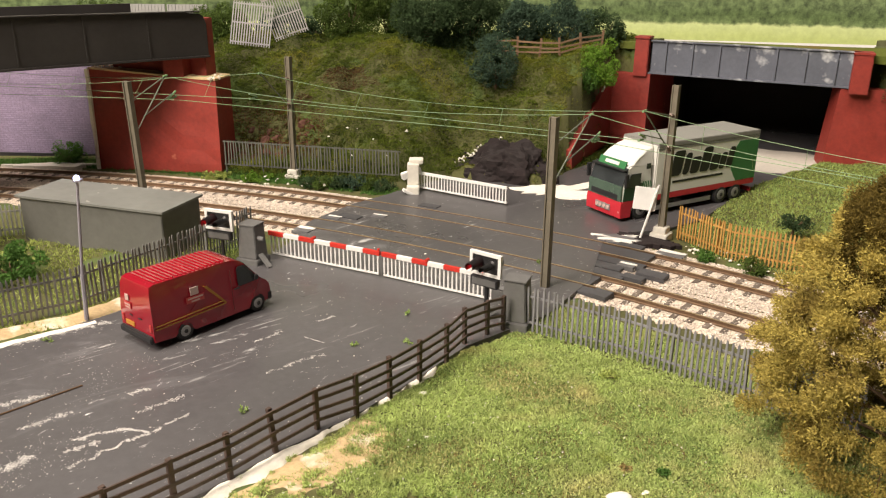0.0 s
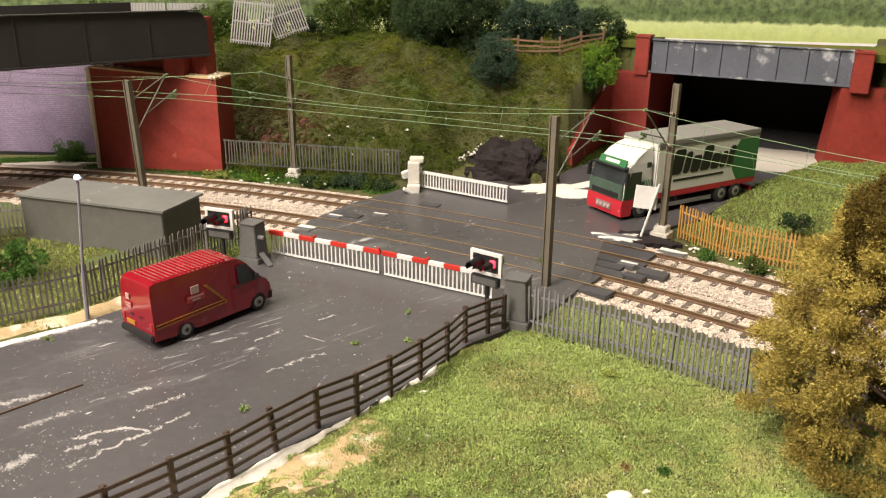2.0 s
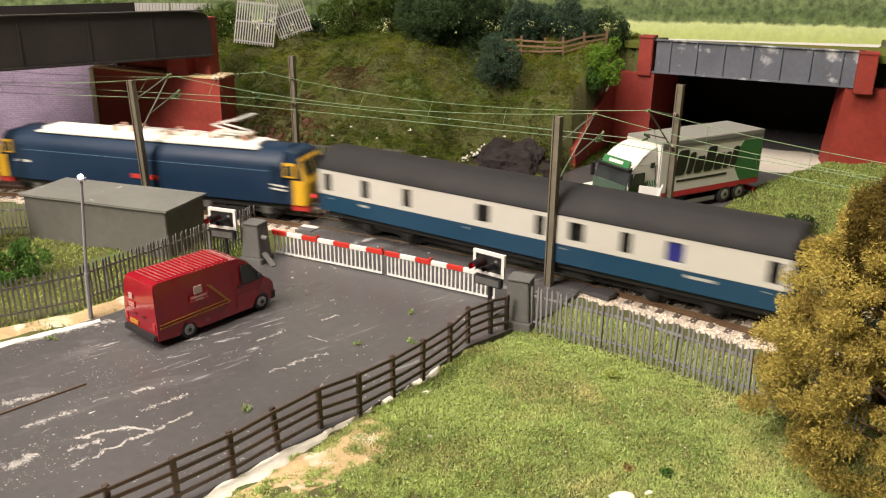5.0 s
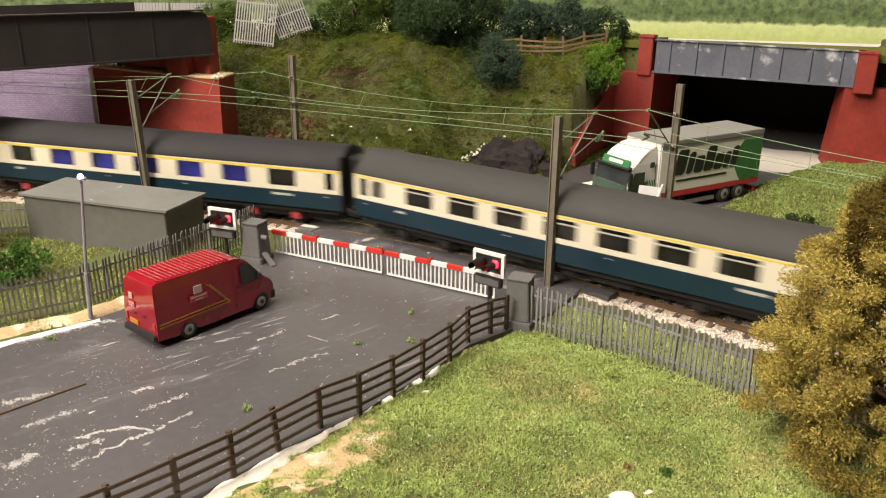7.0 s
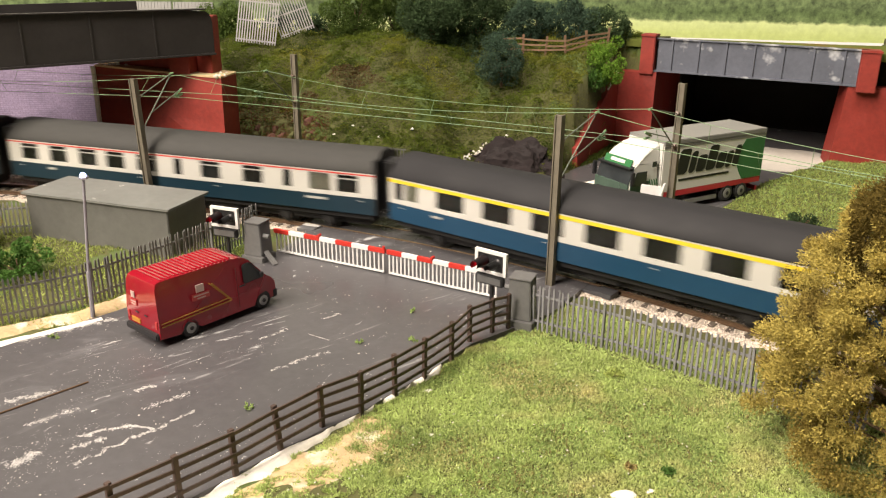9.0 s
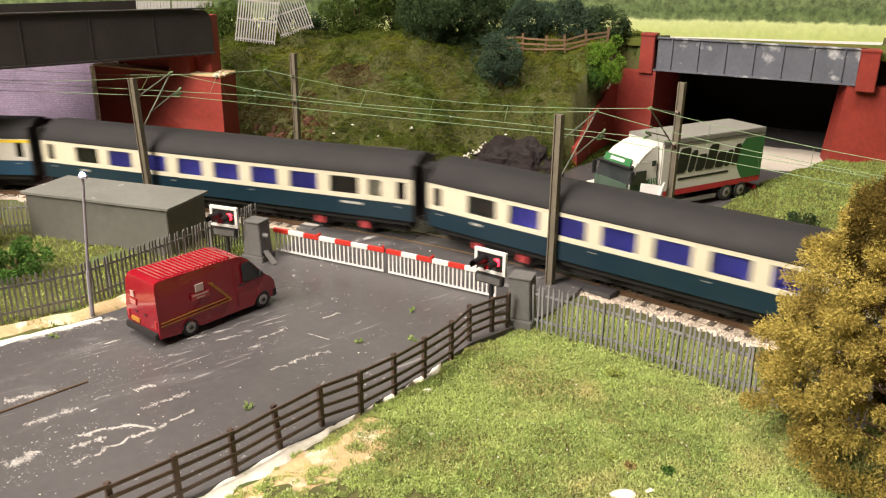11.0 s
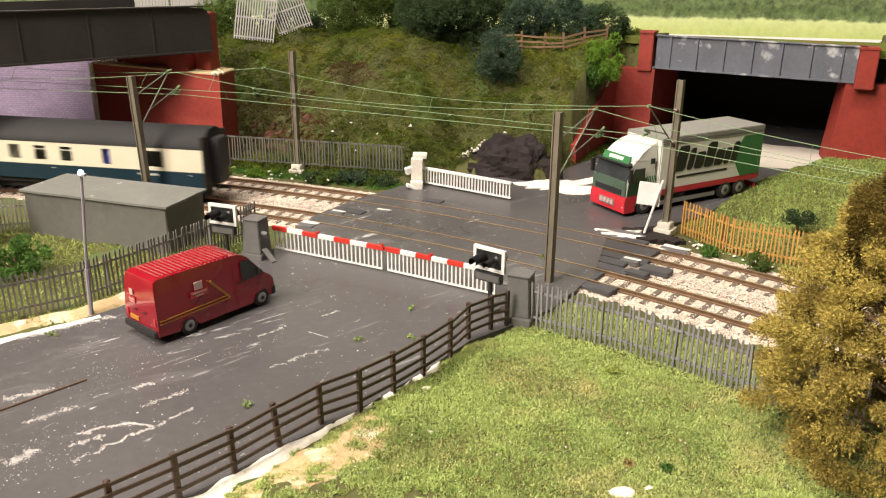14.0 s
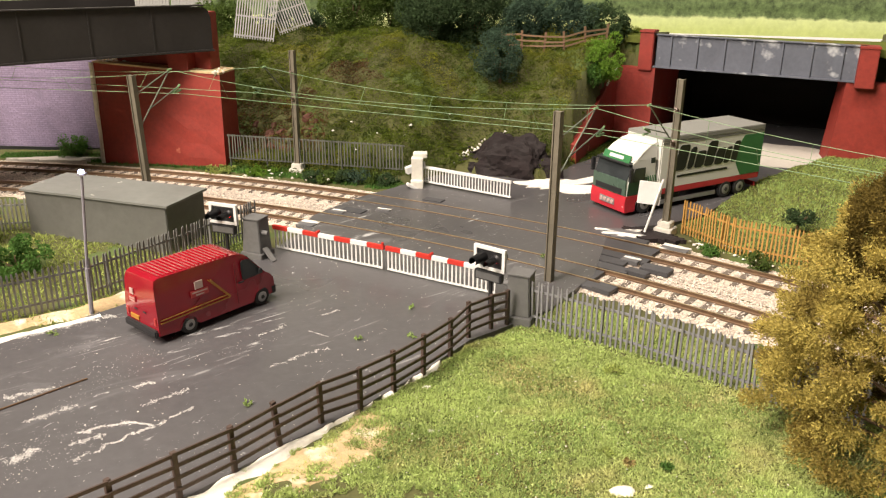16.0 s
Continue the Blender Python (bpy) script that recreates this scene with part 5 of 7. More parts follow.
ENDS = [(-HALF + 7, "N", "dark"), (HALF - 7, "N", "dark")]
COACHES = [
    build_coach("blue and cream brake coach with small doors and windows",
                ENDS + [(-84, "S", "blue"), (-60, "N", "dark"), (-34, "S", "dark"), (-14, "N", "dark"), (20, "S", "dark"), (70, "N", "dark"), (100, "N", "dark")],
                M_PALE, M_CBLUE2, M_ROOFD, None, 0, False, "dark"),
    build_coach("blue and cream open coach with a yellow stripe and blue seats",
                ENDS + even(5, -64.7, 64.7, "L", "blue") + [(-97, "L", "dark"), (97, "L", "dark")], M_CREAM, M_CBLUE, M_ROOFD, M_STRIPEY, 1.1, True, "blue"),
    build_coach("blue and cream compartment coach with a yellow stripe and vented windows",
                ENDS + even(7, -89, 88, "L", "bar") + [(-118, "S", "blind"), (118, "S", "blind")], M_CREAM, M_CBLUE, M_ROOFL, M_STRIPEY, 0.8, False, "dark"),
    build_coach("blue and grey coach with a red stripe and vented windows",
                [(-118, "M", "bar"), (118, "M", "bar"), (-100, "M", "blind"), (-78, "N", "dark"), (-54, "M", "bar"), (-24, "M", "bar"), (0, "N", "dark"),
                 (24, "M", "bar"), (48, "M", "bar"), (70, "M", "bar"), (94, "M", "bar")], M_PALE, M_CBLUE, M_ROOFL, M_STRIPER, 0.8, False, "dark"),
    build_coach("bright blue and cream first-class coach with a broad yellow stripe",
                ENDS + even(7, -92, 92, "L", "dark") + [(119, "S", "blind")], M_PALE, M_CBLUE2, M_ROOFD, M_STRIPEY, 1.9, False, "dark"),
    build_coach("blue and cream open coach with blue seats and a dark roof",
                ENDS + even(6, -64.9, 70.9, "L", "blue") + [(-92, "L", "dark"), (98, "L", "dark"), (-112, "S", "blind")], M_CREAM, M_CBLUE, M_ROOFD, None, 0, True, "blue"),
    build_coach("blue and cream open coach with blue seats and red axleboxes",
                ENDS + even(6, -64.9, 70.9, "L", "blue") + [(-92, "L", "dark"), (98, "L", "dark"), (-112, "S", "blind")], M_CREAM, M_CBLUE, M_ROOFD, None, 0, True, "blue"),
    build_coach("blue and cream brake coach at the train's end, with blue seats",
                [(HALF - 7, "N", "dark"), (-101, "M", "dark"), (-68, "N", "blue"), (-39, "S", "bar"), (-20, "S", "bar"), (-1, "S", "blind"),
                 (20, "N", "blue"), (42, "L", "blue"), (68, "L", "blue"), (94, "L", "dark")] + [(111, "N", "dark")],
                M_CREAM, M_CBLUE, M_ROOFD, None, 0, True, "blue"),
]


def build_loco():
    """Blue electric locomotive with yellow cab ends and a white equipment roof; it leads with +x."""
    root = thing("electric_locomotive", Matrix(), "blue electric locomotive with yellow cab ends and a white roof", "locomotive")
    L, w = 117.0, 17.4
    sec = [(-w, 13), (-w, 36), (-w + 1.2, 40), (-w + 4.5, 44.5), (-w + 9, 46.6), (0, 47.4)]
    sec = sec + [(-y, z) for y, z in sec[-2::-1]]
    bm = bmesh.new()
    prism(bm, sec, -L + 16, L - 16, "x")
    part("body", bm, M_LBLUE, root, bevel=0.4, smooth=True)
    bm = bmesh.new()
    prism(bm, [(-8.6, 46.4), (8.6, 46.4), (8.2, 48.6), (-8.2, 48.6)], -L + 36, L - 36, "x")
    part("roof_hatch", bm, M_LOCOWHITE, root, "white equipment roof", bevel=0.3)
    part("roof_walk", boxed(-L + 34, L - 34, -13.5, 13.5, 45.2, 46.6), M_LOCOWHITE, root, bevel=0.3)
    for s in (1, -1):
        # the cab: raked nose with a windscreen band
        bm = bmesh.new()
        pts = [(L - 16.2, 13), (L - 0.6, 13), (L, 16), (L, 27), (L - 1.4, 29.6), (L - 6.4, 41.6), (L - 8.4, 44.6), (L - 16.2, 46.6)]
        prism(bm, [(s * a, b) for a, b in pts], -w, w, "y")
        for v in bm.verts:
            v.co.y *= 1 - 0.3 * smoothstep(36, 47, v.co.z)
            v.co.y *= 1 - 0.1 * smoothstep(L - 8, L + 1, abs(v.co.x))
        cab = part("cab", bm, M_LBLUE, root, bevel=0.6, smooth=True)
        bm = bmesh.new()
        prism(bm, [(s * a, b) for a, b in ((L - 0.2, 13.4), (L + 0.5, 16), (L + 0.5, 27.2), (L - 1.1, 30), (L - 5.9, 41.6), (L - 7.4, 41.6), (L - 2.8, 30), (L - 2.2, 13.4))],
              -w + 1.2, w - 1.2, "y")
        for v in bm.verts:
            v.co.y *= 1 - 0.22 * smoothstep(36, 44, v.co.z)
        part("nose_panel", bm, M_YELLOW, cab, "yellow nose panel", bevel=0.3)
        for y in (-1, 1):
            part("side_yellow", boxed(*sorted((s * (L - 9), s * (L - 1.2))), *sorted((y * (w - 0.1), y * (w + 0.15))), 13.4, 29), M_YELLOW, cab)
            part("window_surround", boxed(*sorted((s * (L - 15), s * (L - 7))), *sorted((y * (w - 1.0), y * (w - 0.1))), 30.5, 39.5), M_YELLOW, cab)
            part("cab_window", boxed(*sorted((s * (L - 14), s * (L - 8.5))), *sorted((y * (w - 0.6), y * (w + 0.05))), 31.5, 38), M_DARKGLASS, cab)
            part("cab_door", boxed(*sorted((s * (L - 24), s * (L - 18))), *sorted((y * (w - 0.2), y * (w + 0.12))), 14, 37), M_LBLUE2, cab, "darker blue cab door")
            part("buffer", rod_bm((s * L, y * 11.5, 13.2), (s * (L + 5), y * 11.5, 13.2), 1.4), M_FRAME, cab)
            part("windscreen", boxed(-0.3, 0.3, *sorted((y * 1, y * 11.5)), -4.6, 4.6), M_DARKGLASS, cab, at=at(s * (L - 3.2), 0, 35.6, 0, -22.6 * s))
            bm = rod_bm((s * (L + 0.3), y * 9, 18), (s * (L + 0.9), y * 9, 18), 1.1)
            part("marker_light", bm, M_TAIL if s < 0 else M_HUB, cab, "glowing red tail light" if s < 0 else "clear marker light")
        part("buffer_beam", boxed(*sorted((s * (L - 10), s * (L + 0.2))), -w + 1, w - 1, 9.5, 13), M_STRIPER, cab, "red buffer beam")
        # bogie
        b = part("bogie", boxed(-29, 29, -12.5, 12.5, 5.5, 10.5), M_FRAME, root, at=at(s * 66, 0, 0))
        for wx in (-21.5, 21.5):
            for wy in (-8.4, 8.4):
                bm = rod_bm((wx, wy - 1.2, 7.6), (wx, wy + 1.2, 7.6), 7.4, 20)
                part("wheel", bm, M_FRAME, b)
            for wy in (-14, 14):
                part("axlebox", boxed(wx - 3, wx + 3, wy - 1, wy + 1, 5, 10), M_HUB2, b, bevel=0.4)
        for wy in (-13.6, 13.6):
            part("bogie_side", boxed(-33, 33, wy - 0.9, wy + 0.9, 8.6, 12.4), M_FRAME, b, bevel=0.3)
            part("spring", boxed(-8, 8, wy - 1, wy + 1, 3.6, 7.6), M_FRAME, b, bevel=0.4)
    for y in (-1, 1):
        part("nameplate", boxed(-11, 8, *sorted((y * (w - 0.1), y * (w + 0.3))), 21, 24), M_STRIPER, root, "red nameplate with no readable letters")
        part("body_line", boxed(-L + 20, L - 20, *sorted((y * (w - 0.1), y * (w + 0.08))), 33.6, 33.9), M_LBLUE3, root)
        for k, z in ((0, 21.5), (1, 24)):
            bm = bmesh.new()
            prism(bm, [(-103, z), (-93, z + 0.9), (-93, z + 2.0), (-103, z + 1.1)], *sorted((y * (w - 0.05), y * (w + 0.15))), "y")
            part("white_emblem_bar", bm, M_TWHITE, root)
        part("number_bar", boxed(88, 100, *sorted((y * (w - 0.05), y * (w + 0.12))), 25, 26.6), M_TWHITE, root)
        part("orange_pipe", rod_bm((-38, y * 13, 11.6), (36, y * 13, 11.6), 0.5), M_CABLE, root, "orange pipe")
        part("battery_box", boxed(-26, 8, *sorted((y * 6, y * 14)), 4.6, 12), M_FRAME, root, bevel=0.6)
        part("silver_tank", rod_bm((12, y * 11, 7), (30, y * 11, 7), 2.6, 12), M_HUB2, root)
    part("underframe", boxed(-L + 6, L - 6, -14, 14, 9.8, 12.9), M_FRAME, root)
    # added dark filler between the bogies, in place of shade under the body
    part("underside_filler", boxed(-L + 8, L - 8, -7, 7, 3.0, 9.8), M_FRAME, root)
    # pantograph and insulators on the roof
    for x in (-70, -46, -16, 12, 26):
        for y in (-5, 5):
            part("insulator", rod_bm((x, y, 48), (x, y, 52), 1.5, 8), M_PINK, root, "pinkish insulator")
    pan = part("pantograph_base", boxed(-72, -46, -5, 5, 51.6, 52.4), M_LOCOWHITE, root, "pale pantograph frame", bevel=0.2)
    for y in (-5, 5):
        part("pantograph_arm", rod_bm((-71, y, 52.4), (-47, y * 0.8, 57), 0.7, 6), M_PALEARM, pan)
        part("pantograph_arm", rod_bm((-47, y * 0.8, 57), (-68, y * 0.8, 62), 0.6, 6), M_PALEARM, pan)
    part("contact_strip", boxed(-70, -66, -12, 12, 62, 63), M_PALEARM, pan)
    for x in (-58, -30, -4, 18):
        part("roof_box", boxed(x - 3, x + 3, -4, 4, 48.6, 50.6), M_LOCOWHITE, root, bevel=0.4)
    part("busbar", rod_bm((-44, 5, 52.4), (26, 5, 52.4), 0.4, 6), M_HUB, root)
    return root


def rod_bm(a, b, r, seg=8):
    bm = bmesh.new()
    rod(bm, a, b, r, seg=seg)
    return bm


M_LBLUE2 = material("door_blue", (0.005, 0.018, 0.042), 0.4, bump=0.0)
M_LBLUE3 = material("line_blue", (0.1, 0.2, 0.32), 0.4, bump=0.0)
M_HUB2 = material("oily_silver", (0.2, 0.2, 0.2), 0.4, 0.5, vary=0.3)
M_PALEARM = material("pantograph_grey", (0.45, 0.44, 0.42), 0.5, 0.2, vary=0.1)
M_TAIL = lamp_material("tail_light", (1.0, 0.05, 0.08), 3.0)
LOCO = build_loco()


# ---------------------------------------------------------------- planting and loose ground cover
RNG = np.random.default_rng(11)


def leaf_mesh(name, centres, dirs, length, width, mat):
    """One pointed, slightly folded leaf or blade at each centre along its direction (arrays in mm)."""
    c, d = np.asarray(centres, float), np.asarray(dirs, float)
    d /= np.linalg.norm(d, axis=1, keepdims=True) + 1e-9
    n = len(c)
    side = np.cross(d, RNG.normal(size=(n, 3)))
    side /= np.linalg.norm(side, axis=1, keepdims=True) + 1e-9
    ln = (np.asarray(length) * np.ones(n))[:, None]
    wd = (np.asarray(width) * np.ones(n))[:, None]
    verts = np.empty((n, 3, 3))
    verts[:, 0] = c - side * wd / 2
    verts[:, 1] = c + side * wd / 2
    verts[:, 2] = c + d * ln
    me = bpy.data.meshes.new(name)
    me.vertices.add(n * 3)
    me.vertices.foreach_set("co", (verts * MM).reshape(-1).astype(np.float32))
    me.loops.add(n * 3)
    me.loops.foreach_set("vertex_index", np.arange(n * 3, dtype=np.int32))
    me.polygons.add(n)
    me.polygons.foreach_set("loop_start", np.arange(0, n * 3, 3, dtype=np.int32))
    me.update(calc_edges=True)
    me.materials.append(mat)
    return me


def chunk_mesh(name, centres, sizes, mat, flat=0.7):
    """Small irregular stones: squashed, jittered octahedra."""
    c = np.asarray(centres, float)
    n = len(c)
    base = np.array([(1, 0, 0), (-1, 0, 0), (0, 1, 0), (0, -1, 0), (0, 0, 1), (0, 0, -1)], float)
    tri = np.array([(0, 2, 4), (2, 1, 4), (1, 3, 4), (3, 0, 4), (2, 0, 5), (1, 2, 5), (3, 1, 5), (0, 3, 5)])
    v = base[None] * RNG.uniform(0.6, 1.25, (n, 6, 1)) + RNG.normal(0, 0.22, (n, 6, 3))
    a = RNG.uniform(0, 6.283, n)
    ca, sa = np.cos(a)[:, None], np.sin(a)[:, None]
    x, y = v[..., 0] * ca - v[..., 1] * sa, v[..., 0] * sa + v[..., 1] * ca
    v = np.stack([x, y, v[..., 2] * flat], -1) * np.asarray(sizes)[:, None, None] + c[:, None]
    f = (tri[None] + 6 * np.arange(n)[:, None, None]).reshape(-1)
    me = bpy.data.meshes.new(name)
    me.vertices.add(n * 6)
    me.vertices.foreach_set("co", (v * MM).reshape(-1).astype(np.float32))
    me.loops.add(len(f))
    me.loops.foreach_set("vertex_index", f.astype(np.int32))
    me.polygons.add(n * 8)
    me.polygons.foreach_set("loop_start", np.arange(0, len(f), 3, dtype=np.int32))
    me.update(calc_edges=True)
    me.materials.append(mat)
    return me


def terrain(x, y):
    """Heights of the modelled ground at arrays of plan points."""
    g = GRID[0]
    fx = np.clip((np.asarray(x) + 560) / 5, 0, g.shape[1] - 1.001)
    fy = np.clip((np.asarray(y) - 90) / 5, 0, g.shape[0] - 1.001)
    i, j = fx.astype(int), fy.astype(int)
    a, b = fx - i, fy - j
    return (g[j, i] * (1 - a) + g[j, i + 1] * a) * (1 - b) + (g[j + 1, i] * (1 - a) + g[j + 1, i + 1] * a) * b


def sample(n, x0, x1, y0, y1, keep):
    """n random plan points in the cells that pass keep(x, y), with the ground's height."""
    step = 2.0
    cells = np.array([(x, y) for x in np.arange(x0, x1, step) for y in np.arange(y0, y1, step) if keep(x, y)])
    c = cells[RNG.integers(0, len(cells), n)] + RNG.uniform(-0.6 * step, 0.6 * step, (n, 2))
    return np.column_stack([c, terrain(c[:, 0], c[:, 1])])


def stuff(name, me, label, category):
    return tagged(new(name, me), label, category, kind="stuff")


def tint(name, colour, vary=0.3, patch=None, rough=0.85, through_light=0.25):
    """Leaf stuff: it passes some of the light that falls on it."""
    m = material(name, colour, rough, vary=vary, grain=0.3, coarse=0.035, bump=0.0, island=0.36, specular=0.2, spots=patch, world_space=True)
    nt = m.node_tree
    b = nt.nodes["Principled BSDF"]
    t = nt.nodes.new("ShaderNodeBsdfTranslucent")
    nt.links.new(b.inputs["Base Color"].links[0].from_socket, t.inputs["Color"])
    mx = nt.nodes.new("ShaderNodeMixShader")
    mx.inputs[0].default_value = through_light
    nt.links.new(b.outputs[0], mx.inputs[1])
    nt.links.new(t.outputs[0], mx.inputs[2])
    nt.links.new(mx.outputs[0], nt.nodes["Material Output"].inputs[0])
    return m


M_BLADE = tint("grass_blade", (0.42, 0.51, 0.18), 0.3, (0.02, 0.5, 0.14, (0.54, 0.52, 0.23)))
M_BLADE2 = tint("grass_blade_dark", (0.27, 0.37, 0.12), 0.3)
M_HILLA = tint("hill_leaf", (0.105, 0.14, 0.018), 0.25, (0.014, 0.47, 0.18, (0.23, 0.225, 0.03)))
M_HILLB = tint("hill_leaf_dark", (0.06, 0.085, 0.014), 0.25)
M_REDSOIL = tint("red_soil", (0.1, 0.034, 0.018), 0.4)
M_BROWNMOSS = tint("brown_moss", (0.095, 0.055, 0.025), 0.3)
M_STRAW = tint("dry_tuft", (0.3, 0.22, 0.09), 0.3)
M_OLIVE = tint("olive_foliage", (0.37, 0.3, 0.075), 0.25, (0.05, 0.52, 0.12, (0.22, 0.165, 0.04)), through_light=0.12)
# darker copy of the olive: shade within the crown, put into the colour
M_OLIVESHADE = tint("olive_foliage_shaded", (0.13, 0.095, 0.02), 0.3)
M_BARK = material("twig_bark", (0.12, 0.075, 0.04), 0.9, vary=0.3)
M_ROCK = material("red_rock", (0.085, 0.033, 0.02), 0.9, vary=0.5, grain=0.5, coarse=0.06, bump=1.0, spots=(0.12, 0.7, 0.06, (0.3, 0.22, 0.17)))
M_PEAT = material("dark_peat", (0.012, 0.007, 0.0075), 0.9, vary=0.35, grain=0.5, coarse=0.06, bump=0.9)


M_LEAFO = tint("leaf_green", (0.08, 0.17, 0.035), 0.3)
M_BANK = tint("bank_grass", (0.31, 0.37, 0.1), 0.3)


def road_gap(x, y):
    return inside(x, y, ROAD)


FENCE_LINE = [(-126, 168), (-81.3, 208.5), (-55.7, 237.3), (-30.3, 262), (-7.5, 289), (11.6, 320.6), (29.5, 334.5)]


def strip_off(x, y):
    """How far a point lies on the field side of the timber fence."""
    best = 1e9
    for (x0, y0), (x1, y1) in zip(FENCE_LINE, FENCE_LINE[1:]):
        n = math.hypot(x1 - x0, y1 - y0)
        t = max(0, min(1, ((x - x0) * (x1 - x0) + (y - y0) * (y1 - y0)) / n / n))
        q = math.hypot(x - x0 - t * (x1 - x0), y - y0 - t * (y1 - y0))
        best = min(best, q)
    return best


def in_field(x, y):
    s, d = polar(x, y)
    if d > -73 or road_gap(x, y) or y < 150:
        return False
    edge = 9 * smoothstep(275, 215, y) + 6 * noise.noise(Vector((x * 0.07, y * 0.07, 4)))
    if x < 0 and y < 275 and strip_off(x, y) < edge:
        return random.random() < 0.12
    if y < 226 and x < 4 and noise.noise(Vector((x * 0.08, y * 0.08, 2))) > -0.5 + (y - 200) * 0.04:
        return random.random() < 0.25
    bare = 1.2 + 6 * noise.noise(Vector((x * 0.06, y * 0.06, 9))) + 7 * smoothstep(260, 205, y)
    return strip_off(x, y) > bare


def tuft(p):
    """Blades stand longer in clumps."""
    return 1 + 1.1 * np.clip(np.array([noise.noise(Vector((q[0] * 0.22, q[1] * 0.22, 8))) for q in p]), -0.4, 1)


def build_field():
    pts = sample(280000, -75, 185, 165, 348, in_field)
    n = len(pts)
    d = RNG.normal(0, 0.55, (n, 3))
    d[:, 2] = RNG.uniform(0.25, 1.0, n)
    pts[:, 2] += RNG.uniform(-0.2, 0.5, n)
    k = RNG.random(n) * 0.5 + np.clip(0.36 - 0.75 * np.array([noise.noise(Vector((p[0] * 0.05, p[1] * 0.05, 1.5))) for p in pts]), 0, 0.5)
    a, b, c = pts[k < 0.72], pts[(k >= 0.72) & (k < 0.94)], pts[k >= 0.94]
    specks = pts[RNG.integers(0, n, 260)] + np.array([0, 0, 1.0])
    stuff("grass_specks", chunk_mesh("grass_specks", specks, RNG.uniform(0.15, 0.45, 260), M_PLASTER, 0.6), "tiny pale flecks in the grass", "debris")
    stuff("field_grass", leaf_mesh("field_grass", a, d[k < 0.72], RNG.uniform(0.8, 1.6, len(a)) * tuft(a), 0.42, M_BLADE), "short bright green static grass", "grass")
    stuff("field_grass", leaf_mesh("field_grass", b, d[(k >= 0.72) & (k < 0.94)], RNG.uniform(0.8, 1.6, len(b)) * tuft(b), 0.42, M_BLADE2),
          "darker green blades in the field", "grass")
    stuff("dry_grass", leaf_mesh("dry_grass", c, d[k >= 0.94], RNG.uniform(0.8, 2.0, len(c)), 0.3, M_STRAW), "dry straw-coloured blades in the field", "grass")
    # the cess between palisade and ballast, the hut's yard and the bank
    def verge(x, y):
        s, dd = polar(x, y)
        return -72 < dd < -38 and s < -65 and not road_gap(x, y)
    pts = sample(22000, 35, 220, 220, 380, verge)
    d = RNG.normal(0, 0.6, (len(pts), 3))
    d[:, 2] = RNG.uniform(0.3, 1, len(pts))
    stuff("cess_grass", leaf_mesh("cess_grass", pts, d, RNG.uniform(1.2, 3.2, len(pts)), 0.5, M_BLADE), "rough grass between fence and ballast", "grass")

    def foot(x, y):
        s, dd = polar(x, y)
        return 77 < dd < 92 and not road_gap(x, y) and noise.noise(Vector((x * 0.06, y * 0.06, 6))) > -0.3
    pts = sample(16000, -360, -20, 560, 650, foot)
    d = RNG.normal(0, 0.6, (len(pts), 3))
    d[:, 2] = RNG.uniform(0.3, 1, len(pts))
    stuff("trackside_moss", leaf_mesh("trackside_moss", pts, d, RNG.uniform(1.2, 3.4, len(pts)), 0.6, M_LEAFO), "green moss between the far track and the cutting", "grass")

    def yard(x, y):
        s, dd = polar(x, y)
        return dd < -32 and not road_gap(x, y) and x < -105 and noise.noise(Vector((x * 0.05, y * 0.05, 1))) > -0.25
    pts = sample(14000, -300, -105, 330, 480, yard)
    d = RNG.normal(0, 0.6, (len(pts), 3))
    d[:, 2] = RNG.uniform(0.3, 1, len(pts))
    stuff("yard_grass", leaf_mesh("yard_grass", pts, d, RNG.uniform(1.4, 3.6, len(pts)), 0.6, M_BANK), "yellowish rough grass round the hut", "grass")

    def bank(x, y):
        s, dd = polar(x, y)
        u, v = bridge_uv(x, y)
        return dd > 78 and x > 150 and not road_gap(x, y) and (v < 3 or (u > BLEN + 14 and v < 40))
    pts = sample(75000, 150, 430, 360, 660, bank)
    d = RNG.normal(0, 0.6, (len(pts), 3))
    d[:, 2] = RNG.uniform(0.3, 1, len(pts))
    k = RNG.random(len(pts)) < 0.75
    stuff("bank_grass", leaf_mesh("bank_grass", pts[k], d[k], RNG.uniform(1.0, 2.2, k.sum()), 0.6, M_BANK), "green grass on the bank by the bridge", "grass")
    stuff("bank_grass", leaf_mesh("bank_grass", pts[~k], d[~k], RNG.uniform(1.4, 3.0, (~k).sum()), 0.8, M_BLADE2), "dark green grass on the bank", "grass")


build_field()


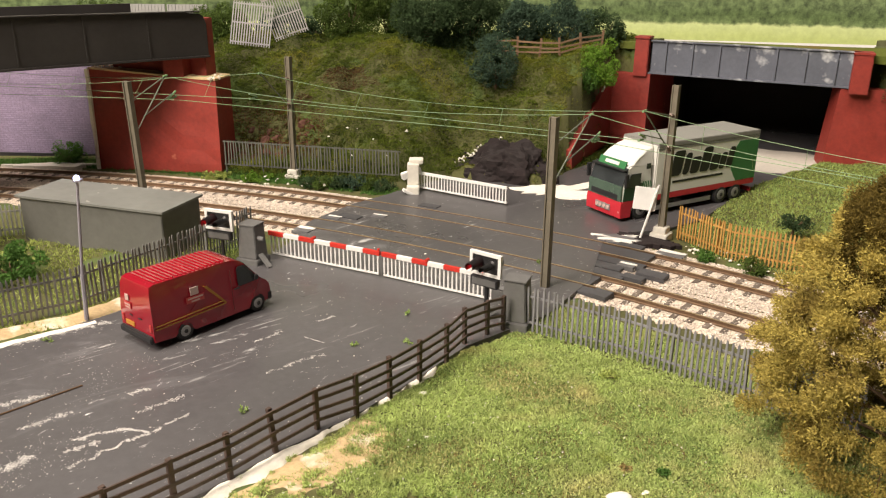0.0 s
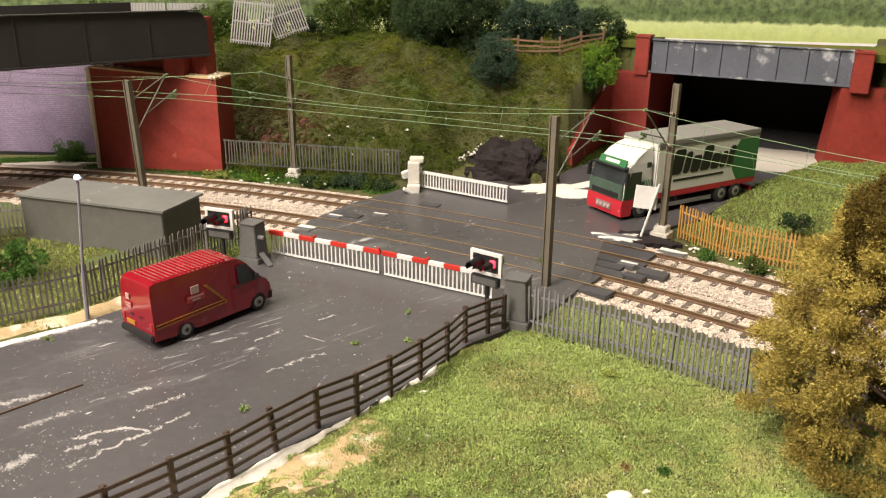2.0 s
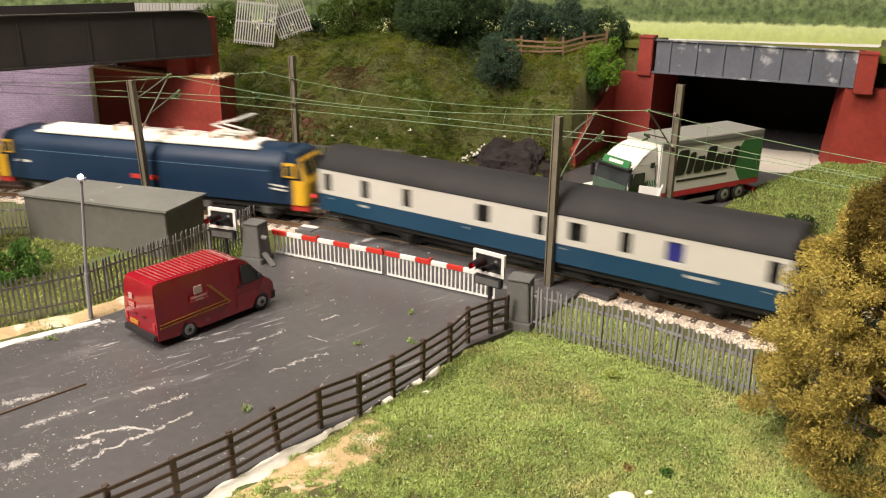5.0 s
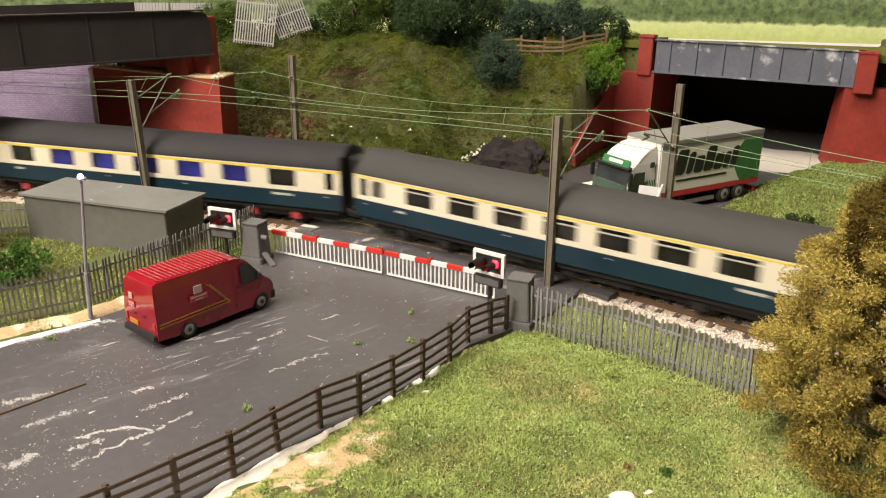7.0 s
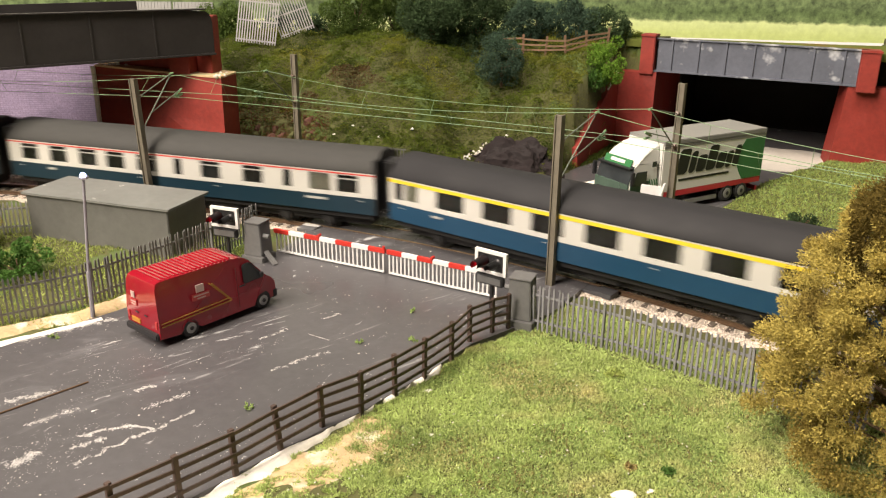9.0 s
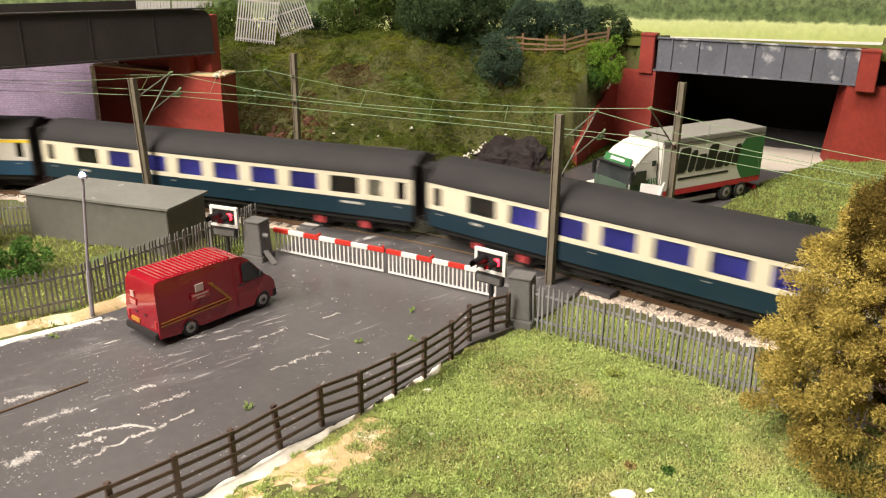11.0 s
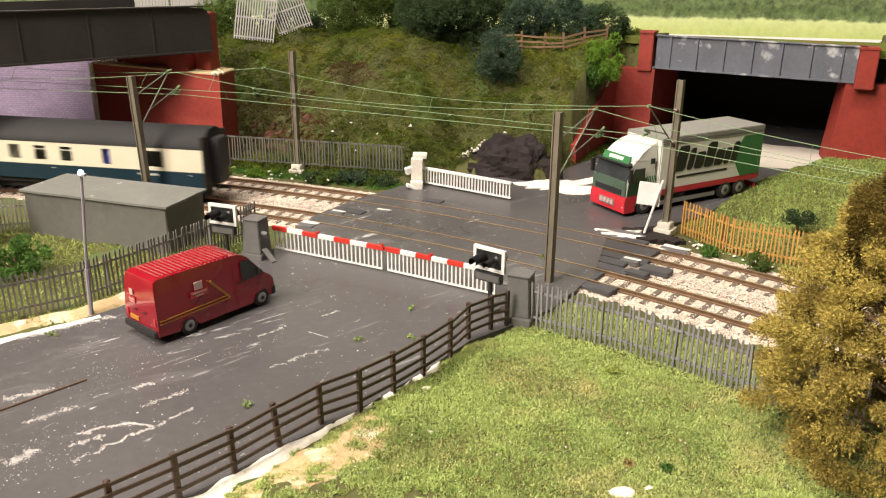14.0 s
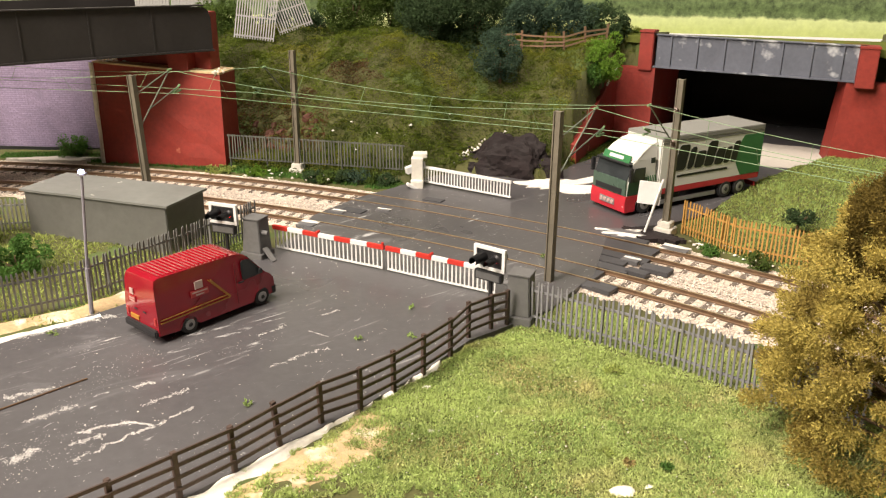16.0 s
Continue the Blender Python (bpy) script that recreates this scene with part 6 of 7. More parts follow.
def build_hill_cover():
    def on_hill(x, y):
        s, d = polar(x, y)
        u, v = bridge_uv(x, y)
        if d < 86 or x > 185 or road_gap(x, y) or (u > -6 and v > -6):
            return False
        if x < -165 and d < 135 and y < 690:
            return False
        return True
    pts = sample(330000, -260, 185, 575, 800, on_hill)
    n = len(pts)
    patch = np.array([noise.noise(Vector((p[0] * 0.02, p[1] * 0.02, p[2] * 0.035))) for p in pts]) + RNG.normal(0, 0.16, n)
    d = RNG.normal(0, 0.7, (n, 3))
    d[:, 2] = RNG.uniform(0.1, 1.0, n)
    d[:, 1] -= 0.35
    pts[:, 2] += RNG.uniform(-0.3, 1.2, n)
    cells = RNG.integers(0, n, 1500)                     # raised clumps
    size = RNG.uniform(1.2, 5.4, 1500)
    who = RNG.integers(0, 1500, 130000)
    off = RNG.normal(size=(130000, 3))
    off /= np.linalg.norm(off, axis=1, keepdims=True)
    off[:, 2] = np.abs(off[:, 2])
    pts = np.concatenate([pts, pts[cells[who]] + off * size[who][:, None] * np.array([1, 1, 0.75])])
    d = np.concatenate([d, off + RNG.normal(0, 0.5, off.shape)])
    patch = np.concatenate([patch, (RNG.normal(0.0, 0.28, 1500))[who] + RNG.normal(0, 0.06, 130000)])
    n = len(pts)
    red = (pts[:, 0] < -95) & (pts[:, 2] < 40) & (pts[:, 2] > 9) & (RNG.random(n) < 0.55)
    wob = np.array([noise.noise(Vector((p[0] * 0.09, p[2] * 0.12, 5))) for p in pts])
    bare = (((pts[:, 0] + 78) / 27) ** 2 + ((pts[:, 2] - 62) / 8) ** 2 < 0.8 + 1.1 * wob) | (((pts[:, 0] + 112) / 18) ** 2 + ((pts[:, 2] - 44) / 6) ** 2 < 0.6 + wob)
    bare &= RNG.random(n) < 0.85
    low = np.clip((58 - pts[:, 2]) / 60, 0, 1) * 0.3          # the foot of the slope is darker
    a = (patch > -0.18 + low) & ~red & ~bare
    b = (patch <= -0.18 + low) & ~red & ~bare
    c = bare
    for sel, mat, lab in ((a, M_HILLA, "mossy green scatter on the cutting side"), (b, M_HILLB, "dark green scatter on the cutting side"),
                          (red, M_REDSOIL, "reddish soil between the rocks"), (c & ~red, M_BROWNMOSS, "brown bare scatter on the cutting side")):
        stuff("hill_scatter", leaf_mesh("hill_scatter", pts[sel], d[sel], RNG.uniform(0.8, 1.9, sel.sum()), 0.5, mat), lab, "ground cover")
    # exposed red rock near the pier
    root = thing("rock_face", Matrix(), "exposed reddish rock face at the foot of the cutting", "rock face")
    for i in range(90):
        x, y = random.uniform(-172, -104), random.uniform(630, 662)
        z = ground_height(x, y)
        bm = bmesh.new()
        bmesh.ops.create_icosphere(bm, subdivisions=2, radius=random.uniform(2.2, 5.2))
        o = Vector((i * 3.1, 0, 0))
        for v in bm.verts:
            v.co *= 1 + 0.45 * noise.noise(v.co * 0.35 + o)
            v.co.y *= 0.7
        part("boulder", bm, M_ROCK if random.random() < 0.6 else M_EARTH, root, at=at(x, y + 1.5, z - 1.5, rz=random.uniform(0, 90)))


build_hill_cover()


def crown_leaves(cx, cy, cz, rx, ry, rz, n, seed, clumps):
    """Leaf centres and directions for an uneven crown of clumps with gaps between them."""
    g = np.random.default_rng(abs(seed))
    dirs = g.normal(size=(clumps, 3))
    dirs /= np.linalg.norm(dirs, axis=1, keepdims=True)
    rad = g.uniform(0.45, 1.0, clumps)[:, None]
    cen = dirs * rad * np.array([rx, ry, rz])
    size = g.uniform(0.22, 0.4, clumps) * min(rx, ry, rz)
    idx = g.integers(0, clumps, n)
    off = g.normal(size=(n, 3))
    off /= np.linalg.norm(off, axis=1, keepdims=True)
    p = cen[idx] + off * (size[idx] * g.uniform(0.5, 1.0, n) ** 0.5)[:, None]
    keep = p[:, 2] > -rz * 0.92
    return p[keep] + np.array([cx, cy, cz]), (off + g.normal(0, 0.5, (n, 3)))[keep]


def build_bush(x, y, z, w, h, mat, label, n=2600, leaf=1.6, seed=1):
    root = thing("bush", at(x, y, z), label, "bush", "bushes of the layout")
    bm = bmesh.new()
    rod(bm, (0, 0, -3), (0, 0, h * 0.45), max(0.5, w * 0.05), 0.3, seg=7)
    for k in range(6):
        a = k * 1.05
        rod(bm, (0, 0, h * 0.15), (math.cos(a) * w * 0.3, math.sin(a) * w * 0.3, h * 0.6), 0.45, 0.15, seg=5)
    part("stem", bm, M_BARK, root)
    p, d = crown_leaves(0, 0, h * 0.5, w / 2, w / 2, h / 2, n, seed, 42)
    ob = new("crown", leaf_mesh("crown", p, d, RNG.uniform(leaf * 0.7, leaf * 1.5, len(p)), leaf * 0.75, mat))
    ob.parent = root


M_LEAFD = tint("leaf_dark", (0.046, 0.078, 0.032), 0.35)
M_LEAFM = tint("leaf_mid", (0.08, 0.125, 0.026), 0.35)
M_LEAFB = tint("leaf_bright", (0.14, 0.26, 0.03), 0.3)
M_LEAFT = tint("leaf_teal", (0.052, 0.09, 0.058), 0.35)

for args in (
    (-84, 768, 84, 60, 60, M_LEAFM, "mid-green bush on the crest of the cutting"), (-50, 790, 80, 54, 62, M_LEAFM, "mid-green bush on the crest of the cutting"),
    (-116, 776, 84, 34, 20, M_LEAFD, "low dark green bush on the crest"), (-12, 738, 80, 66, 60, M_LEAFD, "dark green bush on the crest of the cutting"),
    (26, 744, 76, 60, 62, M_LEAFD, "dark green bush on the crest of the cutting"), (46, 678, 56, 40, 44, M_LEAFT, "dense dark blue-green bush on the slope"),
    (72, 744, 78, 56, 48, M_LEAFT, "blue-green bush behind the hill fence"), (110, 748, 78, 58, 46, M_LEAFT, "blue-green bush behind the hill fence"),
    (142, 738, 82, 46, 36, M_LEAFD, "dark bush beside the road bridge"), (131, 684, 54, 34, 46, M_LEAFB, "bright green bush beside the bridge wing wall"),
    (122, 678, 52, 24, 26, M_LEAFO, "green bush under the bridge wing wall"), (-218, 770, 88, 26, 26, M_LEAFM, "green bush behind the bridge pier"),
    (-194, 700, 86, 22, 30, M_LEAFM, "green bush beside the bridge pilaster"), (-300, 640, -1, 28, 17, M_LEAFO, "round green bush at the purple wall"),
    (-345, 860, 60, 60, 60, M_LEAFM, "green bush behind the girder bridge"), (-205, 806, 66, 62, 44, M_LEAFM, "green bush behind the loose panels"),
    (-152, 812, 66, 60, 42, M_LEAFT, "blue-green bush behind the loose panels"),
    (366, 640, 40, 40, 40, M_LEAFD, "dark bush beside the bridge pier"),
    (-97, 580, -3, 16, 8, M_LEAFD, "low dark shrub at the trackside fence"), (-86, 577, -3, 20, 9, M_LEAFM, "low green shrub at the trackside fence"),
    (-74, 577, -3, 18, 10, M_LEAFD, "low dark shrub at the trackside fence"), (-63, 572, -3, 20, 11, M_LEAFT, "low blue-green shrub at the trackside fence"),
    (-52, 573, -3, 18, 9, M_LEAFM, "low green shrub at the trackside fence"), (-41, 569, -3, 18, 10, M_LEAFD, "low dark shrub at the trackside fence"),
    (-140, 600, -3, 30, 6, M_LEAFB, "low bright moss beside the pier"), (-172, 604, -3, 26, 5, M_BANK, "low green moss beside the pier"), (171, 411, -3, 15, 10, M_LEAFM, "small green shrub beside the rails"),
    (152, 432, -3, 12, 6, M_LEAFO, "small green shrub beside the rails"), (209, 452, 10, 20, 10, M_LEAFD, "small dark shrub on the grass bank"),
    (-224, 394, -2, 44, 17, M_LEAFO, "leafy green shrub behind the palisade fence"), (-268, 436, -2, 26, 40, M_OLIVE, "olive shrub beside the hut"),
    (138, 205, 0, 12, 6, M_BLADE2, "small green tuft in the field"), (74, 224, -0.5, 5, 3.5, M_LEAFO, "small dark tuft in the field"), (56, 232, -0.5, 6, 3, M_BANK, "small green tuft in the field"),
    (62, 226, -0.5, 4, 4, M_STRAW, "small dry tuft in the field"), (70, 292, -1, 9, 2.5, M_BANK, "low green tuft in the field"),
):
    x, y, z, w, h, mat, lab = args
    build_bush(*args, n=int((1200 if w > 10 else 260) + w * h * 6), leaf=0.8 + w * 0.011, seed=int(abs(x * 7 + y)))


def build_tree():
    """A bushy olive tree: trunk, limbs, and sprays of fine foam foliage."""
    root = thing("olive_tree", at(157, 238, -1), "large bushy olive-gold tree in the field", "tree")
    bm = bmesh.new()
    rod(bm, (0, 0, -2), (1, 1, 40), 3.2, 2.0, 12)
    rod(bm, (1, 1, 40), (0, 0, 92), 2.0, 0.6, 10)
    part("trunk", bm, M_BARK, root)
    g = np.random.default_rng(5)
    tips = []
    for k in range(480):
        z = g.uniform(2, 104)
        r = 47 * (1 - (max(0, z - 30) / 80) ** 2.3) * (0.82 + 0.18 * min(1, z / 14))
        a = g.uniform(0, 6.283)
        q = g.uniform(0.35, 1.0) ** 0.5
        wob = 1 + 0.16 * noise.noise(Vector((math.cos(a) * 2, math.sin(a) * 2, z * 0.06)))
        tips.append((math.cos(a) * r * q * wob, math.sin(a) * r * q * wob, z))
    for k in range(0, 480, 14):
        bm = bmesh.new()
        t = tips[k]
        rod(bm, (0, 0, t[2] * 0.7), t, 0.8, 0.25, 5)
        part("limb", bm, M_BARK, root)
    cs, ds, ci, di = [], [], [], []
    for t in tips:
        t = np.array(t)
        size = g.uniform(3.6, 7.4)
        n = 820
        off = g.normal(size=(n, 3)) * np.array([1, 1, 0.42])
        off *= (g.random((n, 1)) ** 0.5) * size / (np.linalg.norm(off, axis=1, keepdims=True) + 1e-9)
        cs.append(t + off)
        off[:, 2] -= 0.05 * (off[:, 0] ** 2 + off[:, 1] ** 2) / 2      # sprays droop at their ends
        ds.append(off * 0.4 + g.normal(0, 2.0, (n, 3)) + t * np.array([0.05, 0.05, 0]) + np.array([0, 0, 1.2]))
    c, d = np.concatenate(cs), np.concatenate(ds)
    c[:, 2] = np.maximum(c[:, 2], 1.0)
    # leaves near the trunk take the colour with shade painted in
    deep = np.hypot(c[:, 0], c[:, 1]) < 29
    for sel, mat, nm in ((~deep, M_OLIVE, "crown"), (deep, M_OLIVESHADE, "inner_crown")):
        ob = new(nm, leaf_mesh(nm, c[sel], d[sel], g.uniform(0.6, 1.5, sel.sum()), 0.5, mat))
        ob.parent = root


build_tree()


def build_ballast():
    """Loose pale stones over both beds where the camera sees them."""
    pts = []
    for i in range(84000):
        s = random.uniform(-250, 420)
        if -66 < s < 84:
            continue
        o = random.uniform(-27, 78)
        t = o if o < 25 else o - SPACE
        if abs(abs(t) - 8.25) < 1.3 or (o > 25 and t > 27):
            continue
        z = -2.6 if abs(t) < 19 else (-2.6 - 0.3 * (abs(t) - 19))
        if 19 < o < 31:
            z = -2.6
        p = track(s, o, z + random.uniform(0.0, 0.5))
        if abs(t) < 15.5 and random.random() < 0.45:
            continue
        pts.append(p)
    stuff("ballast_stones", chunk_mesh("ballast_stones", pts, RNG.uniform(0.35, 0.78, len(pts)), M_BALLAST), "pale cream and grey loose ballast stones", "ballast")


build_ballast()


M_WORN = material("worn_plaster", (0.5, 0.49, 0.48), 0.7, vary=0.25, grain=0.6, coarse=0.05, bump=0.0, island=0.4)
M_PLASTER2 = material("grey_plaster", (0.5, 0.47, 0.42), 0.9, vary=0.15, grain=0.3, coarse=0.03, bump=0.4)


def flat_patch(name, centre, rx, ry, rz, mat, label, z, thick=0.4, seed=0, rough=0.35):
    """An irregular low patch lying on the surface."""
    bm = bmesh.new()
    n = 40
    pts = []
    for i in range(n):
        a = 2 * math.pi * i / n
        k = 1 + rough * noise.noise(Vector((math.cos(a) * 1.7 + seed, math.sin(a) * 1.7, seed))) + 0.5 * rough * noise.noise(
            Vector((math.cos(a) * 6, math.sin(a) * 6 + seed, 2)))
        pts.append((rx * k * math.cos(a), ry * k * math.sin(a)))
    prism(bm, pts, -thick, 0)
    return solid(name, bm, mat, label, "ground patch", kind="structure", m=at(centre[0], centre[1], z, rz=rz), bevel=0.1)


flat_patch("plaster_patch", (87, 568), 31, 18, 12, M_PLASTER, "bare white plaster beside the road", 0.15, 3, 3, 1.0)
flat_patch("plaster_patch", (284, 664), 62, 40, -28, M_PLASTER2, "pale bare plaster road in the bridge opening", 0.1, 3, 4)


def ribbon(name, path, left, right, mat, label, z, seed, wob=2.0):
    """A ragged-edged strip that follows a path."""
    verts, faces = [], []
    pts = []
    for (x0, y0), (x1, y1) in zip(path, path[1:]):
        n = max(2, int(math.hypot(x1 - x0, y1 - y0) / 2.5))
        for i in range(n):
            pts.append((x0 + (x1 - x0) * i / n, y0 + (y1 - y0) * i / n))
    pts.append(path[-1])
    for i, (x, y) in enumerate(pts):
        xa, ya = pts[max(0, i - 1)]
        xb, yb = pts[min(len(pts) - 1, i + 1)]
        q = math.hypot(xb - xa, yb - ya)
        nx, ny = -(yb - ya) / q, (xb - xa) / q
        a = left + wob * noise.noise(Vector((x * 0.12, y * 0.12, seed)))
        b = right * (0.05 + 3.0 * smoothstep(270, 212, y) if wob == 4.5 else 1) + wob * noise.noise(Vector((x * 0.12, y * 0.12, seed + 7)))
        for k in range(5):
            o = a + (b - a) * k / 4
            px, py = x + nx * o, y + ny * o
            bumpy = 0 if k in (0, 4) else 0.2 + 0.3 * noise.noise(Vector((px * 0.25, py * 0.25, seed)))
            verts.append((px, py, z + bumpy - (1.5 if k in (0, 4) else 0)))
    for i in range(len(pts) - 1):
        for k in range(4):
            faces.append((i * 5 + k, i * 5 + k + 1, i * 5 + k + 6, i * 5 + k + 5))
    me = soup(name, verts, faces, mat)
    for p in me.polygons:
        p.use_smooth = True
    return tagged(new(name, me), label, "verge", kind="structure")


ribbon("plaster_verge", [(-126, 168), (-81, 208), (-56, 237), (-30, 262), (-7, 289), (11, 320), (28, 334)], 0.5, -3.2, M_PLASTER,
       "bare white plaster edge beside the timber fence", -0.6, 1, 4.5)
ribbon("sandy_verge", [(-110, 165), (-76, 200), (-50, 228), (-34, 248), (-22, 266)], 6, -22, M_SAND, "sandy bare corner of the field", -1.0, 5, 5)
ribbon("sandy_verge", [(-260, 296), (-205, 318), (-165, 346), (-140, 382), (-118, 414)], 9, -5.5, M_SAND, "sandy verge between palisade and road", 0.2, 2, 2.5)
ribbon("plaster_verge", [(-260, 288), (-203, 311), (-161, 343)], -2, -7, M_PLASTER, "thin white plaster line along the road edge", 0.1, 8, 1.5)


flat_patch("plaster_patch", (-308, 631), 30, 6, 2, M_PLASTER2, "grey plaster left bare at the wall's foot", 0.2, 5, 6, 0.95)
flat_patch("earth_patch", (129, 459), 17, 9, -30, M_PEAT, "dark bare earth beside the mast foot", 0.05, 3, 9, 0.9)
flat_patch("plaster_patch", (109, 463), 13, 8, -20, M_SCUFF, "scuffed plaster beside the rails", 0.12, 2, 15, 0.7)


def build_mound():
    """Dark peat heap cut into the slope, with a torn white plaster rim."""
    root = thing("peat_mound", at(46, 606, -2, rz=-28), "dark brown bare earth heap with a torn white plaster rim", "earth mound")
    bm = bmesh.new()
    bmesh.ops.create_icosphere(bm, subdivisions=5, radius=1.0)
    for v in bm.verts:
        c = v.co.copy()
        k = 1 + 0.22 * noise.noise(c * 2.2) + 0.12 * noise.noise(c * 6) + 0.06 * noise.noise(c * 17)
        v.co = Vector((c.x * 43 * k, c.y * 18 * k, c.z * 32 * k * (0.55 + 0.45 * smoothstep(-0.9, 0.4, c.x))))
    part("mound_body", bm, M_PEAT, root, smooth=False)
    for i in range(80):
        t = i / 79
        bm = bmesh.new()
        bmesh.ops.create_icosphere(bm, subdivisions=1, radius=random.uniform(0.4, 1.3))
        for v in bm.verts:
            v.co *= random.uniform(0.4, 1.5)
        part("plaster_chip", bm, M_PLASTER if i % 3 else M_PEAT, root, at=at(-41 + 40 * t + random.uniform(-4, 3), -9 + 10 * t + random.uniform(-2, 2), 6 + 24 * t + random.gauss(0, 1.5)))


build_mound()


def build_hill_fences():
    root = thing("timber_fence", Matrix(), "old brown timber fence on the crest of the cutting", "fence")
    pts = [(48, 716), (66, 710), (84, 700), (100, 694), (118, 698), (136, 702)]
    for i, (x, y) in enumerate(pts):
        z = ground_height(x, y)
        part("post", boxed(-0.9, 0.9, -0.8, 0.8, -3, 16), M_OLDWOOD, root, at=at(x, y, z, random.uniform(-5, 5), random.uniform(-4, 4)))
        if i:
            x0, y0 = pts[i - 1]
            z0 = ground_height(x0, y0)
            for h in (4, 8, 12):
                bm = bmesh.new()
                bar(bm, (x0, y0 - 1, z0 + h + random.uniform(-1, 1)), (x, y - 1, z + h + random.uniform(-1, 1)), 0.6, 1.4)
                part("rail", bm, M_OLDWOOD, root)
    for x, y, z, rz, ry, rx, w, h in ((-188, 742, 84, -8, 5, -14, 36, 38), (-147, 744, 86, 12, -18, -10, 30, 38)):
        root = thing("fence_panel", at(x, y, z, rx, ry, rz), "loose pale grey railing panel leaning on the crest", "fence panel", "loose fence panels")
        for zz in (2, h * 0.5, h - 2.5):
            part("rail", boxed(0, w, -0.4, 0.4, zz, zz + 1.2), M_PALEFENCE, root)
        n = int(w / 2.3)
        pale = mesh_of("pale", boxed(-0.5, 0.5, -0.75, -0.4, 0, h), M_PALEFENCE)
        for i in range(n + 1):
            shared("pale", pale, root, at(w * i / n, 0, 0))
    for x, y, z, w in ((-300, 800, 70, 36), (-262, 800, 70, 38)):
        root = thing("fence_panel", at(x, y, z, -8, 0, 2), "pale grey railing panel behind the girder bridge", "fence panel", "loose fence panels")
        part("sheet", boxed(0, w, 0, 1, 0, 44), M_PALEFENCE, root)
        pale = mesh_of("pale", boxed(-0.6, 0.6, -0.6, 0, 0, 44), M_PALEFENCE)
        for i in range(12):
            shared("pale", pale, root, at(1 + (w - 2) * i / 11, 0, 0))


M_OLDWOOD = material("old_wood", (0.17, 0.105, 0.06), 0.85, vary=0.3, grain=0.5, coarse=0.06, bump=0.3)
build_hill_fences()


STREAKS = (
    (((-128, 243.6), (-113.5, 251), (-103.2, 248.9)), 420, 0.5), (((-122.4, 227), (-109, 243), (-103, 248.2)), 260, 0.4), (((-103, 248.2), (-92, 261.5)), 110, 0.4),
    (((-144, 225.6), (-138, 234.3)), 260, 1.1), (((-165, 266), (-150, 274.7)), 220, 0.9), (((-119.6, 275), (-113.6, 279.6)), 110, 0.5), (((-128, 236), (-118, 243)), 120, 0.6),
    (((-81, 320), (-71, 331.4)), 90, 0.35), (((-57, 341.8), (-49, 348)), 60, 0.3), (((-59.8, 325.8), (-50.5, 320.4)), 60, 0.3), (((-70, 292.5), (-60, 302), (-49, 309.7)), 110, 0.5),
    (((-166, 331.6), (-152, 340)), 240, 1.0), (((-185, 316), (-166, 331)), 260, 1.0), (((-150, 250), (-136, 262)), 130, 0.8), (((-112, 262), (-96, 276)), 90, 0.7),
)


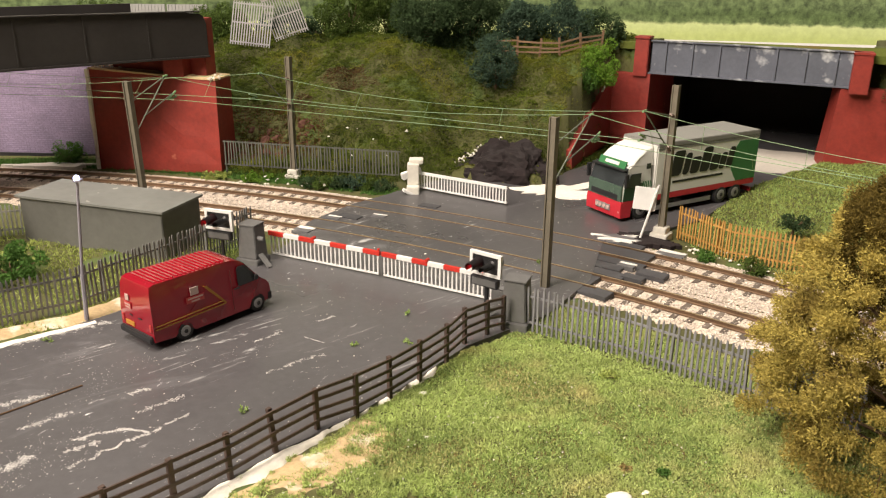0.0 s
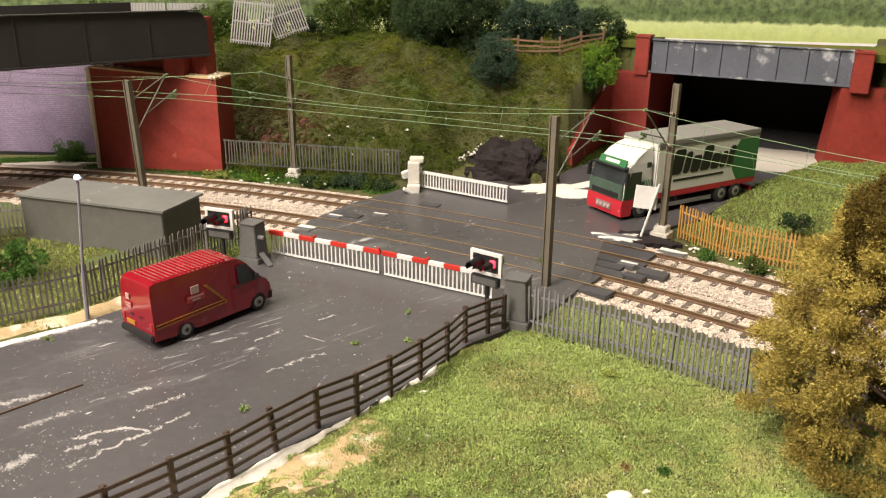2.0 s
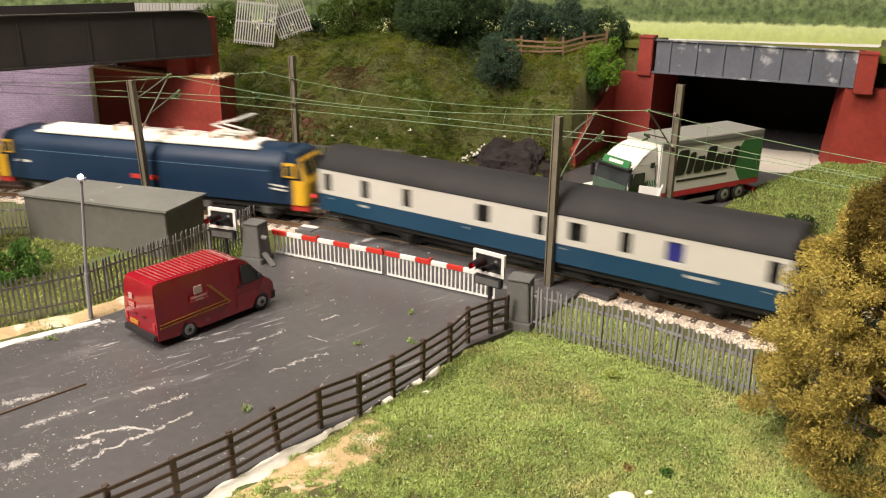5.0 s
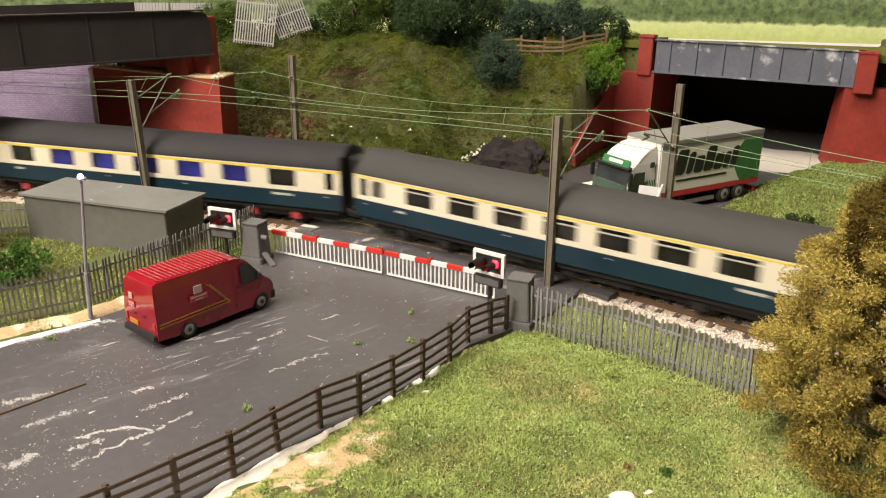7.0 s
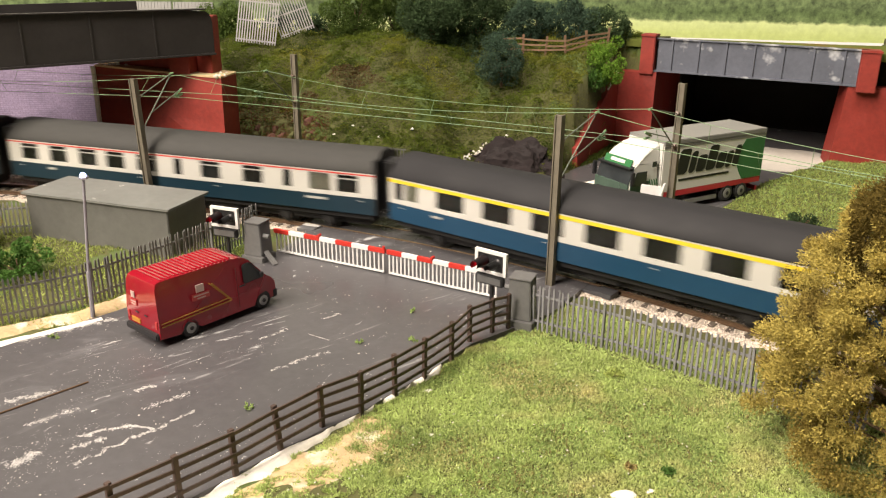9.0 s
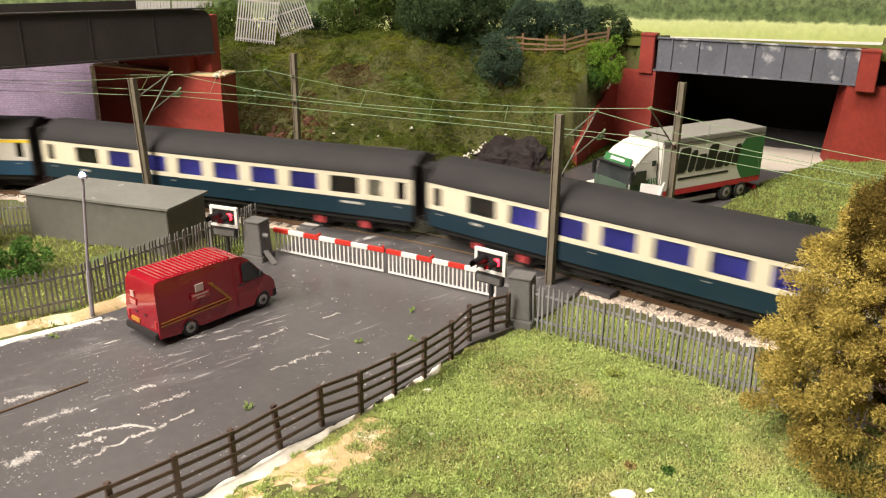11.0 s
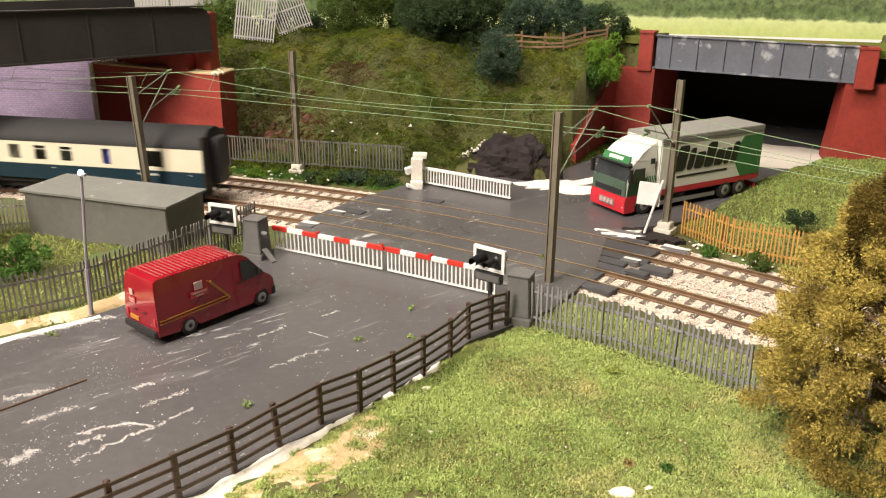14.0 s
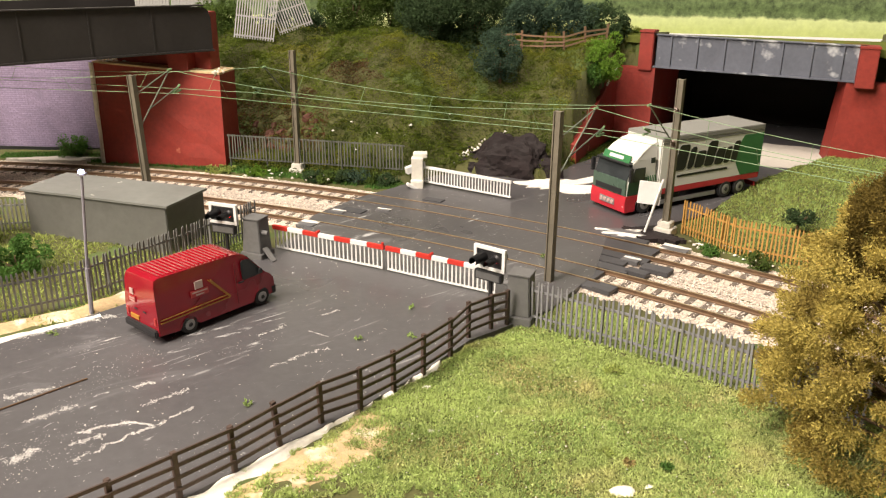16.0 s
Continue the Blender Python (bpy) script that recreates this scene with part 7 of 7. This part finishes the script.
def build_litter():
    """Chips, weeds and a dropped rod on the road, plaster lumps in the grass."""
    pts = []
    for i in range(2600):
        x, y = random.uniform(-190, 110), random.uniform(180, 540)
        if inside(x, y, ROAD) and (noise.noise(Vector((x * 0.04, y * 0.04, 4))) > -0.02):
            pts.append((x, y, -0.1))
    k = np.array(pts)
    stuff("plaster_chips", chunk_mesh("plaster_chips", k, RNG.uniform(0.12, 0.36, len(k)) * (1 + (RNG.random(len(k)) > 0.96)), M_PLASTER, 0.4),
          "tiny white plaster chips scattered on the road", "debris")
    flakes, size = [], []                      # white streaks where the paint has worn to the plaster
    for path, count, spread in STREAKS:
        for i in range(count * 5):
            q = random.random() * (len(path) - 1)
            j = int(q)
            (xa, ya), (xb, yb) = path[j], path[j + 1]
            g = q - j
            wide = noise.noise(Vector((xa + g * 7, ya, 3)))
            if wide < random.uniform(-0.5, 0.3):
                continue
            k = random.gauss(0, spread) * (0.5 + 2.5 * abs(wide)) + 1.6 * noise.noise(Vector((xa + g * 5, ya, 8)))
            flakes.append((xa + (xb - xa) * g + k, ya + (yb - ya) * g - k * 0.6 + random.gauss(0, spread * 0.3), -0.17))
            size.append(1.2)
    for i in range(5000):
        x, y = random.uniform(-190, -70), random.uniform(200, 345)
        if inside(x, y, ROAD) and noise.noise(Vector(((x - y) * 0.06, (x + y) * 0.016, 21))) > 0.16 + 0.004 * max(0, x + 130):
            flakes.append((x, y, -0.18))
            size.append(random.uniform(0.4, 1.3))
    stuff("plaster_scuffs", chunk_mesh("plaster_scuffs", flakes, np.random.default_rng(3).uniform(0.07, 0.3, len(flakes)) * size, M_WORN, 0.06),
          "white plaster streaks worn through the grey road paint", "wear")
    pts = [track(random.uniform(-260, -90), random.uniform(76, 96), random.uniform(-3, -1)) for i in range(150)]
    pts += [(random.uniform(-150, -30), random.uniform(570, 600), 1) for i in range(40)]
    pts += [Vector((x, y, ground_height(x, y) + 0.4)) for x, y in ((random.uniform(-100, 60), random.uniform(600, 660)) for i in range(24))]
    stuff("plaster_lumps", chunk_mesh("plaster_lumps", pts, RNG.uniform(0.5, 1.7, len(pts)), M_PLASTER, 0.6), "white plaster lumps by the fences", "debris")
    for i, (x, y, s) in enumerate(((57, 211, 4.2), (-6, 279, 2.0), (-4, 248, 1.8), (66, 214, 1.6), (14, 326, 1.8))):
        bm = bmesh.new()
        bmesh.ops.create_icosphere(bm, subdivisions=2, radius=s)
        for v in bm.verts:
            v.co *= 1 + 0.4 * noise.noise(v.co * 0.5 + Vector((i * 5, 0, 0)))
            v.co.z *= 0.35
            v.co.y *= 0.6
        solid("plaster_lump", bm, M_PLASTER, "broken white plaster lump lying in the grass", "stone", "plaster lumps",
              m=at(x, y, ground_height(x, y) + s * 0.15, rz=random.uniform(-40, 40)))
    bm = bmesh.new()
    rod(bm, (-22, 0, 0.3), (22, 0, 0.3), 0.35, seg=6)
    solid("dropped_rod", bm, M_RAIL, "thin rusty wire lying on the road", "wire", m=at(-155.5, 265.2, -0.1, rz=46))
    for x, y in ((-36.8, 318), (-14, 351), (-13, 321), (-72.8, 263), (-171, 319), (56, 420)):
        p, d = crown_leaves(0, 0, 0.8, 2.4, 2.0, 1.0, 70, int(x * 3 + y), 6)
        ob = new("weed", leaf_mesh("weed", p, d, 1.0, 0.7, M_BLADE2))
        ob.matrix_basis = at(x, y, -0.2)
        tagged(ob, "small green weed growing on the road", "weed", "weeds on the road")


build_litter()


# ---------------------------------------------------------------- movement
def train_head(t):
    """How far along the line (mm) the locomotive's nose has come."""
    def poly(q):
        q -= 9.0
        return (((-0.0802 * q - 0.4434) * q - 0.1015) * q + 275.454) * q + 1444.2
    if t < 3.5:
        return poly(3.5) - 266.0 * (3.5 - t)
    if t > 14.6:
        return poly(14.6) + 190.0 * (t - 14.6)
    return poly(t)


def on_track(s, base):
    """A vehicle whose middle is at s, carried by two pivots base mm apart."""
    a, b = track(s - base / 2), track(s + base / 2)
    c = (a + b) / 2
    return at(c.x, c.y, 0.2, rz=math.degrees(math.atan2(b.y - a.y, b.x - a.x)))


# middles of the times at which the crossing lamps on the one side show
FLASHES = [-0.42, 0.4, 1.2, 2.05, 2.88, 3.7, 4.52, 5.34, 6.15, 6.96, 7.78, 8.59, 9.4, 10.2, 10.98, 11.76, 12.58, 13.4, 14.2, 15.0, 15.8]


def motions():
    for ball, lx, z, i in LAMPS:
        rows = []
        for k in range(161):
            t = k / 10
            lit = min(abs(t - c - (0 if i else 0.42)) for c in FLASHES) < 0.14
            rows.append((t, at(lx, 1.5, z + 0.4, 0 if lit else 86)))
        walk(ball, rows)
    times = [0.5 * i for i in range(33)]
    walk(LOCO, [(t, on_track(train_head(t) - 117, 132)) for t in times])
    for i, coach in enumerate(COACHES):
        walk(coach, [(t, on_track(train_head(t) - 240 - 286 * i - 143, 176)) for t in times])


motions()
